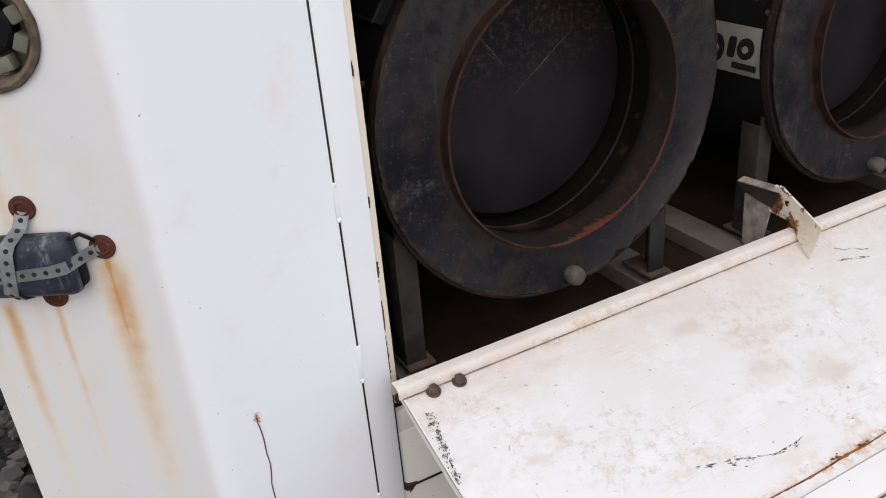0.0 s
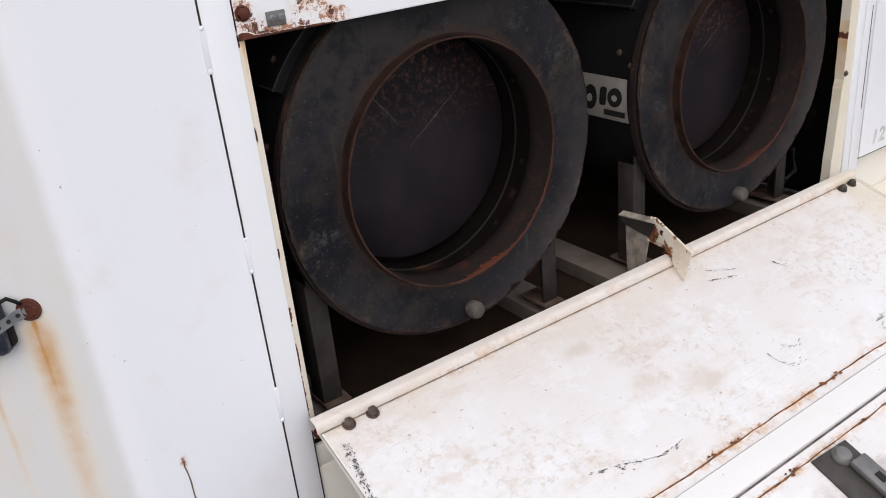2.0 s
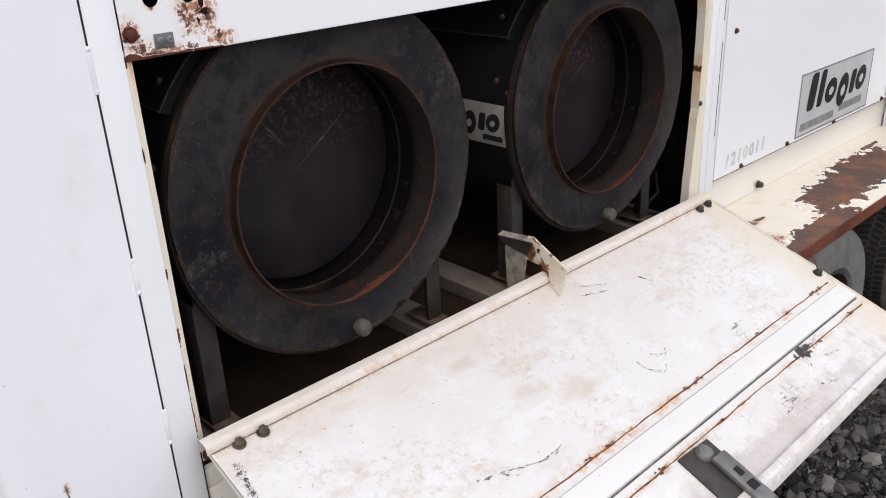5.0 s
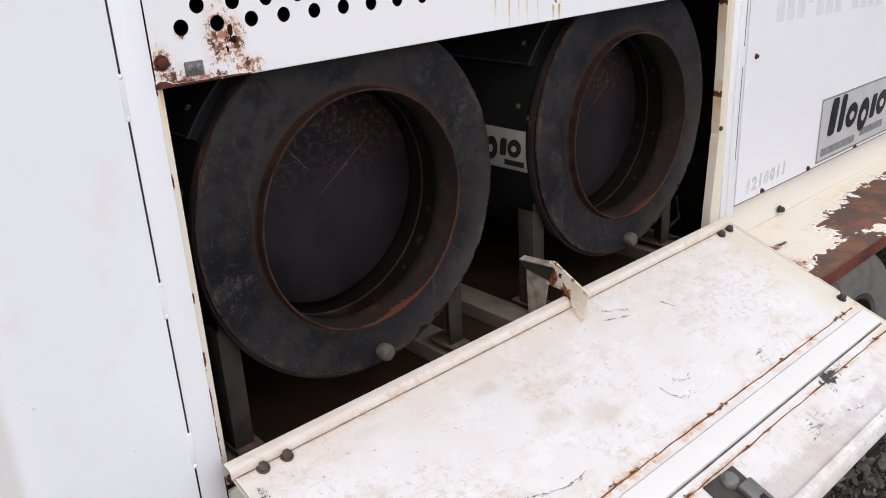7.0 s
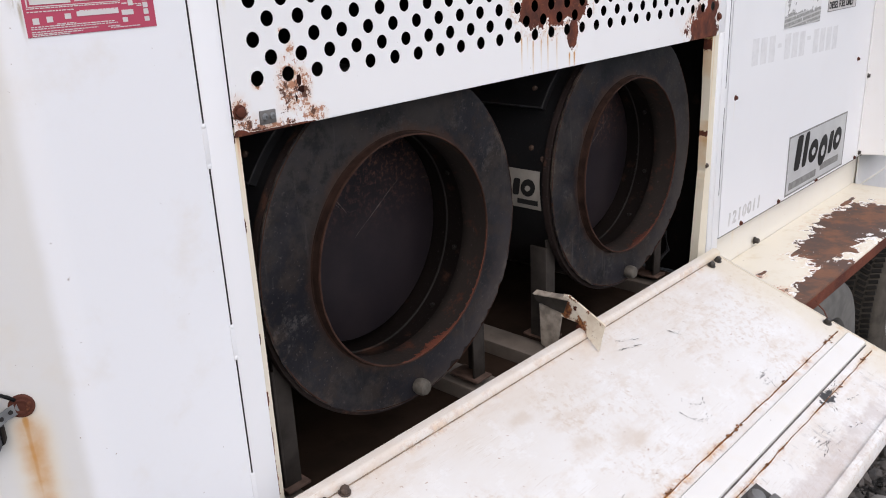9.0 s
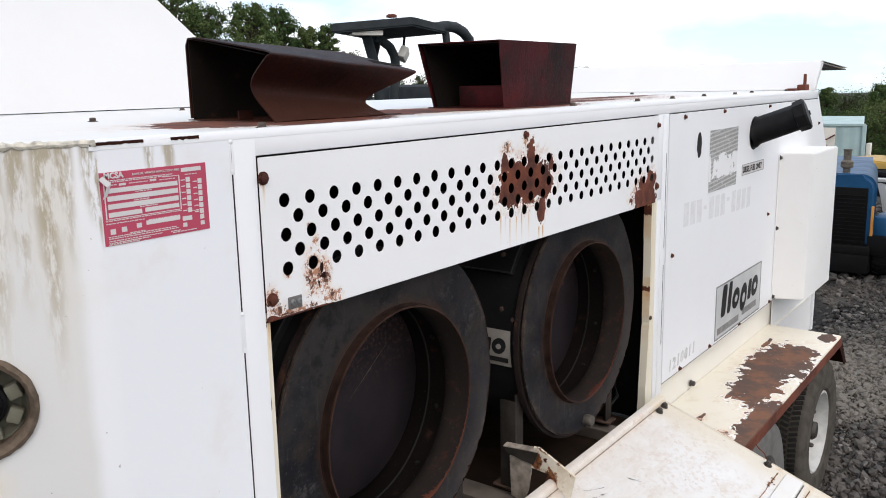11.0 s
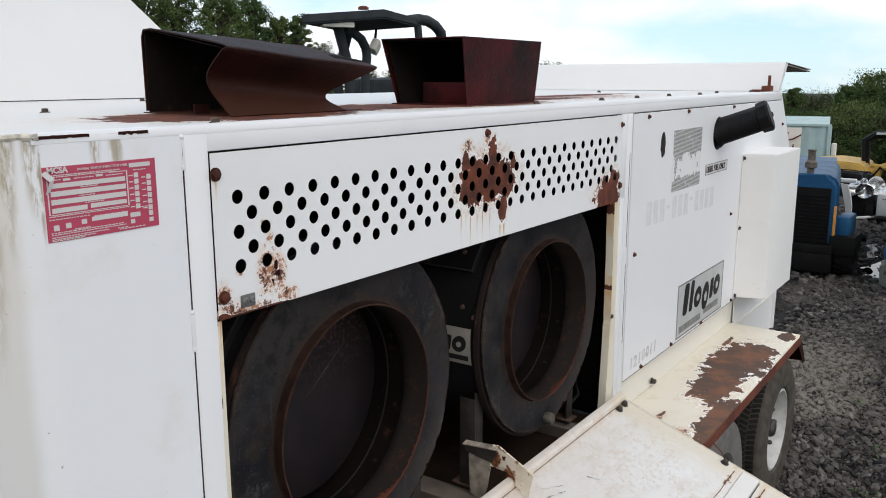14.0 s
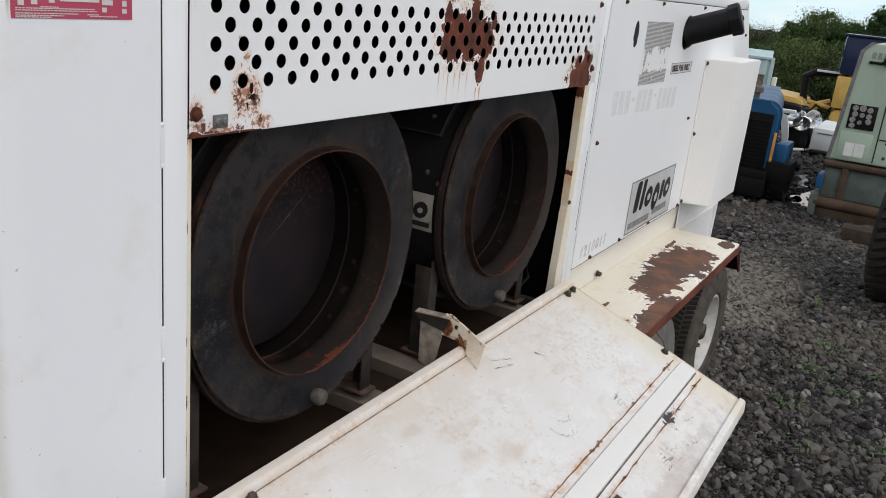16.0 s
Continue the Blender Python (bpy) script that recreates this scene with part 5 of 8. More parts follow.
# rear hood, tipped up past the roof, and the big side hood standing open on the far side
bm = bmesh.new()
ribbon(bm, [(4.042, 1.000, ROOF + 0.002), (4.140, 1.000, 1.810), (4.150, 1.000, 1.8175), (4.170, 1.000, 1.8185), (4.775, 1.000, 1.786)], (0, 1.60, 0), (0.003, 0, 0.003))
hood = part("rear_hood", bm, WHITE_LID, trailer, "white rear hood, tipped open above the roof")
bm = bmesh.new()
solid(bm, [(4.140, 1.001, 1.808), (4.165, 1.001, 1.8165), (4.205, 1.001, 1.8140), (4.078, 1.001, ROOF + 0.004), (4.046, 1.001, ROOF + 0.004)], (0, 0.004, 0))
part("hood_end", bm, WHITE_LID, hood)
bm = bmesh.new()
ribbon(bm, [(4.208, 1.004, 1.8110), (4.40, 1.004, 1.8000), (4.762, 1.004, 1.7795)], (0, 1.59, 0), (0, 0, -0.006))
part("hood_shade_sheet", bm, UNDERSIDE_SHADE, hood, "grey-brown sheet added for the shade under the hood")
bm = bmesh.new()
box(bm, 3.955, 4.035, 1.025, 1.065, ROOF, ROOF + 0.030, 0.004)
box(bm, 3.99, 4.02, 1.035, 1.045, ROOF + 0.02, ROOF + 0.082, 0.003)
box(bm, 3.90, 3.95, 1.06, 1.10, ROOF, ROOF + 0.012, 0.003)
part("hood_hinge", bm, RUST, hood, "rusted hood hinge")
bm = bmesh.new()
solid(bm, [(0.12, YF - 0.05, ROOF + 0.004), (1.60, YF - 0.05, ROOF + 0.004), (1.52, YF - 0.02, 1.92), (1.31, YF + 0.06, 2.14), (1.16, YF + 0.12, 2.36), (1.05, YF + 0.20, 2.62), (0.12, YF + 0.20, 2.62)], (0.0, 0.03, 0.004))
part("side_hood", bm, WHITE_LID, trailer, "white far-side hood standing open")

# ---- labels and markings on the trailer ----
def plate(name, x0, x1, z0, z1, y, mat, parent, label=""):
    b = bmesh.new()
    box(b, x0, x1, y, y + 0.0009, z0, z1)
    return part(name, b, mat, parent, label, 0)


def bars(name, rects, y, mat, parent, label=""):
    if len(rects) > 40:
        b = bmesh.new()
        for x0, x1, z0, z1 in rects:
            box(b, x0, x1, y, y + 0.0006, z0, z1)
        return tagged(part(name, b, mat, parent, label, 0), kind="stuff")
    for x0, x1, z0, z1 in rects:
        b = bmesh.new()
        box(b, x0, x1, y, y + 0.0006, z0, z1)
        part(name, b, mat, parent, label, 0)


LX, LZ, LW, LH = 0.1085, 1.5255, 0.1775, 0.1025
lab = plate("inspection_label", LX, LX + LW, LZ, LZ + LH, YS - 0.0010, RED, trailer, "red vehicle inspection label, peeling at one corner")


def lab_rect(u0, u1, v0, v1):
    return (LX + LW * u0, LX + LW * u1, LZ + LH * (1 - v1), LZ + LH * (1 - v0))


fields = [lab_rect(0.05, 0.70, 0.22, 0.285), lab_rect(0.05, 0.70, 0.325, 0.395), lab_rect(0.05, 0.70, 0.435, 0.505), lab_rect(0.05, 0.345, 0.55, 0.615), lab_rect(0.375, 0.70, 0.545, 0.605),
          lab_rect(0.375, 0.70, 0.73, 0.79), lab_rect(0.05, 0.095, 0.775, 0.85), lab_rect(0.15, 0.195, 0.765, 0.835), lab_rect(0.285, 0.33, 0.745, 0.81), lab_rect(0.745, 0.945, 0.045, 0.105),
          lab_rect(0.725, 0.82, 0.755, 0.82), lab_rect(0.725, 0.765, 0.85, 0.91), lab_rect(0.16, 0.22, 0.165, 0.195), lab_rect(0.44, 0.50, 0.155, 0.185)]
for i in range(6):
    fields += [lab_rect(0.785, 0.825, 0.185 + 0.09 * i, 0.255 + 0.09 * i), lab_rect(0.905, 0.945, 0.225 + 0.09 * i, 0.295 + 0.09 * i)]
fields += [lab_rect(0.905, 0.945, 0.76, 0.83), lab_rect(0.905, 0.945, 0.86, 0.92)]
bars("form_field", fields, YS - 0.0018, PALE, lab, "pale empty form field")
rng = random.Random(4)
lines = []
for v, u0, u1 in ((0.135, 0.03, 0.62), (0.175, 0.05, 0.14), (0.175, 0.25, 0.42), (0.18, 0.53, 0.68), (0.66, 0.02, 0.72), (0.70, 0.02, 0.36), (0.88, 0.03, 0.66), (0.905, 0.03, 0.68), (0.94, 0.03, 0.52), (0.965, 0.03, 0.40), (0.945, 0.6, 0.7), (0.69, 0.80, 0.9), (0.145, 0.78, 0.9), (0.115, 0.05, 0.66), (0.725, 0.40, 0.70), (0.862, 0.22, 0.36), (0.30, 0.30, 0.45), (0.415, 0.28, 0.42), (0.52, 0.33, 0.5), (0.985, 0.03, 0.30), (0.965, 0.62, 0.86)):
    u = u0
    while u < u1:
        w = rng.uniform(0.012, 0.035)
        lines.append(lab_rect(u, min(u + w, u1), v - 0.0062, v + 0.0062))
        u += w + 0.007
for i in range(6):
    lines += [lab_rect(0.735, 0.775, 0.215 + 0.09 * i, 0.23 + 0.09 * i), lab_rect(0.855, 0.895, 0.255 + 0.09 * i, 0.27 + 0.09 * i)]
bars("small_print", lines, YS - 0.0017, PALE, lab, "small print")
part("heading", letters("MCSA", 0.0115, on_side(LX + 0.006, LZ + LH * 0.915, YS - 0.0016), 0, 0.0004), PALE, lab, "heading letters", 0)
part("title", letters("ANNUAL VEHICLE INSPECTION LABEL", 0.0047, on_side(LX + 0.050, LZ + LH * 0.925, YS - 0.0016)), PALE, lab, "title words", 0)
bm = bmesh.new()
ribbon(bm, [(LX - 0.004, YS - 0.004, LZ + 0.094), (LX + 0.006, YS - 0.007, LZ + 0.083), (LX + 0.001, YS - 0.003, LZ + 0.066)], (0.007, 0, 0.004), (0, -0.0006, 0))
part("peeled_corner", bm, PALE, lab, "curled corner of the label", 0)
bars("form_border", [lab_rect(0.025, 0.035, 0.14, 0.64), lab_rect(0.715, 0.725, 0.14, 0.64), lab_rect(0.04, 0.71, 0.635, 0.645), lab_rect(0.56, 0.71, 0.14, 0.15)], YS - 0.0014, PALE, lab)

BX0, BX1, BZ0, BZ1 = 2.695, 3.30, 0.702, 0.927
brand = plate("brand_plate", BX0, BX1, BZ0, BZ1, YS - 0.0030, SILVER, service, "silver maker's plate with dark emblem shapes")


def emblem(parent, u0, v0, wid, hgt, place, ground, proud, mat=INK):
    """A row of bold rounded dark shapes where a maker's name stands."""
    shapes = [(0.00, 0.12, 0.20, 1.0), (0.165, 0.255, 0.20, 1.0), (0.29, 0.49, 0.20, 0.74), (0.52, 0.71, 0.00, 0.74), (0.745, 0.835, 0.20, 0.74), (0.85, 1.04, 0.20, 0.76)]
    for i, (a, b, c, d) in enumerate(shapes):
        g = bmesh.new()
        pts = []
        rr = 0.45 if i in (2, 3, 5) else 0.2
        for q in range(20):
            an = 2 * math.pi * q / 20
            cx, sy = math.cos(an), math.sin(an)
            ex = 2 / (2 if rr > 0.4 else 5)
            px = 0.5 + 0.5 * math.copysign(abs(cx) ** ex, cx)
            py = 0.5 + 0.5 * math.copysign(abs(sy) ** ex, sy)
            z = c + (d - c) * py
            pts.append(place(u0 + wid * (a + (b - a) * px + 0.06 * z), v0 + hgt * z))
        nrm = (pts[0] - pts[5]).cross(pts[10] - pts[5]).normalized() * 0.0006
        solid(g, pts, nrm)
        shape = part("emblem_shape", g, mat, parent, "", 0)
        if i in (2, 3, 5):
            g = bmesh.new()
            mid = Vector((sum(p.x for p in pts), sum(p.y for p in pts), sum(p.z for p in pts))) / len(pts)
            solid(g, [mid + (p - mid) * (0.30 if 1 < q < 9 else 0.38) + proud for q, p in enumerate(pts)], nrm)
            part("counter", g, ground, shape, "", 0)


emblem(brand, BX0 + 0.055, BZ0 + 0.050, 0.47, 0.165, lambda u, v: Vector((u, YS - 0.0042, v)), SILVER, Vector((0, -0.0012, 0)))
bars("plate_line", [(BX0 + 0.03, BX0 + 0.30, BZ0 + 0.018, BZ0 + 0.046), (BX0 + 0.345, BX0 + 0.545, BZ0 + 0.030, BZ0 + 0.058)], YS - 0.0036, GREY_INK, brand)
bars("plate_border", [(BX0, BX1, BZ0, BZ0 + 0.006), (BX0, BX1, BZ1 - 0.006, BZ1), (BX0, BX0 + 0.006, BZ0 + 0.006, BZ1 - 0.006), (BX1 - 0.006, BX1, BZ0 + 0.006, BZ1 - 0.006)], YS - 0.0036, GREY_INK, brand)

SX0, SX1, SZ0, SZ1 = 2.55, 2.878, 1.318, 1.553
sticker = plate("warning_sticker", SX0, SX1, SZ0, SZ1, YS - 0.0022, WHITE_SIDE, service, "torn black-and-white warning sticker")
def sticker_print():
    """What is left of the print: grey slanting bars, torn away in patches down to the white backing."""
    k = Tree("torn_sticker_print")
    u = k.math("DIVIDE", k.dot((1, 0, 0), SX0), SX1 - SX0)
    v = k.math("DIVIDE", k.dot((0, 0, 1), SZ0), SZ1 - SZ0)
    lift = k.math("ADD", v, k.math("MULTIPLY", u, -0.10))
    line = k.math("FRACT", k.math("MULTIPLY", lift, 15.0))
    bar = k.step(line, 0.25, 0.40)
    ink = k.mix(k.math("MULTIPLY", bar, 0.8), (0.48, 0.48, 0.47), k.mix(k.step(k.noise(90, 5, 0.7), 0.4, 0.65), (0.16, 0.16, 0.155), (0.36, 0.36, 0.35)))
    tear = k.noise(17, 6, 0.65)
    top = k.step(k.math("ADD", v, k.math("MULTIPLY", k.math("SUBTRACT", tear, 0.5), 0.45)), 0.56, 0.58)
    low = k.step(k.math("ADD", v, k.math("MULTIPLY", k.math("SUBTRACT", tear, 0.5), 0.40)), 0.235, 0.22)
    mid = k.math("MULTIPLY", k.step(k.noise(11, 5, 0.6, k.stretch(1.4, 1.4, 1.0)), 0.53, 0.55), k.step(v, 0.18, 0.2))
    kept = k.math("MULTIPLY", k.most(top, low, mid), k.step(k.noise(48, 5, 0.7), 0.66, 0.62))
    return k.finish(k.mix(kept, (0.74, 0.745, 0.75), ink), 0.55, 0.0, kept, 0.15, 0.0006, 0.3)


bm = bmesh.new()
box(bm, SX0 + 0.002, SX1 - 0.002, YS - 0.0030, YS - 0.0023, SZ0 + 0.002, SZ1 - 0.002)
part("torn_print", bm, sticker_print(), sticker, "torn grey print", 0)
fuel = plate("fuel_label", 2.950, 3.252, 1.345, 1.390, YS - 0.0022, PALE, service, "pale fuel label")
part("words", letters("DIESEL FUEL ONLY", 0.030, Matrix.Translation((2.962, YS - 0.0028, 1.356)) @ FACE_SIDE @ Matrix.Diagonal((1.03, 1.15, 1, 1)), 0, 0.0008), INK, fuel, "black capital letters", 0)
bars("label_border", [(2.950, 3.252, 1.345, 1.3475), (2.950, 3.252, 1.3875, 1.390), (2.950, 2.954, 1.3475, 1.3875), (3.248, 3.252, 1.3475, 1.3875)], YS - 0.0026, GREY_INK, fuel)
ph, xx = [], 2.31
for i in range(12):
    if i in (3, 7):
        ph.append((xx + 0.008, xx + 0.04, 1.262, 1.276))
    else:
        ph.append((xx + 0.004, xx + 0.052, 1.225 - 0.002 * i, 1.31 - 0.002 * i))
    xx += 0.0655
FADED_DIGIT = plain("faded_stencil_ink", (0.66, 0.655, 0.65), 0.5, 0, 0.3, 40, 0.02)
bars("faded_bar", ph, YS - 0.0014, FADED, service, "faded grey marking worn from the paint")
for i, ch in enumerate("1210011"):
    part("faded_digit", letters(ch, 0.062, Matrix.Translation((2.214 + 0.0385 * i, YS - 0.0016, 0.716 + 0.0012 * i)) @ FACE_SIDE @ Matrix.Diagonal((1.0, 0.95, 1, 1)), 0.1, 0.0022), FADED_DIGIT, service, "faded grey stencilled digit", 0)


# ---- lamp strapped to the nose ----
lamp = thing("strapped_lamp", slope(0.2, 0.96), "scuffed navy plastic lamp strapped to the trailer nose", "lamp")
ln_m = Matrix.Translation(slope(0.205, 1.011, 0.0)) @ Matrix(((-0.8575, 0, -0.5145, 0), (0.5145, 0, -0.8575, 0), (0, 1, 0, 0), (0, 0, 0, 1)))
bm = bmesh.new()
box(bm, -0.078, 0.095, -0.044, 0.044, 0.001, 0.040, 0.013)
for v in bm.verts:
    if v.co.z > 0.03:
        v.co.y *= 0.9
bmesh.ops.transform(bm, matrix=ln_m, verts=bm.verts)
body = part("body", bm, LAMP_CASE, lamp)
bm = bmesh.new()
box(bm, -0.082, -0.066, -0.036, 0.010, 0.002, 0.024, 0.006)
bmesh.ops.transform(bm, matrix=ln_m, verts=bm.verts)
part("end_cap", bm, RUBBER, lamp)


def strap(pts, wid, name="perforated_strap"):
    """A pierced steel band in the nose's plane: points (s, z, out)."""
    b = bmesh.new()
    P = [ln_m @ Vector(p) for p in pts]
    d = (P[-1] - P[0]).normalized()
    nrm = Vector((-0.5145, -0.8575, 0))
    w = d.cross(nrm).normalized() * wid
    ribbon(b, [p - w / 2 for p in P], w, nrm * 0.0012)
    ob = part(name, b, STEEL, lamp, "pierced galvanised strap")
    b = bmesh.new()
    total = [0]
    for p, q in zip(P, P[1:]):
        total.append(total[-1] + (q - p).length)
    at = 0.012
    while at < total[-1] - 0.008:
        for i in range(len(P) - 1):
            if total[i] <= at <= total[i + 1]:
                f = (at - total[i]) / (total[i + 1] - total[i])
                c = P[i].lerp(P[i + 1], f)
                e = (P[i + 1] - P[i]).normalized()
                nn = e.cross(w).normalized()
                if nn.dot(nrm) < 0:
                    nn = -nn
                lathe(b, [(0, 0.0018), (0.0034, 0.0018), (0.0034, 0)], Matrix.Translation(c) @ nn.to_track_quat("Z", "Y").to_matrix().to_4x4(), 10)
        at += 0.0165
    part("strap_hole", b, SEAM_DARK, ob)


strap([(-0.104, 0.012, 0.003), (-0.090, 0.008, 0.010), (-0.070, 0.003, 0.040), (-0.05, 0.0, 0.0425), (0.09, -0.012, 0.0425), (0.12, -0.014, 0.005)], 0.017)
strap([(-0.016, 0.072, 0.003), (-0.010, 0.052, 0.012), (-0.004, 0.041, 0.040), (0.0, 0.03, 0.0445), (0.010, -0.03, 0.0445), (0.012, -0.044, 0.030), (0.014, -0.056, 0.003)], 0.019)
for s, z in ((0.189, 1.087), (0.097, 1.024), (0.183, 0.953)):
    bm = bmesh.new()
    m = Matrix.Translation(slope(s, z)) @ ax_nose
    lathe(bm, [(0.0178, 0), (0.0178, 0.003), (0.0162, 0.0045), (0.012, 0.0045), (0.0105, 0.0062), (0.008, 0.0062), (0.0072, 0.004), (0.003, 0.0045), (0, 0.0055)], m, 26)
    part("washer_disc", bm, RUST_BOLT, lamp, "rusted screw with a broad washer")
bm = bmesh.new()
tube(bm, [slope(0.128, 1.047, 0.02), slope(0.118, 1.050, 0.012), slope(0.108, 1.043, 0.01), slope(0.104, 1.036, 0.005)], 0.003, 6)
part("cord", bm, RUBBER, lamp)


# ---- the two heater drums ----
def drum():
    cx, cz, yf = 0.785, 1.052, 1.062
    d = thing("heater_drum", (cx, yf, 0.618), "black steel heater drum with a wide flange, standing in the trailer", "heater", "drums in the trailer")
    m = Matrix.Translation((cx, yf, cz)) @ pose(0, 0, 0, 90, 0, 0)     # local z points out, to the viewer
    b = bmesh.new()
    lathe(b, [(0.356, 0.0), (0.356, 0.0045), (0.2385, 0.0045), (0.2385, 0.0)], m, 260, True)
    for v in b.verts:
        a = math.atan2(v.co.z - cz, v.co.x - cx)
        r = math.hypot(v.co.z - cz, v.co.x - cx)
        if r < 0.3:
            v.co.z -= 0.015
        else:
            torn = 0.022 * max(0.0, 1 - abs(a + 1.20) / 0.045) + 0.010 * max(0.0, 1 - abs(a + 1.05) / 0.10)
            nick = 0.0025 * noise.noise((a * 9, 1, 0)) + (0.016 * max(0, noise.noise((a * 22, 4, 2))) if -1.45 < a < -0.5 else 0.004 * max(0, noise.noise((a * 30, 7, 1)))) + torn
            v.co.x -= nick * math.cos(a)
            v.co.z -= nick * math.sin(a)
            v.co.y += 0.003 * noise.noise((a * 3, 0, 5))
    fl = part("flange", b, BLACK_FLANGE, d, "scuffed black flange ring")
    b = bmesh.new()
    lathe(b, [(0.3545, 0.0006), (0.3550, 0.0030), (0.3540, 0.0050), (0.3520, 0.0049)], m, 96)
    part("worn_edge", b, RIM_EDGE, fl, "worn rusty edge")
    b = bmesh.new()
    lathe(b, [(0.340, -0.006), (0.3575, -0.006), (0.3585, -0.009), (0.3575, -0.024), (0.340, -0.024)], Matrix.Translation((0, 0, -0.0085)) @ m, 120)
    part("rear_rim", b, RUSTED_RIM, d, "dark rusted rim behind the flange")
    mc = Matrix.Translation((cx, yf, cz - 0.015)) @ pose(0, 0, 0, 90, 0, 0)
    b = bmesh.new()
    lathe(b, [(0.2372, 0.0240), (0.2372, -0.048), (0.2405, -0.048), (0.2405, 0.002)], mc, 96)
    col = part("collar", b, COLLAR_INNER, d, "grey-brown collar with a rusted lip")
    b = bmesh.new()
    lathe(b, [(0.2404, 0.0205), (0.2407, 0.0243), (0.2385, 0.0250), (0.2368, 0.0238), (0.2369, 0.0205)], mc, 120)
    for v in b.verts:
        v.co.y += 0.0012 * noise.noise(v.co * 40)
    part("lip", b, RIM_EDGE, col, "rusted lip")
    b = bmesh.new()
    lathe(b, [(0.2450, 0.0047), (0.2418, 0.0056), (0.2409, 0.012), (0.2405, 0.0207)], mc, 96)
    part("outer_wall", b, COLLAR_RUST, col, "rusted outer collar wall")
    b = bmesh.new()
    n = 170
    for i in range(n):
        a = -1.78 + 1.72 * i / n
        thick = 0.026 * math.exp(-((a + 1.36) / 0.24) ** 2) + 0.004 * math.exp(-((a + 0.75) / 0.45) ** 2)
        w = max(0.0006, thick * (0.75 + 0.7 * noise.noise((i * 0.16, 2, 1)) + 0.5 * noise.noise((i * 0.7, 5, 1))))
        gap = max(0.0, noise.noise((i * 0.33, 9, 4))) * 0.008
        a2 = a + 1.72 / n * 1.03
        hs = (0.0242 - gap * 0.2, 0.0242 - gap - w * 0.5, 0.0242 - gap - w)
        bulge = 0.0012 + 0.0012 * noise.noise((i * 0.5, 3, 3))
        rows = [[b.verts.new(mc @ Vector((rr * math.cos(t), rr * math.sin(t), h))) for rr, h in ((0.2366, hs[0]), (0.2366 - bulge, hs[1]), (0.2368, hs[2]))] for t in (a, a2)]
        for j in range(2):
            b.faces.new((rows[0][j], rows[1][j], rows[1][j + 1], rows[0][j + 1]))
    tagged(part("rust_scale", b, FLAKING, col, "orange rust scale"), kind="stuff")
    b = bmesh.new()
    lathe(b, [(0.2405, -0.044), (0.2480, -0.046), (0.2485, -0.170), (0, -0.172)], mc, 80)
    duct = part("duct_wall", b, BLACK_INNER, d, "near-black duct wall")
    b = bmesh.new()
    # ring steel is lighter than the duct, which paints a lit edge
    lathe(b, [(0.2486, -0.1030), (0.2450, -0.1050), (0.2446, -0.1066), (0.2486, -0.1090)], mc, 80)
    part("inner_ring", b, RING_STEEL, duct, "seam ring toned lighter as if lit")
    for an in (-18, -52, 25):
        t = radians(an)
        o = m.to_3x3() @ Vector((math.cos(t), math.sin(t), 0))
        part("rivet", bolt_bm(mc @ Vector((0.2468 * math.cos(t), 0.2468 * math.sin(t), -0.075)), -o, 0.005, 0.005), RING_STEEL, duct)
    b = bmesh.new()
    lathe(b, [(0, -0.1375), (0.12, -0.138), (0.236, -0.1385), (0.239, -0.141), (0.238, -0.146), (0, -0.146)], Matrix.Translation((0, 0, 0.008)) @ mc, 72)
    bp = part("back_plate", b, DISC, d, "scratched dark back plate")
    for x0, z0, x1, z1, w in ((-0.010, -0.012, 0.132, 0.092, 0.0016), (-0.079, 0.111, -0.025, 0.044, 0.0016), (-0.066, 0.080, -0.044, 0.062, 0.0008)):
        b = bmesh.new()
        p, q = Vector((x0, z0, -0.1370)), Vector((x1, z1, -0.1370))
        side = Vector((z0 - z1, x1 - x0, 0)).normalized() * w
        up, dn = [], []
        for i in range(13):
            o = p.lerp(q, i / 12) + side * 1.2 * noise.noise((i * 0.4, x0 * 9, 3))
            h = side * max(0.08, math.sin(math.pi * i / 12) ** 0.5 * (0.55 + 0.8 * noise.noise((i * 0.9, z0 * 9, 1))))
            up.append(b.verts.new(m @ (o + h)))
            dn.append(b.verts.new(m @ (o - h)))
        for i in range(12):
            b.faces.new((dn[i], dn[i + 1], up[i + 1], up[i]))
        part("scratch", b, SCRATCH, bp, "", 0)
    b = bmesh.new()
    lathe(b, [(0.345, -0.002), (0.345, -0.035), (0.342, -0.037), (0.342, -0.62), (0.30, -0.65), (0, -0.65)], m, 80)
    shell = part("shell", b, BLACK_DRUM, d, "black drum shell")
    for an in (176, 196, 150, 232):
        a = radians(an)
        o = m.to_3x3() @ Vector((math.cos(a), math.sin(a), 0))
        part("bolt", bolt_bm(m @ Vector((0.345 * math.cos(a), 0.345 * math.sin(a), -0.022)), o, 0.006, 0.006), BLACK_DRUM, shell)
    part("knob", bolt_bm((cx + 0.012, yf - 0.0045, 0.722), (0, -1, 0), 0.006, 0.004), DULL_STEEL, fl)
    b = bmesh.new()
    lathe(b, [(0.016, 0.004), (0.0185, 0.012), (0.0185, 0.024), (0.015, 0.031), (0.006, 0.034), (0, 0.034)], Matrix.Translation((cx + 0.012, yf, 0.722)) @ pose(0, 0, 0, 90, 0, 0), 22)
    part("stud", b, STUD, fl, "blunt grey stud")
    # rolled cover on the shell's shoulder, with a highlight painted along its edge
    b = bmesh.new()
    arc = [radians(96 + 53 * i / 14) for i in range(15)]
    rows = []
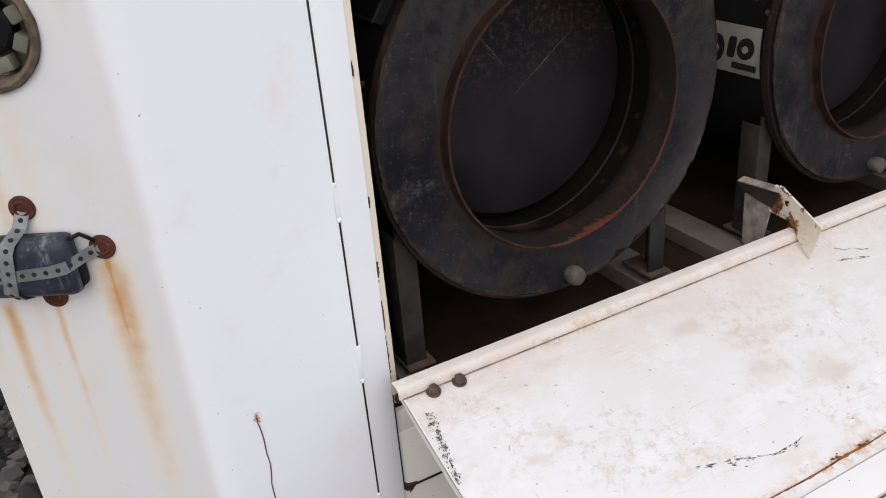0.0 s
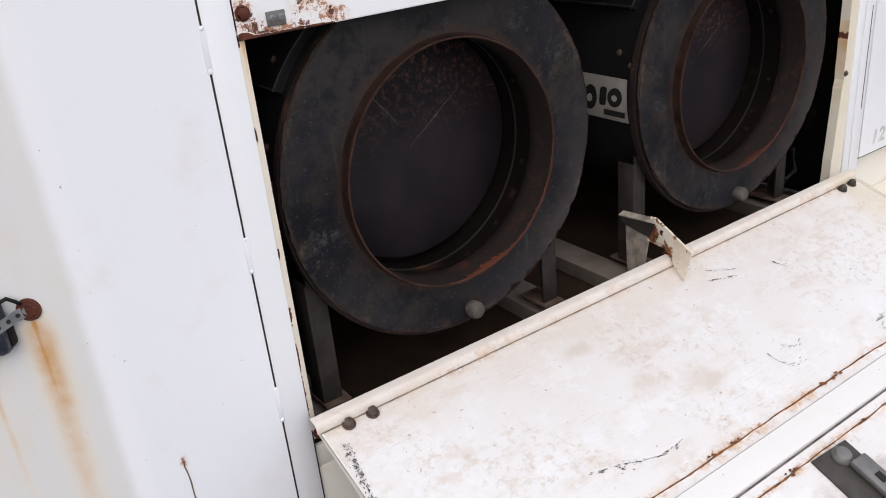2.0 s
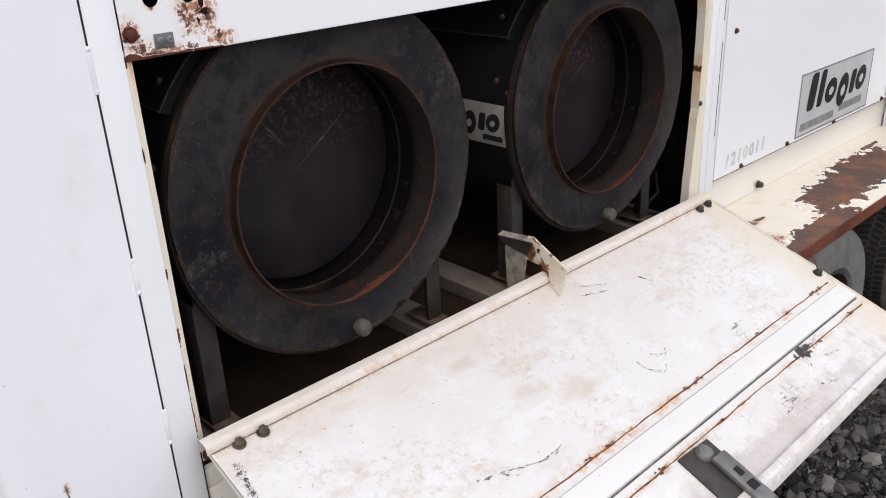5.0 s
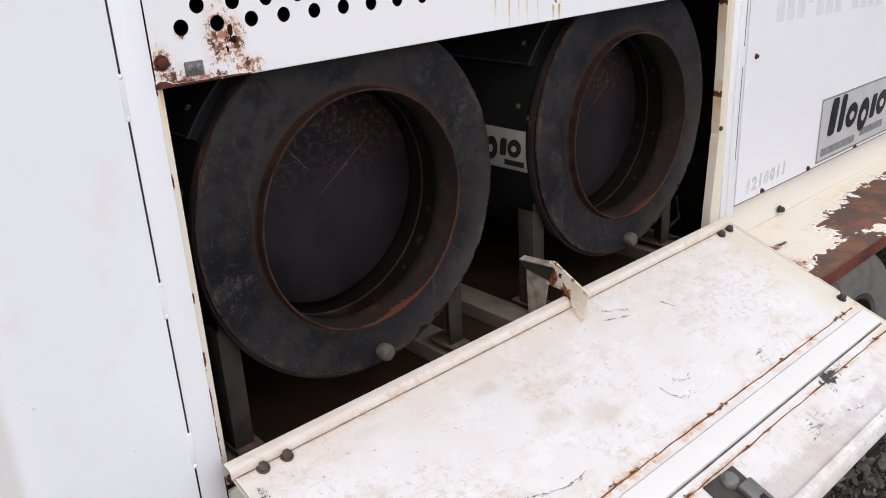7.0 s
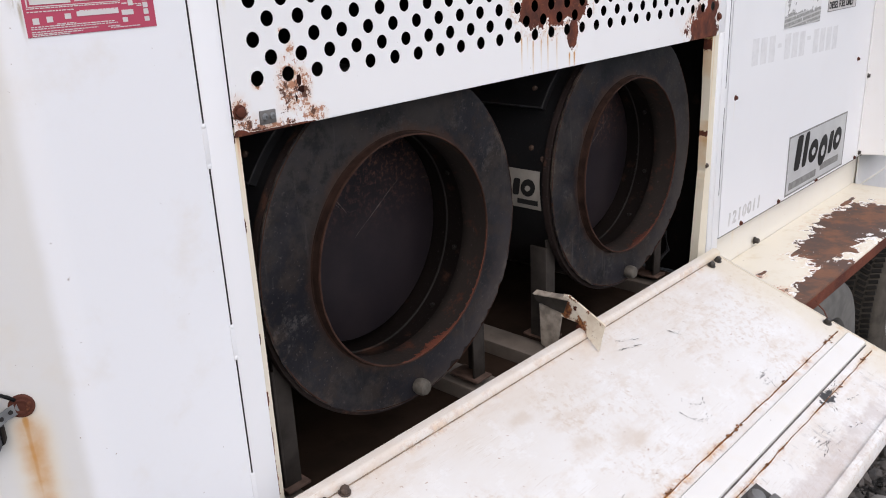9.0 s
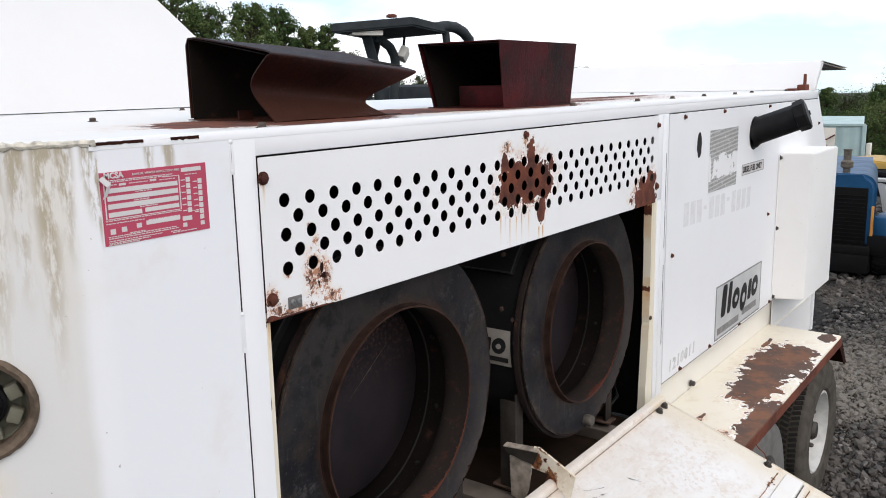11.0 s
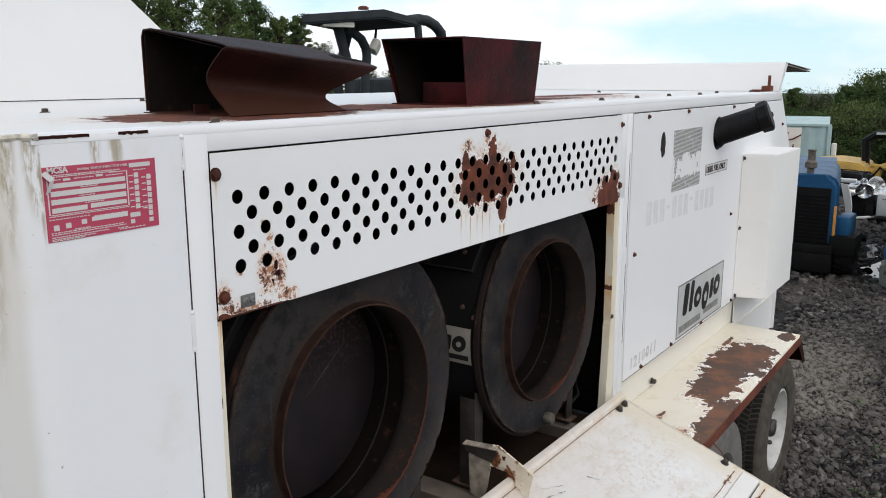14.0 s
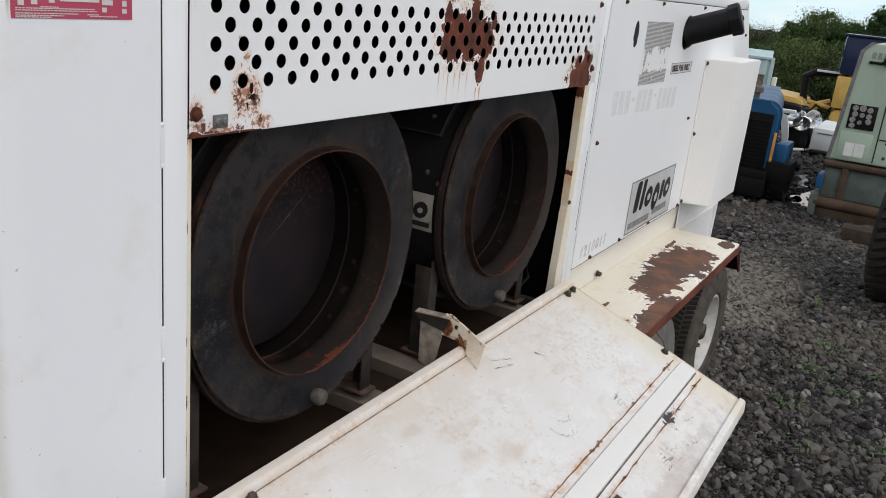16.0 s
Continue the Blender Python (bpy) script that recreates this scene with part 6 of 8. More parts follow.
    for t in arc:
        rows.append([b.verts.new(m @ Vector((rr * math.cos(t), rr * math.sin(t), h))) for rr, h in ((0.343, -0.060), (0.362, -0.060), (0.362, -0.40), (0.343, -0.40))])
    for p, q in zip(rows, rows[1:]):
        for j in range(3):
            b.faces.new((p[j], q[j], q[j + 1], p[j + 1]))
    b.faces.new(rows[0]), b.faces.new(rows[-1][::-1])
    cover = part("shoulder_cover", b, BLACK_DRUM, shell, "black rolled cover plate")
    b = bmesh.new()
    ribbon(b, [m @ Vector((0.3625 * math.cos(t), 0.3625 * math.sin(t), -0.058)) for t in arc], (0, 0.003, 0), (0, 0, -0.005))
    tube(b, [m @ Vector((0.3625 * math.cos(arc[-1]), 0.3625 * math.sin(arc[-1]), -0.060 - 0.03 * i)) for i in range(11)], 0.0022, 5)
    part("edge_highlight", b, COVER_EDGE, shell, "painted highlight along the cover's edge")
    for an, h in ((141, -0.10), (141, -0.33), (169, -0.036), (165, -0.075), (212, -0.05)):
        t = radians(an)
        rr = 0.362 if an < 150 else 0.343
        o = m.to_3x3() @ Vector((math.cos(t), math.sin(t), 0))
        part("shell_bolt", bolt_bm(m @ Vector((rr * math.cos(t), rr * math.sin(t), h)), o, 0.0055, 0.006), RUSTY_GREY, shell, "rusty bolt")
    # plate on the shell's flank
    b = bmesh.new()
    rows = []
    for i in range(7):
        z = 0.983 + 0.103 * i / 6
        x = cx - math.sqrt(0.3435 ** 2 - (z - cz) ** 2)
        rows.append([b.verts.new((x - 0.002, y, z)) for y in (1.102, 1.400)])
    for p, q in zip(rows, rows[1:]):
        b.faces.new((p[0], p[1], q[1], q[0]))
    npl = part("name_plate", b, NAMEPLATE, shell, "pale maker's plate with dark emblem shapes")
    emblem(npl, 0.032, 0.017, 0.236, 0.083, lambda u, v: Vector((cx - math.sqrt(0.3435 ** 2 - (0.983 + v - cz) ** 2) - 0.0040, 1.400 - u, 0.983 + v)), NAMEPLATE, Vector((-0.0016, 0, 0)))
    b = bmesh.new()
    xw = cx - 0.3435 - 0.0018
    box(b, xw - 0.0016, xw - 0.0008, 1.108, 1.172, 0.996, 1.009)
    part("plate_line", b, INK, npl, "", 0)
    # legs
    for x, flip in ((cx - 0.305, -1), (cx + 0.262, 1)):
        b = bmesh.new()
        box(b, x - 0.018, x + 0.018, yf + 0.035, yf + 0.041, 0.619, 0.90, 0.001)
        box(b, x + flip * 0.020 - 0.003, x + flip * 0.020 + 0.003, yf + 0.035, yf + 0.085, 0.619, 0.88, 0.001)
        lg = part("leg", b, LEG, d, "angle-iron leg")
        b = bmesh.new()
        box(b, x - 0.026, x + 0.030, yf + 0.02, yf + 0.11, 0.618, 0.625, 0.002)
        part("foot", b, RUSTY_GREY, lg, "rusty foot plate")
    return d


def scratched():
    k = Tree("scratched_back_plate")
    a, b, f = k.noise(5, 5), k.noise(70, 8, 0.75), k.noise(120, 4)
    c = k.mix(k.step(a, 0.35, 0.7), (0.0128, 0.0102, 0.0128), (0.0235, 0.0180, 0.0200))
    up = k.step(k.math("ADD", k.dot((0, 0, 1)), k.math("MULTIPLY", a, 0.25)), 1.14, 1.36)
    c = k.mix(k.math("MULTIPLY", k.math("MULTIPLY", k.step(b, 0.50, 0.60), up), 0.8), c, (0.125, 0.060, 0.044))
    s = k.noise(6, 2, 0.5, k.stretch(1, 1, 14, (0, radians(52), 0)))
    c = k.mix(k.math("MULTIPLY", k.math("MULTIPLY", k.step(s, 0.69, 0.70), up), 0.8), c, (0.15, 0.12, 0.10))
    return k.finish(c, k.lerp(a, 0.4, 0.6), 0.0, b, 0.15, 0.001, 0.15)


DISC = scratched()
COVER_EDGE = plain("cover_edge_highlight", (0.055, 0.053, 0.055), 0.45, 0, 0.4, 40)
LEG = plain("dusty_black_leg", (0.042, 0.036, 0.032), 0.6, 0, 0.4, 20)
RUSTY_GREY = plain("rusty_grey_foot", (0.130, 0.085, 0.068), 0.75, 0, 0.5, 30)
drum_a = drum()
copy_thing(drum_a, pose(0.785 + 0.865, 1.061, 0.616))

# ---- rusted exhaust cowls on the roof ----
# for liners added inside the cowls: soot and the hollow's shade in one black
SOOT_SHADE = dark_paint("soot_and_shade_steel", (0.008, 0.006, 0.005), 0.05, 0.85, 0.3, 0.1)


def cowl_bent():
    """A sheet-steel hood whose near wall is buckled inwards, open at both ends."""
    c = thing("exhaust_cowl", (0.76, 1.35, ROOF), "rusted brown exhaust cowl with a buckled wall, on the trailer roof", "exhaust cowl", "cowls on the roof")
    b = bmesh.new()
    #     near foot       crease          near top        far top         far foot
    lo = [(0.592, 1.185, 1.674), (0.580, 1.250, 1.745), (0.560, 1.160, 1.800), (0.590, 1.180, 1.8065), (0.632, 1.500, 1.853), (0.636, 1.505, 1.674)]
    hi = [(0.930, 1.190, 1.674), (0.880, 1.235, 1.707), (1.000, 1.150, 1.764), (1.010, 1.175, 1.772), (1.092, 1.500, 1.830), (1.00, 1.505, 1.674)]
    n = 14
    rows = []
    for i in range(n + 1):
        f = i / n
        row = []
        for p, q in zip(lo, hi):
            v = Vector(p).lerp(Vector(q), f)
            v += 0.004 * Vector((0, noise.noise(v * 9), noise.noise(v * 7)))
            row.append(v)
        prof = []
        for p, q in zip(row, row[1:]):
            for j in range(8):
                prof.append(p.lerp(q, j / 8))
        prof.append(row[-1])
        sm = [prof[0]] + [(prof[j - 1] + prof[j] * 2 + prof[j + 1]) / 4 for j in range(1, len(prof) - 1)] + [prof[-1]]
        for turn in range(9):
            sm = [sm[0]] + [(sm[j - 1] + sm[j] * 2 + sm[j + 1]) / 4 if j < 28 else sm[j] for j in range(1, len(sm) - 1)] + [sm[-1]]
        rows.append([b.verts.new(v) for v in sm])
    for p, q in zip(rows, rows[1:]):
        for j in range(len(p) - 1):
            b.faces.new((p[j], p[j + 1], q[j + 1], q[j]))
    bmesh.ops.recalc_face_normals(b, faces=b.faces)
    bmesh.ops.solidify(b, geom=list(b.faces), thickness=0.003)
    part("hood", b, COWL_BENT, c)
    b = bmesh.new()
    box(b, 0.625, 1.00, 1.205, 1.50, ROOF, ROOF + 0.002, 0.0008)
    part("base_flange", b, COWL_BENT, c)
    b = bmesh.new()
    ribbon(b, [(0.6375, 1.497, 1.676), (0.6340, 1.492, 1.8475), (0.594, 1.21, 1.803)], (0.42, 0, -0.02), (0, -0.002, -0.002))
    part("shaded_sooty_lining", b, SOOT_SHADE, c, "sooty black lining, darkened for the shade inside")
    b = bmesh.new()
    box(b, 0.60, 0.635, 1.30, 1.305, ROOF + 0.003, ROOF + 0.022)
    part("inner_baffle", b, RUST_DARK, c)
    return c


def cowl_flared():
    c = thing("exhaust_cowl", (1.59, 1.30, ROOF), "rusted brown flared exhaust cowl on the trailer roof", "exhaust cowl", "cowls on the roof")
    b = bmesh.new()
    lo = [(1.404, 1.180), (1.780, 1.180), (1.790, 1.43), (1.395, 1.41)]
    hi = [(1.372, 1.172), (1.803, 1.172), (1.83, 1.48), (1.372, 1.445)]
    rows = []
    for f in range(6):
        t = f / 5
        rows.append([b.verts.new((p[0] + (q[0] - p[0]) * t, p[1] + (q[1] - p[1]) * t, 1.674 + 0.177 * t)) for p, q in zip(lo, hi)])
    for p, q in zip(rows, rows[1:]):
        for j in range(3):
            b.faces.new((p[j], p[(j + 1) % 4], q[(j + 1) % 4], q[j]))
    b.faces.new(rows[-1])
    bmesh.ops.recalc_face_normals(b, faces=b.faces)
    bmesh.ops.solidify(b, geom=list(b.faces), thickness=0.003)
    part("hood", b, COWL_RED, c)
    b = bmesh.new()
    box(b, 1.395, 1.79, 1.175, 1.43, ROOF, ROOF + 0.003, 0.001)
    part("base_flange", b, COWL_RED, c)
    b = bmesh.new()
    ribbon(b, [(1.40, 1.400, 1.677), (1.385, 1.435, 1.846), (1.385, 1.18, 1.846)], (0.40, 0, 0), (0, -0.002, -0.002))
    box(b, 1.77, 1.774, 1.19, 1.42, ROOF + 0.004, 1.84)
    ribbon(b, [(1.41, 1.186, 1.677), (1.39, 1.178, 1.846)], (0.38, 0, 0), (0, 0.002, 0))
    part("shaded_sooty_lining", b, SOOT_SHADE, c, "sooty black lining, darkened for the shade inside")
    b = bmesh.new()
    box(b, 1.45, 1.70, 1.21, 1.36, ROOF + 0.003, 1.733, 0.003)
    part("duct_stub", b, COWL_RED, c)
    return c


cowl_bent()
cowl_flared()


# ---- the yard ----
def land(x, y):
    """Height of the ground: a level yard that falls away beyond it."""
    d = math.hypot(x - 3.0, y - 1.0)
    t = max(0.0, d - 10.5)
    return GROUND - 0.13 * t * t / (t + 2.0) * (1 if t < 40 else 40 / t)


def gravel_mat():
    k = Tree("grey_gravel")
    v = k.node("ShaderNodeTexVoronoi", Scale=26.0)
    k.put(v.inputs["Vector"], k.pos())
    v2 = k.node("ShaderNodeTexVoronoi", Scale=64.0)
    k.put(v2.inputs["Vector"], k.pos())
    tone = k.math("MULTIPLY", k.noise(1.1, 4), 1.0)
    hue = k.t.nodes.new("ShaderNodeSeparateColor")
    k.put(hue.inputs[0], v.outputs["Color"])
    # near-black base paints the shaded gaps between the loose stones
    c = k.mix(hue.outputs[0], (0.0042, 0.0037, 0.0035), (0.028, 0.0245, 0.022))
    dust = k.most(k.step(tone, 0.52, 0.68), k.math("MULTIPLY", k.step(k.blob(k.dot((1, 0, 0)), k.dot((0, 1, 0)), 5.2, 0.95, 1.3, 0.35, 0.5, 2.5), 0.0, 0.6), k.step(k.noise(14, 5), 0.35, 0.6)))
    c = k.mix(k.math("MULTIPLY", dust, 0.6), c, (0.165, 0.145, 0.122))
    # painted shade in the finer gaps
    c = k.mix(k.math("MULTIPLY", k.step(v2.outputs["Distance"], 0.45, 0.75), 0.6), c, (0.016, 0.015, 0.015))
    wet = k.step(k.blob(k.dot((1, 0, 0)), k.dot((0, 1, 0)), 10.0, 1.1, 2.4, 1.1, 0.5, 1.6), -0.1, 0.3)
    c = k.mix(k.math("MULTIPLY", wet, 0.8), c, (0.011, 0.0100, 0.0098))
    h = k.math("ADD", k.math("MULTIPLY", k.math("SUBTRACT", 1.0, v.outputs["Distance"]), 1.0), k.math("MULTIPLY", v2.outputs["Distance"], -0.5))
    return k.finish(c, 0.85, 0.0, h, 0.9, 0.02, 0.3)


def stone_mat():
    k = Tree("crushed_stone")
    i = k.island()
    c = k.mix(k.step(i, 0.0, 0.9), (0.0035, 0.0031, 0.0030), (0.084, 0.075, 0.069))
    c = k.mix(k.math("MULTIPLY", k.step(i, 0.91, 0.99), 0.85), c, (0.19, 0.178, 0.165))
    c = k.mix(k.math("MULTIPLY", k.step(k.noise(1.1, 4), 0.5, 0.66), 0.35), c, (0.13, 0.112, 0.095))
    lane = k.step(k.blob(k.dot((1, 0, 0)), k.dot((0, 1, 0)), 5.2, 0.95, 1.5, 0.45, 0.5, 2.5), -0.1, 0.6)
    c = k.mix(k.math("MULTIPLY", lane, 0.7), c, (0.20, 0.18, 0.155))
    c = k.mix(k.math("MULTIPLY", k.step(k.noise(60, 5), 0.5, 0.75), 0.4), c, (0.03, 0.028, 0.027))
    wet = k.step(k.blob(k.dot((1, 0, 0)), k.dot((0, 1, 0)), 10.0, 1.1, 2.4, 1.1, 0.5, 1.6), -0.1, 0.3)
    c = k.mix(k.math("MULTIPLY", wet, 0.8), c, (0.011, 0.0100, 0.0098))
    return k.finish(c, 0.75, 0.0, k.noise(120, 4), 0.3, 0.003, 0.35)


bm = bmesh.new()
xs = sorted({round(-400 + 40 * i, 2) for i in range(21)} | {round(-40 + 4 * i, 2) for i in range(30)} | {round(-3 + 0.5 * i, 2) for i in range(32)})
ys = sorted({round(-400 + 40 * i, 2) for i in range(21)} | {round(-40 + 4 * i, 2) for i in range(30)} | {round(-5 + 0.5 * i, 2) for i in range(30)})
grid = [[bm.verts.new((x, y, land(x, y) + 0.012 * noise.noise((x * 0.9, y * 0.9, 0)) * (1 if -4 < x < 13 and -6 < y < 10 else 0))) for y in ys] for x in xs]
for p, q in zip(grid, grid[1:]):
    for j in range(len(ys) - 1):
        bm.faces.new((p[j], q[j], q[j + 1], p[j + 1]))
solo("ground", bm, gravel_mat(), "dark grey gravel yard with dusty patches", "ground", "", "structure")

# loose stones
rs = np.random.RandomState(7)
ico = bmesh.new()
bmesh.ops.create_icosphere(ico, subdivisions=1, radius=1)
ico_v = np.array([v.co[:] for v in ico.verts])
ico_f = np.array([[v.index for v in f.verts] for f in ico.faces])
ico.free()
chip_v = np.array([(1, 0, 0), (-1, 0, 0), (0, 1, 0), (0, -1, 0), (0, 0, 1), (0, 0, -1)], float)
chip_f = np.array([(0, 2, 4), (2, 1, 4), (1, 3, 4), (3, 0, 4), (2, 0, 5), (1, 2, 5), (3, 1, 5), (0, 3, 5)])
chips = [chip_v * (1 + rs.uniform(-0.35, 0.35, (6, 1))) * rs.uniform((0.8, 0.6, 0.4), (1.3, 1.0, 0.8)) + rs.uniform(-0.2, 0.2, (6, 3)) for i in range(14)]
shapes = []
for i in range(14):
    s = ico_v * (1 + rs.uniform(-0.28, 0.28, (len(ico_v), 1))) * rs.uniform((0.75, 0.6, 0.38), (1.3, 1.0, 0.75))
    shapes.append(s)


def stones(n, x0, x1, y0, y1, small, large, keep, forms=shapes, faces=ico_f):
    vs, fs = [], []
    at = 0
    while n:
        x, y = rs.uniform(x0, x1), rs.uniform(y0, y1)
        if not keep(x, y):
            n -= 1
            continue
        r = small + (large - small) * rs.uniform() ** 2.0
        a, b = rs.uniform(0, 6.283), rs.uniform(-0.9, 0.9)
        s = forms[rs.randint(len(forms))] * r
        ca, sa, cb, sb = math.cos(a), math.sin(a), math.cos(b), math.sin(b)
        s = s @ np.array([[ca, sa, 0], [-sa, ca, 0], [0, 0, 1]]) @ np.array([[1, 0, 0], [0, cb, sb], [0, -sb, cb]])
        vs.append(s + (x, y, land(x, y) + r * 0.28))
        fs.append(faces + at)
        at += len(s)
        n -= 1
    return np.concatenate(vs), np.concatenate(fs)


sets = [stones(21000, 1.6, 8.6, -2.2, 1.4, 0.013, 0.036, lambda x, y: x > 2.2 or y < 0.9), stones(70000, 2.0, 8.0, -1.6, 1.2, 0.006, 0.015, lambda x, y: True, chips, chip_f), stones(6500, 8.0, 14, -3.0, 4.0, 0.018, 0.07, lambda x, y: True), stones(3200, -1.3, 0.2, 0.6, 4.2, 0.014, 0.060, lambda x, y: True)]


def outlying(x, y):
    """Thins out away from the thick beds, in uneven drifts."""
    far = min(max(1.6 - x, x - 8.6, -2.2 - y, y - 1.4), max(-1.3 - x, x - 0.2, 0.6 - y, y - 4.2))
    return far > -0.05 and noise.noise((x * 0.9, y * 0.9, 2)) * 0.9 + 0.75 - far * 0.35 > rs.uniform()


sets.append(stones(26000, -5.0, 10.0, -6.0, 6.5, 0.013, 0.036, outlying))
vv, ff, off = [], [], 0
for v, f in sets:
    vv.append(v), ff.append(f + off)
    off += len(v)
me = bpy.data.meshes.new("loose_stones")
me.from_pydata(np.concatenate(vv).tolist(), [], np.concatenate(ff).tolist())
me.materials.append(stone_mat())
st = new("loose_stones", me)
tagged(st, "loose dark grey crushed stones of many sizes", "gravel", "", "stuff")

# puddles and weeds
k = Tree("puddle_water")
PUDDLE = k.finish((0.03, 0.03, 0.032), 0.04, 0.0, k.noise(6, 2), 0.05, 0.002)
bm = bmesh.new()
for cx, cy, rx, ry in ((9.0, 0.98, 0.55, 0.16), (8.75, 1.15, 0.22, 0.09), (9.9, 1.25, 0.5, 0.12)):
    ring = [bm.verts.new((cx + rx * math.cos(a) * (1 + 0.3 * noise.noise((math.cos(a), math.sin(a), cx))), cy + ry * math.sin(a) * (1 + 0.4 * noise.noise((math.sin(a), cx, math.cos(a)))), GROUND + 0.022)) for a in (2 * math.pi * i / 24 for i in range(24))]
    bm.faces.new(ring)
solo("puddle", bm, PUDDLE, "shallow dark puddle water on the gravel", "water", "", "structure")

k = Tree("weed_green")
WEED = k.finish(k.mix(k.island(), (0.03, 0.075, 0.013), (0.07, 0.13, 0.028)), 0.6)
bm = bmesh.new()
rng = random.Random(11)
for cx, cy, n, r in ((5.35, 0.42, 26, 0.10), (4.55, 0.28, 46, 0.16), (4.15, 0.30, 40, 0.12), (3.95, 0.12, 40, 0.14), (4.3, 0.0, 22, 0.1), (3.4, -0.12, 40, 0.14), (3.6, 0.36, 26, 0.1), (5.0, 0.1, 16, 0.1), (4.9, 0.55, 14, 0.08), (3.2, 0.22, 22, 0.1), (6.2, 0.6, 10, 0.1)):
    for i in range(n * 2 // 3):
        x, y = cx + rng.gauss(0, r * 0.42), cy + rng.gauss(0, r * 0.42)
        a, h, w = rng.uniform(0, 6.28), rng.uniform(0.012, 0.034), rng.uniform(0.004, 0.009)
        d = Vector((math.cos(a), math.sin(a), 0))
        s = Vector((-d.y, d.x, 0)) * w
        p = Vector((x, y, GROUND + 0.012))
        q = p + d * h * 0.6 + Vector((0, 0, h))
        e = p + d * h * 1.5 + Vector((0, 0, h * 0.9))
        f0 = [bm.verts.new(v) for v in (p, q + s, e, q - s)]
        bm.faces.new(f0)
solo("weeds", bm, WEED, "low green weeds between the stones", "weeds", "", "stuff", 0)


# ---- machines parked behind ----
BLUE = plain("blue_machine_paint", (0.013, 0.078, 0.175), 0.4, 0, 0.25, 6)
BLACK = plain("black_machine_paint", (0.009, 0.009, 0.0095), 0.55, 0, 0.3, 10)
YELLOW = plain("yellow_machine_paint", (0.55, 0.34, 0.08), 0.5, 0, 0.25, 5)
GREEN = plain("faded_green_enamel", (0.325, 0.405, 0.32), 0.5, 0, 0.15, 3)
TEAL = plain("pale_teal_container_paint", (0.36, 0.49, 0.49), 0.55, 0, 0.15, 2)
NAVY = plain("navy_tinted_cab_glass", (0.02, 0.028, 0.06), 0.12, 0, 0.1, 2)
CHROME = plain("bright_reflector_metal", (0.72, 0.72, 0.72), 0.22, 0.9, 0.1, 8)
WHITE_M = plain("white_machine_paint", (0.62, 0.63, 0.64), 0.5, 0, 0.15, 4)
AMBER = plain("amber_lamp_lens", (0.60, 0.25, 0.04), 0.35)
TIMBER = plain("weathered_timber", (0.065, 0.05, 0.037), 0.85, 0, 0.4, 14)
OLD_SKID = dark_paint("rusty_green_skid", (0.058, 0.072, 0.062), 0.25, 0.7, 1.0)
DARK_RUST_SKID = dark_paint("rusty_skid_rail", (0.044, 0.028, 0.019), 0.2, 0.8, 0.7, 0.2)
PAPER = plain("white_notice_paper", (0.62, 0.62, 0.60), 0.6)


def wheel_thing(parent, name, c, r, w, axis, mat=RUBBER, rim=BLACK):
    m = Matrix.Translation(c) @ Vector(axis).to_track_quat("Z", "Y").to_matrix().to_4x4()
    b = bmesh.new()
    lathe(b, [(r * 0.55, -w * 0.45), (r * 0.85, -w * 0.5), (r * 0.96, -w * 0.42), (r, -w * 0.2), (r, w * 0.2), (r * 0.96, w * 0.42), (r * 0.85, w * 0.5), (r * 0.55, w * 0.45)], m, 36, True)
    t = part(name, b, mat, parent, "dirty black tyre")
    b = bmesh.new()
    n = max(18, int(r * 95))
    for i in range(n):
        for s in (-1, 1):
            a = 2 * math.pi * (i + 0.25 * s) / n
            vs = box(b, r * 0.97, r * 1.03, -1.7 * r / n, 1.7 * r / n, min(0.02 * w, s * 0.44 * w), max(0.02 * w, s * 0.44 * w) if s > 0 else -0.02 * w)
            bmesh.ops.transform(b, matrix=m @ Matrix.Rotation(a, 4, "Z") @ Matrix.Rotation(radians(22 * s), 4, "X"), verts=vs)
    tagged(part("tread_lug", b, mat, t), kind="stuff")
    b = bmesh.new()
    lathe(b, [(r * 0.56, w * 0.42), (r * 0.5, w * 0.3), (r * 0.2, w * 0.22), (0, w * 0.25)], m, 24)
    lathe(b, [(r * 0.56, -w * 0.42), (r * 0.5, -w * 0.3), (r * 0.2, -w * 0.22), (0, -w * 0.25)], m, 24)
    part("wheel_disc", b, rim, t)
    return t


# blue machine
OLD_MUFFLER = plain("heat_stained_muffler", (0.15, 0.125, 0.10), 0.6, 0.2, 0.6, 30)
# blacker than the machine paint: the shade low on the front is in it
GRILLE = plain("shaded_black_iron", (0.0045, 0.0045, 0.0048), 0.7, 0, 0.3, 10)
bl = thing("blue_tractor", (8.9, 1.85, GROUND), "blue tractor with a black grille and an upright exhaust", "tractor")
bm = bmesh.new()
pts = [(1.355, 0.10), (2.40, 0.10), (2.40, 0.69)] + [(2.40 - 0.13 * (1 - math.cos(a)), 0.69 + 0.12 * math.sin(a)) for a in (0.5, 1.0, 1.57)] + [(1.495, 0.81)] + [(1.355 + 0.14 * (1 - math.sin(a)), 0.67 + 0.14 * math.cos(a)) for a in (0.3, 0.7, 1.1, 1.5)]
solid(bm, [(8.30, y, z) for y, z in pts], (1.5, 0, 0))
for v in bm.verts:
    if v.co.x > 9:
        v.co.y += 0.235 * (2.4 - v.co.y)
bmesh.ops.bevel(bm, geom=[e for e in bm.edges if abs(e.verts[0].co.x - 8.3) < 0.001 and abs(e.verts[1].co.x - 8.3) < 0.001], offset=0.04, segments=3, affect="EDGES")
part("hood", bm, BLUE, bl)
bm = bmesh.new()
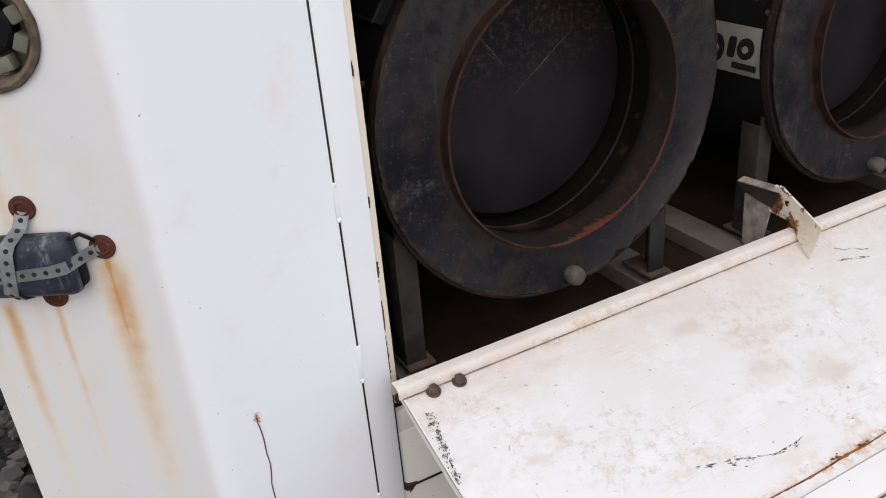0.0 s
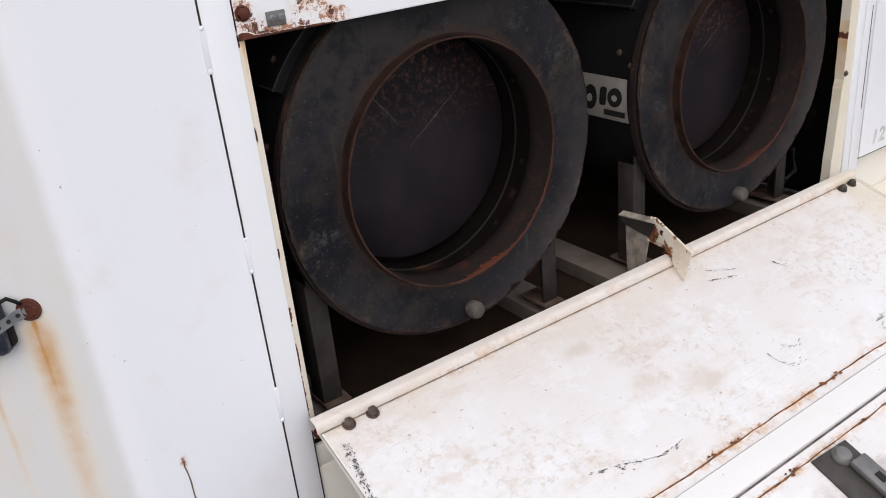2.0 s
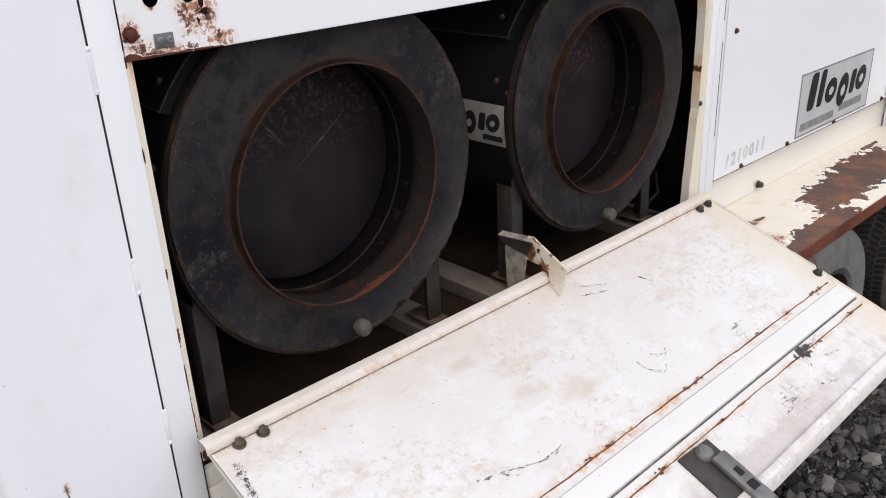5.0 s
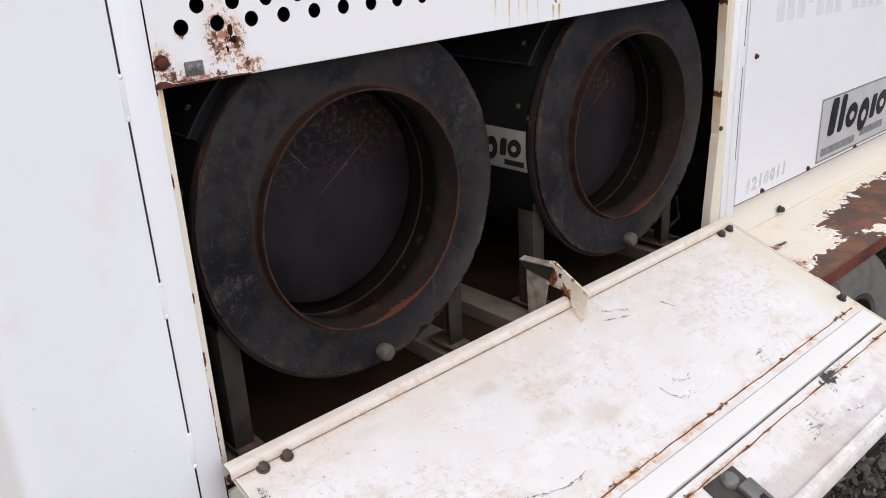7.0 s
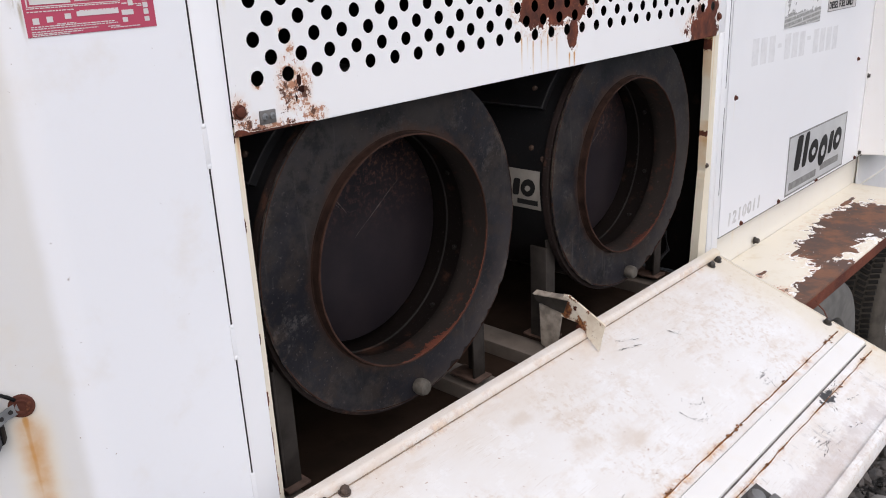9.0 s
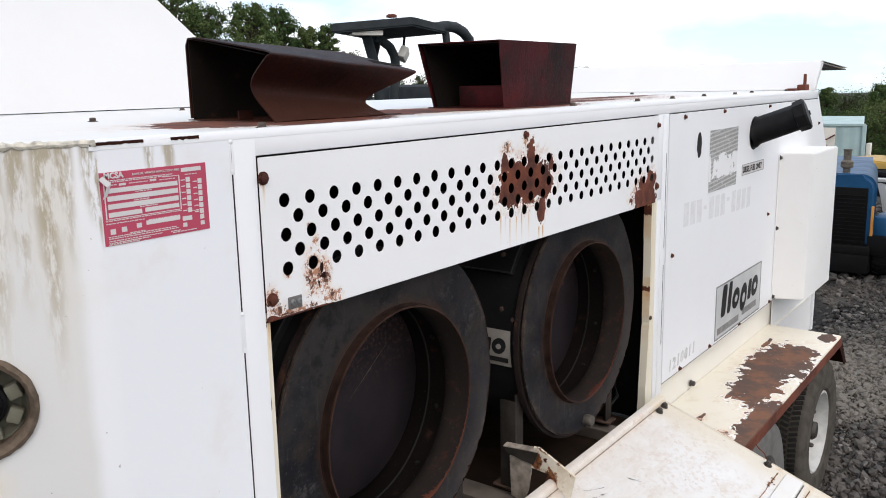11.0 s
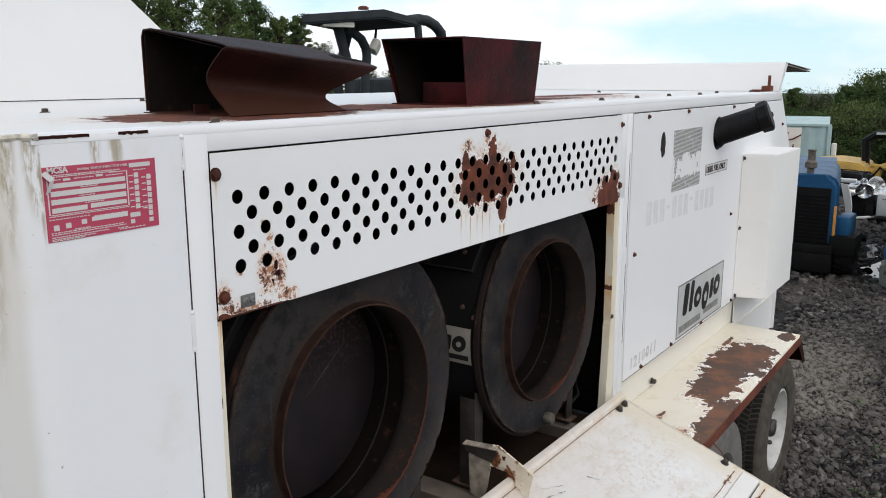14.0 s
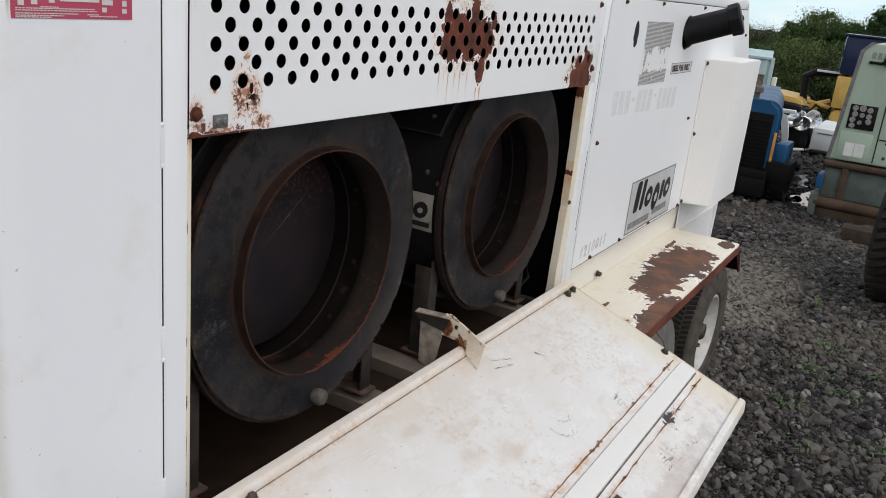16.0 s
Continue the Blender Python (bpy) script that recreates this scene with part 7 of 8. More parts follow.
box(bm, 8.285, 8.32, 1.43, 2.33, 0.12, 0.68, 0.01)
gr = part("grille", bm, GRILLE, bl, "black grille")
for i in range(13):
    bm = bmesh.new()
    box(bm, 8.278, 8.287, 1.445, 2.31, 0.15 + i * 0.037, 0.162 + i * 0.037)
    part("grille_bar", bm, GRILLE, gr)
bm = bmesh.new()
box(bm, 8.24, 8.33, 1.375, 2.40, 0.02, 0.12, 0.012)
box(bm, 8.22, 8.50, 1.375, 2.40, -0.15, 0.03, 0.01)
part("front_weight", bm, GRILLE, bl, "black front weights")
bm = bmesh.new()
box(bm, 8.27, 8.30, 1.366, 1.390, 0.22, 0.51, 0.006)
part("marker_lamp", bm, AMBER, bl, "amber marker lamp")
bm = bmesh.new()
box(bm, 8.36, 8.75, 1.25, 1.375, 0.18, 0.40, 0.02)
part("side_box", bm, BLUE, bl)
bm = bmesh.new()
lathe(bm, [(0.034, 0), (0.034, 0.05), (0.058, 0.06), (0.058, 0.11), (0.036, 0.13), (0.036, 0.22), (0.041, 0.222), (0.041, 0.235), (0, 0.235)], Matrix.Translation((8.42, 1.66, 0.805)), 20)
part("exhaust", bm, OLD_MUFFLER, bl, "grey exhaust with a muffler")
wheel_thing(bl, "front_wheel", (8.55, 1.29, GROUND + 0.21), 0.22, 0.18, (0, -1, 0))
wheel_thing(bl, "front_wheel", (8.55, 2.52, GROUND + 0.21), 0.22, 0.18, (0, 1, 0))
wheel_thing(bl, "rear_wheel", (9.75, 2.6, GROUND + 0.44), 0.45, 0.30, (0, 1, 0))
bm = bmesh.new()
box(bm, 8.28, 8.72, 1.18, 1.41, 0.03, 0.22, 0.01)
part("step_plate", bm, GRILLE, bl)
bm = bmesh.new()
solid(bm, [(9.40, 1.58, 0.10), (11.0, 1.86, 0.10), (11.0, 2.9, 0.10), (9.40, 2.9, 0.10)], (0, 0, 0.65))
part("rear_body", bm, BLUE, bl)
for x in (8.55, 9.6):
    bm = bmesh.new()
    tube(bm, [(x, 1.25, GROUND + 0.22), (x, 2.55, GROUND + 0.22)], 0.05, 8)
    part("axle", bm, BLACK, bl)

# teal container, far down the yard
cx0 = 24.0
ct = thing("shipping_container", (cx0, 5.4, land(cx0, 5.4)), "pale teal steel container with rust by its door", "container")
CG = land(cx0, 5.4)
CN, CS = Vector((23.55, 6.83, 0)), Vector((24.0, 4.27, 0))
bm = bmesh.new()
solid(bm, [(24.04, 4.30, CG - 0.3), (30.0, 5.35, CG - 0.3), (29.55, 7.9, CG - 0.3), (23.60, 6.82, CG - 0.3)], (0, 0, 0.45 - CG + 0.3))
part("body", bm, TEAL, ct)
n = 34
line = []
for i in range(n + 1):
    p = CS.lerp(CN, i / n)
    line.append((p.x + (0.0 if (i // 2) % 2 else 0.03), p.y))
bm = bmesh.new()
sheet(bm, line, -0.01, CG + 0.1, 0.46)
part("end_wall", bm, TEAL, ct)
bm = bmesh.new()
solid(bm, [(23.97, 4.25, 0.44), (23.52, 6.85, 0.44), (23.62, 6.85, 0.44), (24.07, 4.25, 0.44)], (0, 0, 0.06))
part("top_rail", bm, TEAL, ct)
bm = bmesh.new()
solid(bm, [(23.96, 4.23, CG), (23.95, 4.31, CG), (24.07, 4.31, CG), (24.07, 4.23, CG)], (0, 0, 0.46 - CG))
part("corner_post", bm, TEAL, ct)
bm = bmesh.new()
solid(bm, [(23.84, 4.95, CG + 0.1), (23.70, 5.80, CG + 0.1), (23.72, 5.80, CG + 0.1), (23.86, 4.95, CG + 0.1)], (0, 0, 0.40 - CG - 0.1))
part("door_leaf", bm, WHITE_SKIRT, ct, "cream door leaf streaked with rust")
for y, z, dy, dz in ((5.30, 0.05, 0.36, 0.16), (5.32, 0.10, 0.04, 0.18), (5.12, -0.12, 0.0, 0.06)):
    bm = bmesh.new()
    tube(bm, [(23.72, y, z), (23.74, y - dy * 0.5, z + dz * 0.3), (23.76, y - dy, z + dz)], 0.022, 6)
    part("rusted_lever", bm, RUST, ct, "rusted door lever")
bm = bmesh.new()
box(bm, cx0 + 0.2, cx0 + 0.35, 4.12, 4.24, -0.9, -0.02, 0.02)
part("cream_box", bm, WHITE_SKIRT, ct)


# yellow excavators
def digger(x, y, turn, label, cabin, k=0.767):
    g = land(x, y)
    d = thing("excavator", (x, y, g), label, "excavator", "excavators in the yard")
    m = Matrix.Translation((x, y, g)) @ pose(0, 0, 0, 0, 0, turn) @ Matrix.Scale(k, 4)

    def put(name, mat, *boxes, lab="", bev=0.03):
        b = bmesh.new()
        for bx in boxes:
            box(b, *bx, bev)
        bmesh.ops.transform(b, matrix=m, verts=b.verts)
        return part(name, b, mat, d, lab)

    for s in (-1, 1):
        b = bmesh.new()
        pr = [(-1.2, 0.2), (-1.0, 0.02), (1.0, 0.02), (1.2, 0.2), (1.2, 0.36), (1.0, 0.5), (-1.0, 0.5), (-1.2, 0.36)]
        solid(b, [(px, s * 0.75 - 0.18, pz) for px, pz in pr], (0, 0.36, 0))
        bmesh.ops.transform(b, matrix=m, verts=b.verts)
        part("track", b, BLACK, d, "black crawler track")
    put("undercarriage", BLACK, (-0.8, 0.8, -0.6, 0.6, 0.25, 0.6))
    b = bmesh.new()
    pr = [(-1.3, 0.45), (1.0, 0.45), (1.1, 0.6), (1.05, 0.82), (0.1, 0.98), (-0.5, 1.05), (-1.25, 0.98), (-1.38, 0.7)]
    solid(b, [(px, -0.85, pz) for px, pz in pr], (0, 1.7, 0))
    bmesh.ops.bevel(b, geom=list(b.edges), offset=0.04, segments=2, affect="EDGES")
    bmesh.ops.transform(b, matrix=m, verts=b.verts)
    part("engine_house", b, YELLOW, d)
    for i in range(5):
        put("vent_slat", BLACK, (-1.1, -0.4, 0.846, 0.856, 0.56 + 0.06 * i, 0.585 + 0.06 * i), bev=0.0)
    if cabin:
        put("cab_base", YELLOW, (0.1, 1.1, 0.0, 0.9, 0.9, 1.76))
        cabn = put("cab", NAVY, (0.08, 1.12, -0.02, 0.92, 1.80, 2.85), lab="dark tinted cab", bev=0.12)
        b = bmesh.new()
        box(b, 0.04, 1.15, -0.05, 0.95, 2.82, 2.88, 0.02)
        bmesh.ops.transform(b, matrix=m, verts=b.verts)
        part("cab_roof", b, NAVY, cabn)
        b = bmesh.new()
        box(b, 0.06, 1.7, 0.4, 0.44, 1.78, 1.84, 0.01)
        bmesh.ops.transform(b, matrix=m, verts=b.verts)
        part("grab_rail", b, WHITE_M, d)
        arms = (("boom", BLACK, [(0.9, 0.2, 1.78), (1.72, 0.2, 1.76), (1.97, 0.2, 1.60), (1.92, 0.2, 0.8)], [0.10, 0.12, 0.13, 0.10]), ("arm", YELLOW, [(1.55, 0.5, 0.95), (1.62, 0.5, 0.3)], [0.12, 0.10]), ("arm", YELLOW, [(1.2, 0.3, 1.0), (1.85, 0.5, 0.75), (1.7, 0.5, 0.2)], [0.09, 0.12, 0.09]),
                ("ram", YELLOW, [(0.9, 0.5, 0.8), (1.75, 0.5, 0.95)], 0.06), ("hose", BLACK, [(1.0, 0.62, 1.1), (1.2, 0.65, 0.7), (1.5, 0.65, 0.9), (1.7, 0.6, 0.6)], 0.03))
        b = bmesh.new()
        pr = [(1.55, 0.35), (1.95, 0.45), (2.1, 0.1), (1.8, 0.0), (1.4, 0.1)]
        solid(b, [(px, 0.1, pz) for px, pz in pr], (0, 0.8, 0))
        bmesh.ops.transform(b, matrix=m, verts=b.verts)
        part("bucket", b, YELLOW, d)
    else:
        arms = (("blade_arm", YELLOW, [(1.0, -0.3, 0.4), (1.6, -0.3, 0.3)], 0.08),)
    for name, mat, line, r in arms:
        b = bmesh.new()
        tube(b, line, r, 8, True)
        bmesh.ops.transform(b, matrix=m, verts=b.verts)
        part(name, b, mat, d)
    return d


digger(19.4, 3.66, 90, "old yellow excavator with a low engine house", False, 0.80)
digger(19.6, 1.22, 90, "yellow excavator with a dark tinted cab", True)

# big wheel of a loader parked by the excavators
lw = thing("loader_wheel", (14.8, 2.11, land(14.8, 2.11)), "big black lugged tyre standing by the excavators", "wheel")
wheel_thing(lw, "tyre", (14.8, 2.11, land(14.8, 2.11) + 0.245), 0.25, 0.28, (0.3, 1, 0))

# light tower with folded reflectors
lt = thing("light_tower", (12.4, 1.45, GROUND), "white towable light tower with bright folded reflectors", "light tower")
bm = bmesh.new()
box(bm, 12.2, 13.4, 1.20, 1.51, -0.13, 0.18, 0.02)
part("generator_box", bm, WHITE_M, lt)
bm = bmesh.new()
for i in range(9):
    box(bm, 12.194, 12.2, 1.25 + 0.022 * i, 1.263 + 0.022 * i, 0.10, 0.118)
part("lettering_bar", bm, INK, lt, "", 0)
bm = bmesh.new()
box(bm, 12.1, 13.4, 1.22, 1.49, -0.17, -0.13, 0.01)
part("frame", bm, BLACK, lt)
for y in (1.12, 1.60):
    wheel_thing(lt, "wheel", (12.35, y, GROUND + 0.13), 0.14, 0.11, (0, 1, 0))
for p, r, ax in (((12.2, 1.78, 0.25), 0.17, (-0.5, 0.5, 0.7)), ((12.35, 1.55, 0.27), 0.13, (-0.8, -0.6, 0.2)), ((12.1, 1.66, 0.22), 0.12, (-0.8, -0.1, -0.4)), ((11.9, 1.86, -0.14), 0.06, (-1, 0, 0.2))):
    bm = bmesh.new()
    m = Matrix.Translation(p) @ Vector(ax).to_track_quat("Z", "Y").to_matrix().to_4x4()
    lathe(bm, [(r, 0.0), (r * 0.97, 0.01), (r * 0.9, 0.004), (r * 0.5, -r * 0.5), (r * 0.3, -r * 0.75), (0, -r * 0.8), (0, -r * 0.86), (r * 0.33, -r * 0.8), (r * 0.55, -r * 0.55)], m, 28, True)
    part("reflector", bm, CHROME, lt, "bright reflector bowl")
bm = bmesh.new()
tube(bm, [(12.3, 1.62, -0.2), (12.3, 1.64, 0.25), (12.3, 1.9, 0.24)], 0.025, 8)
tube(bm, [(12.3, 1.5, -0.15), (11.95, 1.9, -0.17)], 0.02, 8)
part("mast", bm, WHITE_M, lt)
bm = bmesh.new()
box(bm, 12.25, 12.7, 1.56, 1.92, -0.2, 0.16, 0.05)
part("covered_reel", bm, RUBBER, lt, "black wrapped cable reel")

bm = bmesh.new()
solid(bm, [(11.5, 1.870, 0.37), (11.5, 1.787, 0.36), (11.5, 1.735, 0.20), (11.5, 1.712, 0.066), (11.5, 1.715, -0.072), (11.5, 1.772, -0.064), (11.5, 1.800, 0.10)], (0.05, 0, 0))
part("side_shield", bm, WHITE_M, lt, "white sheet-metal shield")
bm = bmesh.new()
box(bm, 11.5, 11.6, 1.69, 2.3, 0.385, 0.432, 0.008)
part("cross_rail", bm, WHITE_M, lt, "white cross rail")
bm = bmesh.new()
box(bm, 11.52, 11.58, 1.90, 1.96, GROUND, 0.39, 0.008)
part("stand", bm, WHITE_M, lt)
bm = bmesh.new()
lathe(bm, [(0.07, -0.05), (0.14, -0.055), (0.17, -0.02), (0.17, 0.02), (0.14, 0.055), (0.07, 0.05)], Matrix.Translation((11.9, 1.84, 0.44)) @ pose(0, 0, 0, 4, 8, 0), 26, True)
part("spare_tyre", bm, RUBBER, lt, "black spare tyre lying flat")

# green compressor on a rusty skid
gc = thing("air_compressor", (8.9, 0.0, GROUND), "faded green enclosed compressor on a rusty skid, with a gauge panel", "compressor")
bm = bmesh.new()
solid(bm, [(8.42, 0.88, 0.34), (8.42, 0.80, 1.38), (8.42, 0.73, 1.45), (8.42, -1.7, 1.45), (8.42, -1.7, 0.34)], (1.8, 0, 0))
bmesh.ops.bevel(bm, geom=list(bm.edges), offset=0.012, segments=2, affect="EDGES")
part("enclosure", bm, GREEN, gc)
bm = bmesh.new()
ribbon(bm, [(8.412, 0.895, 0.34), (8.412, 0.815, 1.38), (8.412, 0.74, 1.462)], (0.02, 0, 0), (0, -0.035, 0.004))
part("corner_trim", bm, DULL_STEEL, gc)
bm = bmesh.new()
box(bm, 8.408, 8.42, 0.545, 0.785, 0.655, 0.885, 0.004)
gp = part("gauge_panel", bm, BLACK, gc, "black panel of round gauges")
DIAL = plain("dusty_gauge_dial", (0.30, 0.29, 0.27), 0.4, 0, 0.5, 60)
for y, z, r in ((0.66, 0.88, 0.026), (0.595, 0.885, 0.03), (0.53, 0.875, 0.026), (0.655, 0.825, 0.026), (0.59, 0.82, 0.022), (0.53, 0.815, 0.026), (0.665, 0.77, 0.026), (0.525, 0.765, 0.026), (0.66, 0.715, 0.026), (0.60, 0.75, 0.02)):
    bm = bmesh.new()
    lathe(bm, [(r, 0), (r, 0.008), (r * 0.85, 0.010), (r * 0.82, 0.007), (0, 0.007)], Matrix.Translation((8.408, y + 0.078, z - 0.03)) @ pose(0, 0, 0, 0, -90, 0), 20)
    part("gauge", bm, DIAL, gp, "pale gauge dial")
bm = bmesh.new()
box(bm, 8.412, 8.42, 0.53, 0.82, 0.37, 0.62, 0.004)
part("lower_door", bm, GREEN, gc)
bm = bmesh.new()
box(bm, 8.408, 8.412, 0.58, 0.665, 0.39, 0.52)
box(bm, 8.408, 8.412, 0.672, 0.755, 0.39, 0.52)
part("notice", bm, PAPER, gc, "white paper notices", 0)
bm = bmesh.new()
for y0, z0, z1 in ((0.48, 0.36, 1.38), (-0.45, 0.36, 1.38), (-1.1, 0.36, 1.38)):
    box(bm, 8.416, 8.419, y0, y0 + 0.012, z0, z1)
box(bm, 8.416, 8.419, -1.6, 0.475, 0.58, 0.592)
part("door_gap", bm, SEAM_DARK, gc, "", 0)
for y in (0.46, 0.1):
    for z in (0.42, 0.56):
        part("bolt", bolt_bm((8.418, y - 0.06, z), (-1, 0, 0), 0.012, 0.01), GREASY, gc)
bm = bmesh.new()
tube(bm, [(8.40, 0.385, 0.82), (8.39, 0.375, 0.92), (8.40, 0.355, 0.95)], 0.016, 8)
part("latch_handle", bm, BLACK, gc)
bm = bmesh.new()
box(bm, 8.40, 8.44, 0.50, 0.72, 1.27, 1.295, 0.004)
lathe(bm, [(0, 0.05), (0.035, 0.045), (0.045, 0.0), (0.04, -0.03), (0, -0.03)], Matrix.Translation((8.40, 0.56, 1.305)) @ pose(0, 0, 0, 0, -90, 0), 14)
part("work_lamp", bm, BLACK, gc, "black work lamp")
bm = bmesh.new()
for i in range(4):
    box(bm, 8.416, 8.419, 0.675 - 0.05 * i, 0.71 - 0.05 * i, 1.32, 1.375)
part("number_bar", bm, GREY_INK, gc, "", 0)
bm = bmesh.new()
box(bm, 8.26, 10.0, -1.75, 0.86, -0.02, 0.30, 0.015)
part("skid_tank", bm, OLD_SKID, gc, "rust-streaked green skid tank")
bm = bmesh.new()
tube(bm, [(8.24, 0.88, 0.315), (8.24, -1.8, 0.315)], 0.035, 10)
part("top_rail", bm, DARK_RUST_SKID, gc, "rusty top rail")
bm = bmesh.new()
tube(bm, [(8.20, 0.89, -0.06), (8.20, -1.8, -0.08)], 0.055, 12)
part("lower_rail", bm, DARK_RUST_SKID, gc, "rusty lower rail")
for y in (0.68, 0.10, -0.5, -1.1):
    bm = bmesh.new()
    box(bm, 8.215, 8.265, y - 0.03, y + 0.03, -0.03, 0.30, 0.008)
    part("skid_rib", bm, DARK_RUST_SKID, gc)
bm = bmesh.new()
box(bm, 8.18, 10.0, -1.75, 0.87, GROUND, -0.04, 0.012)
part("skid_runner", bm, DARK_RUST_SKID, gc)
bm = bmesh.new()
solid(bm, [(8.15, 0.86, GROUND + 0.01), (8.15, 0.92, GROUND + 0.04), (8.15, 0.93, 0.0), (8.15, 0.86, 0.02)], (0.5, 0, 0))
part("skid_nose", bm, OLD_SKID, gc)
bm = bmesh.new()
box(bm, 8.2, 8.5, 0.85, 0.91, 0.06, 0.20, 0.01)
part("blue_tank", bm, BLUE, gc)
bm = bmesh.new()
box(bm, 7.42, 7.62, -0.75, 0.52, GROUND, GROUND + 0.13, 0.012)
solo("timber_baulk", bm, TIMBER, "weathered timber baulk lying on the gravel", "timber")

# big tyre of the next machine
bt = thing("machine_wheel", (5.98, 0.0, GROUND), "big worn black machine tyre with a green and red hub guard", "wheel")
wheel_thing(bt, "tyre", (5.98, -0.02, GROUND + 0.51), 0.52, 0.40, (0.12, 1.0, 0.0), DUSTY_RUBBER_DARK, RUST)
bm = bmesh.new()
solid(bm, [(5.42, 0.0, 0.42), (5.42, -0.30, 0.40), (5.42, -0.30, 1.05), (5.42, 0.0, 1.0)], (0.9, 0, 0))
part("hub_guard", bm, GREEN, bt)

# canopy machine beyond the trailer
cz = 2.72
ca = thing("road_roller", (9.6, 8.4, land(9.6, 8.4)), "dark machine with a flat black rollover canopy", "roller")
A, B, C = Vector((8.02, 8.18, cz - 0.13)), Vector((9.20, 7.66, cz - 0.01)), Vector((10.48, 7.98, cz - 0.06))
Dd = A + (C - B) * 0.98
bm = bmesh.new()
solid(bm, [A, B, C, Dd], (0, 0, -0.13))
bmesh.ops.bevel(bm, geom=list(bm.edges), offset=0.02, segments=2, affect="EDGES")
CANOPY = plain("weathered_black_canopy", (0.035, 0.042, 0.046), 0.6, 0, 0.3, 5)
cn = part("canopy", bm, CANOPY, ca, "flat black canopy")
bm = bmesh.new()
lathe(bm, [(0.08, 0), (0.08, 0.03), (0.05, 0.05), (0, 0.05)], Matrix.Translation((9.42, 8.25, 2.74)), 14)
part("beacon", bm, RUST, cn, "dull orange beacon")
bm = bmesh.new()
box(bm, -0.24, 0.24, -0.08, 0.08, -0.2, -0.13, 0.01)
bmesh.ops.transform(bm, matrix=Matrix.Translation(A.lerp(B, 0.45) + Vector((0.1, 0.15, 0))) @ pose(0, 0, 0, 0, 0, -24), verts=bm.verts)
part("roof_lamp", bm, WHITE_SKIRT, cn)
for line, r in (([(8.90, 8.30, 2.46), (8.99, 8.30, 2.22), (9.09, 8.30, 1.98), (9.16, 8.32, 1.5), (9.18, 8.35, 0.95)], 0.075),
                ([(9.05, 8.30, 2.45), (9.24, 8.30, 2.40), (9.42, 8.30, 2.31), (9.52, 8.30, 2.18), (9.54, 8.30, 2.05), (9.51, 8.30, 1.9), (9.45, 8.32, 0.95)], 0.07),
                ([(10.00, 8.10, 2.58), (10.45, 8.00, 2.645), (10.70, 8.00, 2.635), (10.92, 8.00, 2.57), (11.08, 8.00, 2.46), (11.13, 8.02, 2.30), (11.10, 8.15, 0.95)], 0.085),
                ([(10.46, 8.02, 2.60), (10.52, 8.02, 2.2), (10.50, 8.1, 0.95)], 0.06),
                ([Dd + Vector((-0.2, -0.25, -0.1)), Vector((10.0, 9.3, 1.8)), Vector((10.0, 9.3, 0.95))], 0.075)):
    bm = bmesh.new()
    tube(bm, line, r, 10)
    part("canopy_post", bm, CANOPY, ca, "black canopy post")
bm = bmesh.new()
m = Matrix.Translation((9.68, 8.25, 2.21)) @ pose(0, 0, 0, 25, 20, 35)
box(bm, -0.13, 0.13, -0.06, 0.06, -0.09, 0.09, 0.02)
bmesh.ops.transform(bm, matrix=m, verts=bm.verts)
part("work_lamp", bm, WHITE_SKIRT, ca, "hanging work lamp")
bm = bmesh.new()
tube(bm, [(9.66, 8.20, 2.50), (9.68, 8.25, 2.30)], 0.02, 6)
part("lamp_stem", bm, BLACK, ca)
bm = bmesh.new()
box(bm, 8.7, 11.2, 7.9, 9.5, 0.45, 1.0, 0.08)
box(bm, 10.2, 11.6, 8.0, 9.3, 0.9, 1.75, 0.12)
part("body", bm, CANOPY, ca)
for x in (8.9, 11.0):
    wheel_thing(ca, "wheel", (x, 8.7, land(x, 8.7) + 0.55), 0.56, 1.3, (0, 1, 0))


# ---- trees ----
def leaf_mat():
    k = Tree("tree_leaves")
    n = k.noise(0.35, 3)
    c = k.mix(k.island(), (0.030, 0.056, 0.021), (0.068, 0.108, 0.036))
    # pale and dark tones, also per tree, stand for sunlit clumps and shadow
    c = k.mix(k.math("MULTIPLY", k.step(n, 0.45, 0.7), 0.4), c, (0.125, 0.155, 0.055))
    c = k.mix(k.math("MULTIPLY", k.step(k.noise(0.9, 4), 0.50, 0.66), 0.45), c, (0.020, 0.040, 0.016))
    kind = k.random()
    c = k.mix(k.math("MULTIPLY", k.step(kind, 0.45, 0.0), 0.5), c, (0.020, 0.042, 0.020))
    c = k.mix(k.math("MULTIPLY", k.step(kind, 0.6, 1.0), 0.45), c, (0.120, 0.145, 0.052))
    m = k.finish(c, 0.8, 0.0, None, spec=0.06)
    k.b.inputs["Transmission Weight"].default_value = 0.0
    return m


LEAF = leaf_mat()
BARK = plain("tree_bark", (0.075, 0.06, 0.048), 0.9, 0, 0.4, 3)


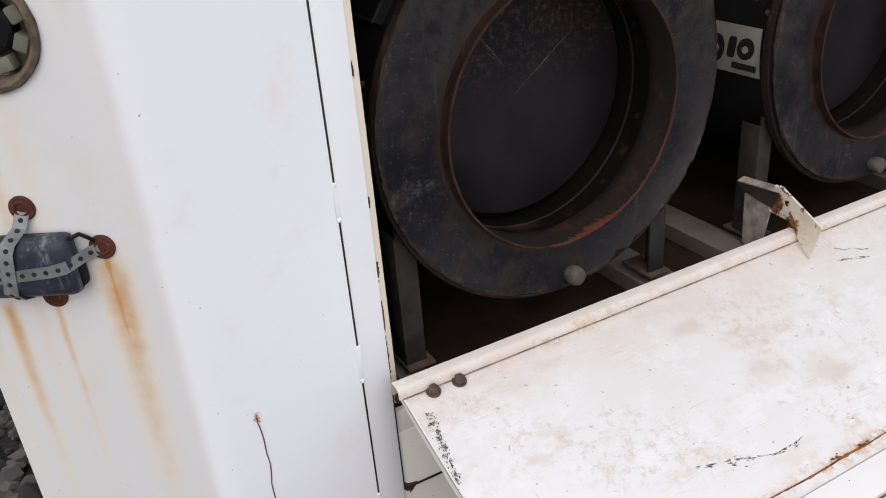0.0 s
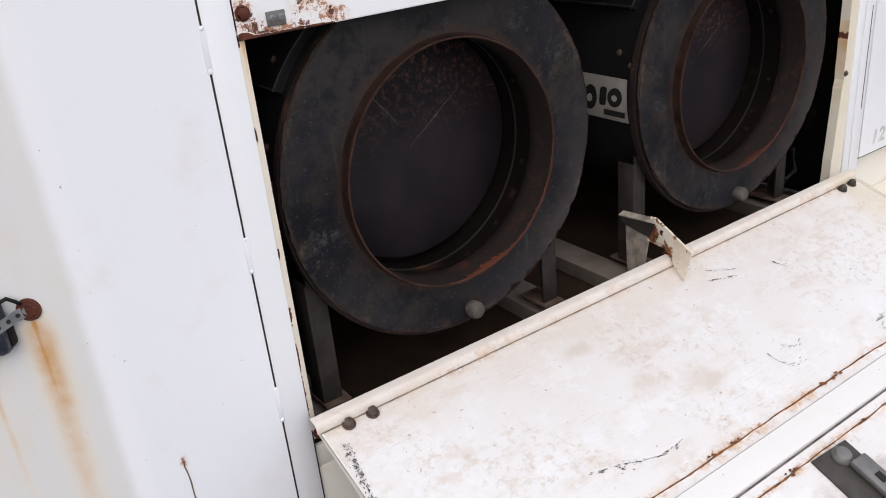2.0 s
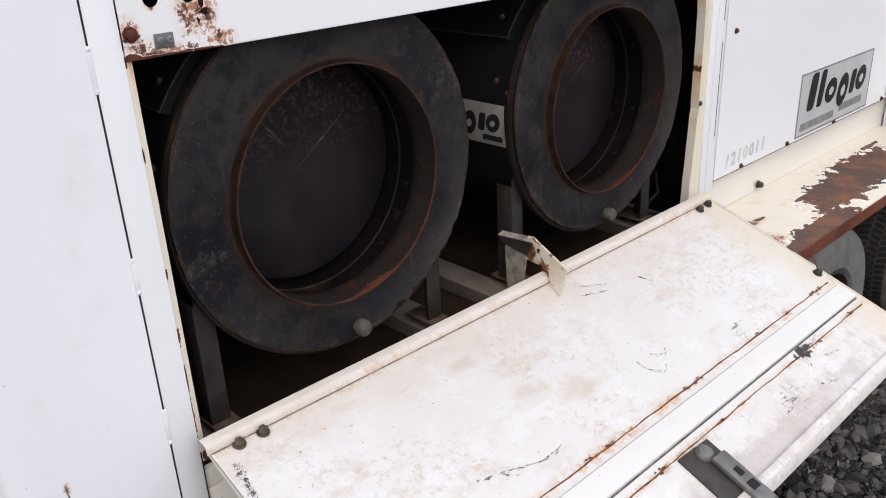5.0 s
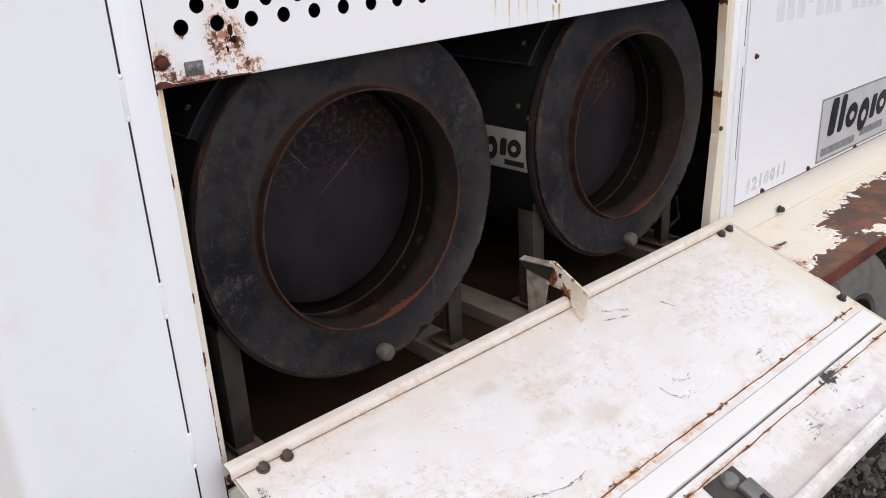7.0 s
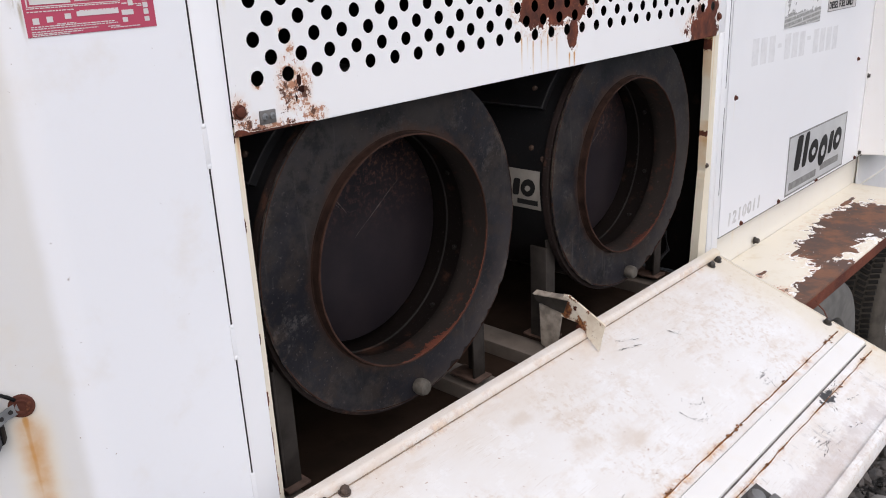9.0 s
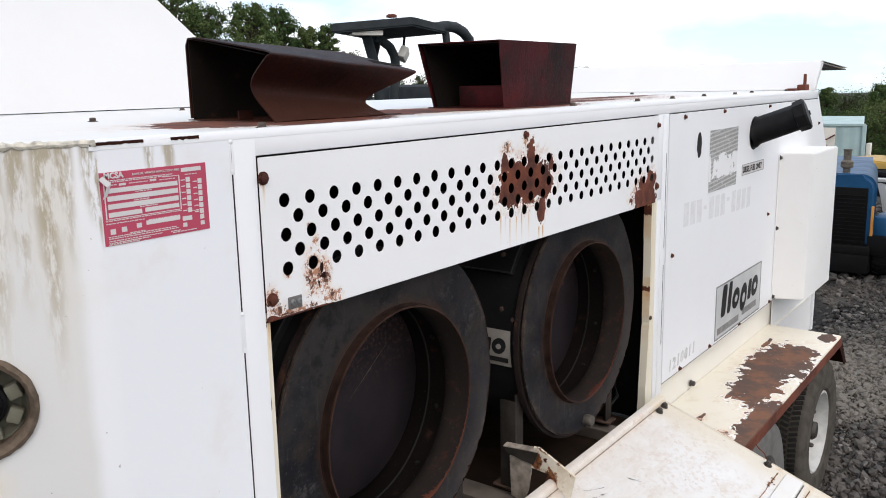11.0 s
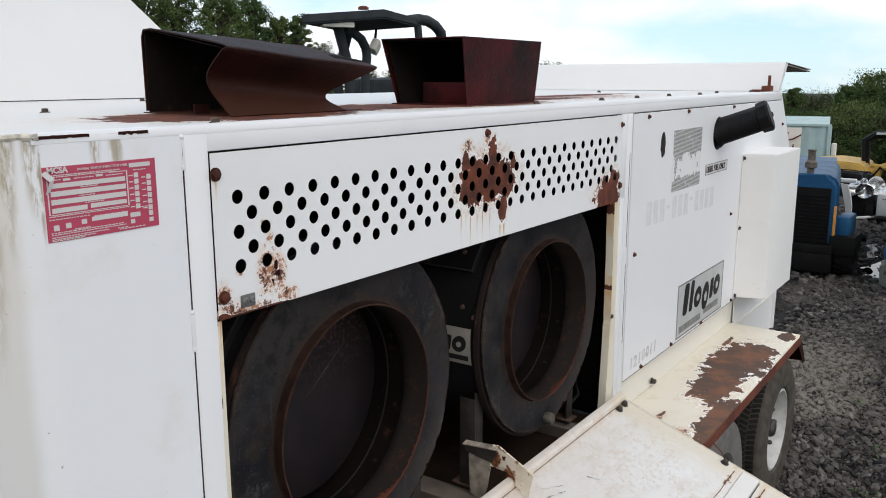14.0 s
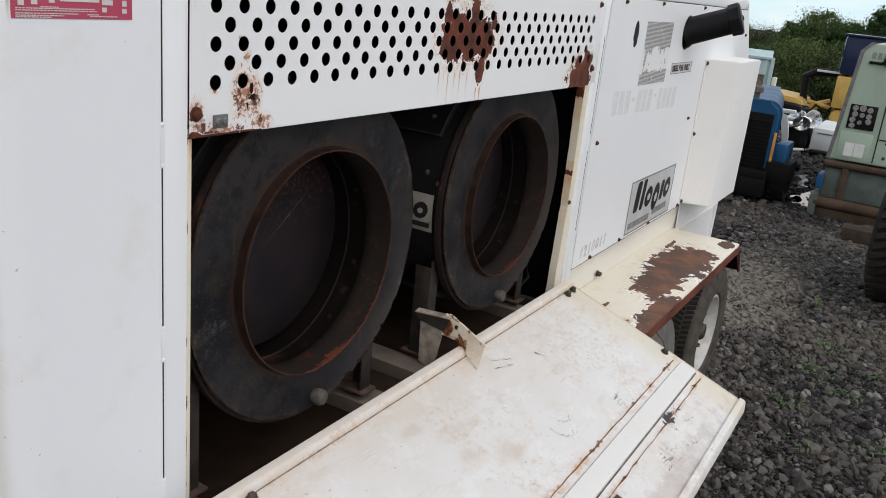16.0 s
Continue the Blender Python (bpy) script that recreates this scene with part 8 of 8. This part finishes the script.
def tree(x, y, top, width, leaves, seed, gaps=0.0, clump=1.0):
    """A broad-leaved tree: trunk, limbs, and a crown of leaf clumps with gaps."""
    rr = np.random.RandomState(seed)
    g = land(x, y)
    h = top - g
    t = thing("tree", (x, y, g - 0.05), "broad-leaved green tree with an uneven crown" if gaps < 0.3 else "thin young green tree with a sparse crown", "tree", "trees round the yard")
    b = bmesh.new()
    base = Vector((x, y, g - 0.1))
    lean = Vector((rr.uniform(-0.3, 0.3), rr.uniform(-0.3, 0.3), 0))
    tube(b, [base, base + lean * 0.3 + Vector((0, 0, h * 0.3)), base + lean + Vector((0, 0, h * 0.62)), base + lean * 1.4 + Vector((0, 0, h * 0.93))], [0.03 * h, 0.022 * h, 0.013 * h, 0.004 * h], 7)
    cl = []
    n = int((110 + 110 * (1 - gaps)) / clump ** 2)
    for i in range(n):
        f = 0.28 + 0.72 * (i + rr.uniform()) / n
        a = i * 2.4 + rr.uniform(-0.6, 0.6)
        prof = math.sin(math.pi * min(1.0, (f - 0.1) / 0.98)) ** 0.7
        rad = width * 0.5 * prof * rr.uniform(0.45, 1.0)
        c = base + lean * f + Vector((rad * math.cos(a), rad * math.sin(a), h * f * 0.97))
        cl.append((c, width * clump * (0.04 + 0.11 * rr.uniform() ** 1.6)))
        s = base + lean * f * 0.7 + Vector((0, 0, h * max(0.2, f - 0.2)))
        tube(b, [s, s.lerp(c, 0.5) + Vector((0, 0, 0.06 * h)), c], [0.008 * h, 0.005 * h, 0.0015 * h], 5)
    part("trunk", b, BARK, t, "forked brown trunk")
    per = leaves // n
    V, F = [], []
    for c, r in cl:
        p = np.clip(rr.normal(size=(per, 3)), -1.9, 1.9) * r * 0.62 * rr.uniform((0.8, 0.8, 0.5), (1.5, 1.5, 0.9))
        nn = p / r + rr.normal(size=(per, 3)) * 0.55 + np.array((0, 0, 0.35))
        u = np.cross(nn, rr.normal(size=(per, 3)))
        u /= np.linalg.norm(u, axis=1)[:, None]
        w = np.cross(u, nn)
        w /= np.linalg.norm(w, axis=1)[:, None]
        s = rr.uniform(0.030, 0.070, (per, 1)) * (h / 8) ** 0.5
        cc = p + np.array(c)
        q = np.stack([cc - u * s, cc + w * s * 0.55, cc + u * s, cc - w * s * 0.55], 1)
        V.append(q.reshape(-1, 3))
    V = np.concatenate(V) - np.array(BASE[t.name])
    F = np.arange(len(V)).reshape(-1, 4)
    me = bpy.data.meshes.new("crown")
    me.from_pydata(V.tolist(), [], F.tolist())
    me.materials.append(LEAF)
    o = new("crown", me)
    o.parent = t
    return t


def at(az, dist):
    return -0.5 + dist * math.cos(radians(az)), -0.06 + dist * math.sin(radians(az))


for i, (az, dist, el, width, gaps) in enumerate((
        (60, 44, 7.0, 7.5, 0.3), (57, 40, 6.6, 5.0, 0.4), (54.2, 42, 6.3, 4.4, 0.5), (51.8, 44, 5.6, 3.4, 0.6), (48.6, 39, 5.8, 3.2, 0.6), (47.2, 42, 5.5, 2.4, 0.6), (45.6, 43, 4.3, 2.2, 0.5),
        (44.5, 40, 4.4, 1.4, 0.9), (42.6, 44, 2.7, 2.2, 0.4), (39.5, 46, 0.8, 2.0, 0.4), (38.2, 46, 1.0, 2.0, 0.6), (34, 48, 0.9, 4, 0.3), (30, 50, 1.0, 5, 0.3), (27.6, 50, 1.3, 4, 0.2), (24, 50, 0.9, 5, 0.2),
        (19, 50, 0.5, 6, 0.2), (15.5, 48, 0.0, 5, 0.2), (13.2, 46, -0.9, 3.4, 0.3), (11.9, 44, -0.4, 1.6, 0.9), (10.7, 45, -2.0, 3.4, 0.1), (9.3, 42, -0.2, 3.0, 0.1), (7.95, 43, 0.5, 4.2, 0.0), (6.8, 41, -0.1, 3.0, 0.05),
        (5.7, 44, 0.1, 2.6, 0.6), (4.6, 40, 0.9, 2.6, 0.8), (3.4, 42, 1.2, 3.4, 0.7), (2.0, 42, 1.7, 5.0, 0.4), (-0.5, 42, 2.2, 6, 0.1), (-4, 44, 2.6, 7, 0.1))):
    x, y = at(az, dist)
    tree(x, y, 1.74 + dist * math.tan(radians(el)), width * (0.62 if az < 14 else 1.0), 26000 if az > 43 or az < 14 else 5000, 30 + i, gaps, 1.5 if az < 14 else 1.0)
# a far belt of trees that closes the gaps
for i, (az, el, width) in enumerate(((15.8, -0.6, 6), (14.2, -1.0, 6), (12.6, -1.2, 6), (11.2, -1.25, 6), (9.8, -1.2, 6), (8.2, -0.9, 6), (6.6, -0.9, 6), (5.0, -0.3, 6), (3.2, 0.2, 6), (1.2, 0.6, 7), (20, -0.4, 9), (25, 0, 9), (31, 0, 9), (37, 0.0, 9), (42, 0.2, 8), (46.5, 1.2, 8), (51, 2.0, 8), (56, 3.0, 8))):
    x, y = at(az, 62)
    tree(x, y, 1.74 + 62 * math.tan(radians(el + 0.45)), width, 9000 if az < 16 else 5000, 130 + i, 0.0)
# low growth under the trees, in front of them
for i, (az, dist, el, width) in enumerate(((14.5, 33, -1.2, 4), (12.4, 34, -2.1, 3.6), (10.4, 33, -2.1, 4), (8.6, 34, -1.3, 4), (6.8, 33, -1.5, 4), (5.2, 34, -1.0, 3.6), (3.4, 33, -1.0, 4), (1.0, 33, -0.6, 5), (-3, 33, -0.4, 6), (18, 34, -1, 5), (23, 35, -0.6, 6), (29, 36, -0.4, 6), (36, 36, -0.2, 7), (44, 36, 0.2, 6), (52, 36, 0.8, 7))):
    x, y = at(az, dist)
    tree(x, y, 1.74 + dist * math.tan(radians(el)), width, 14000 if az < 16 else 4000, 90 + i, 0.0)
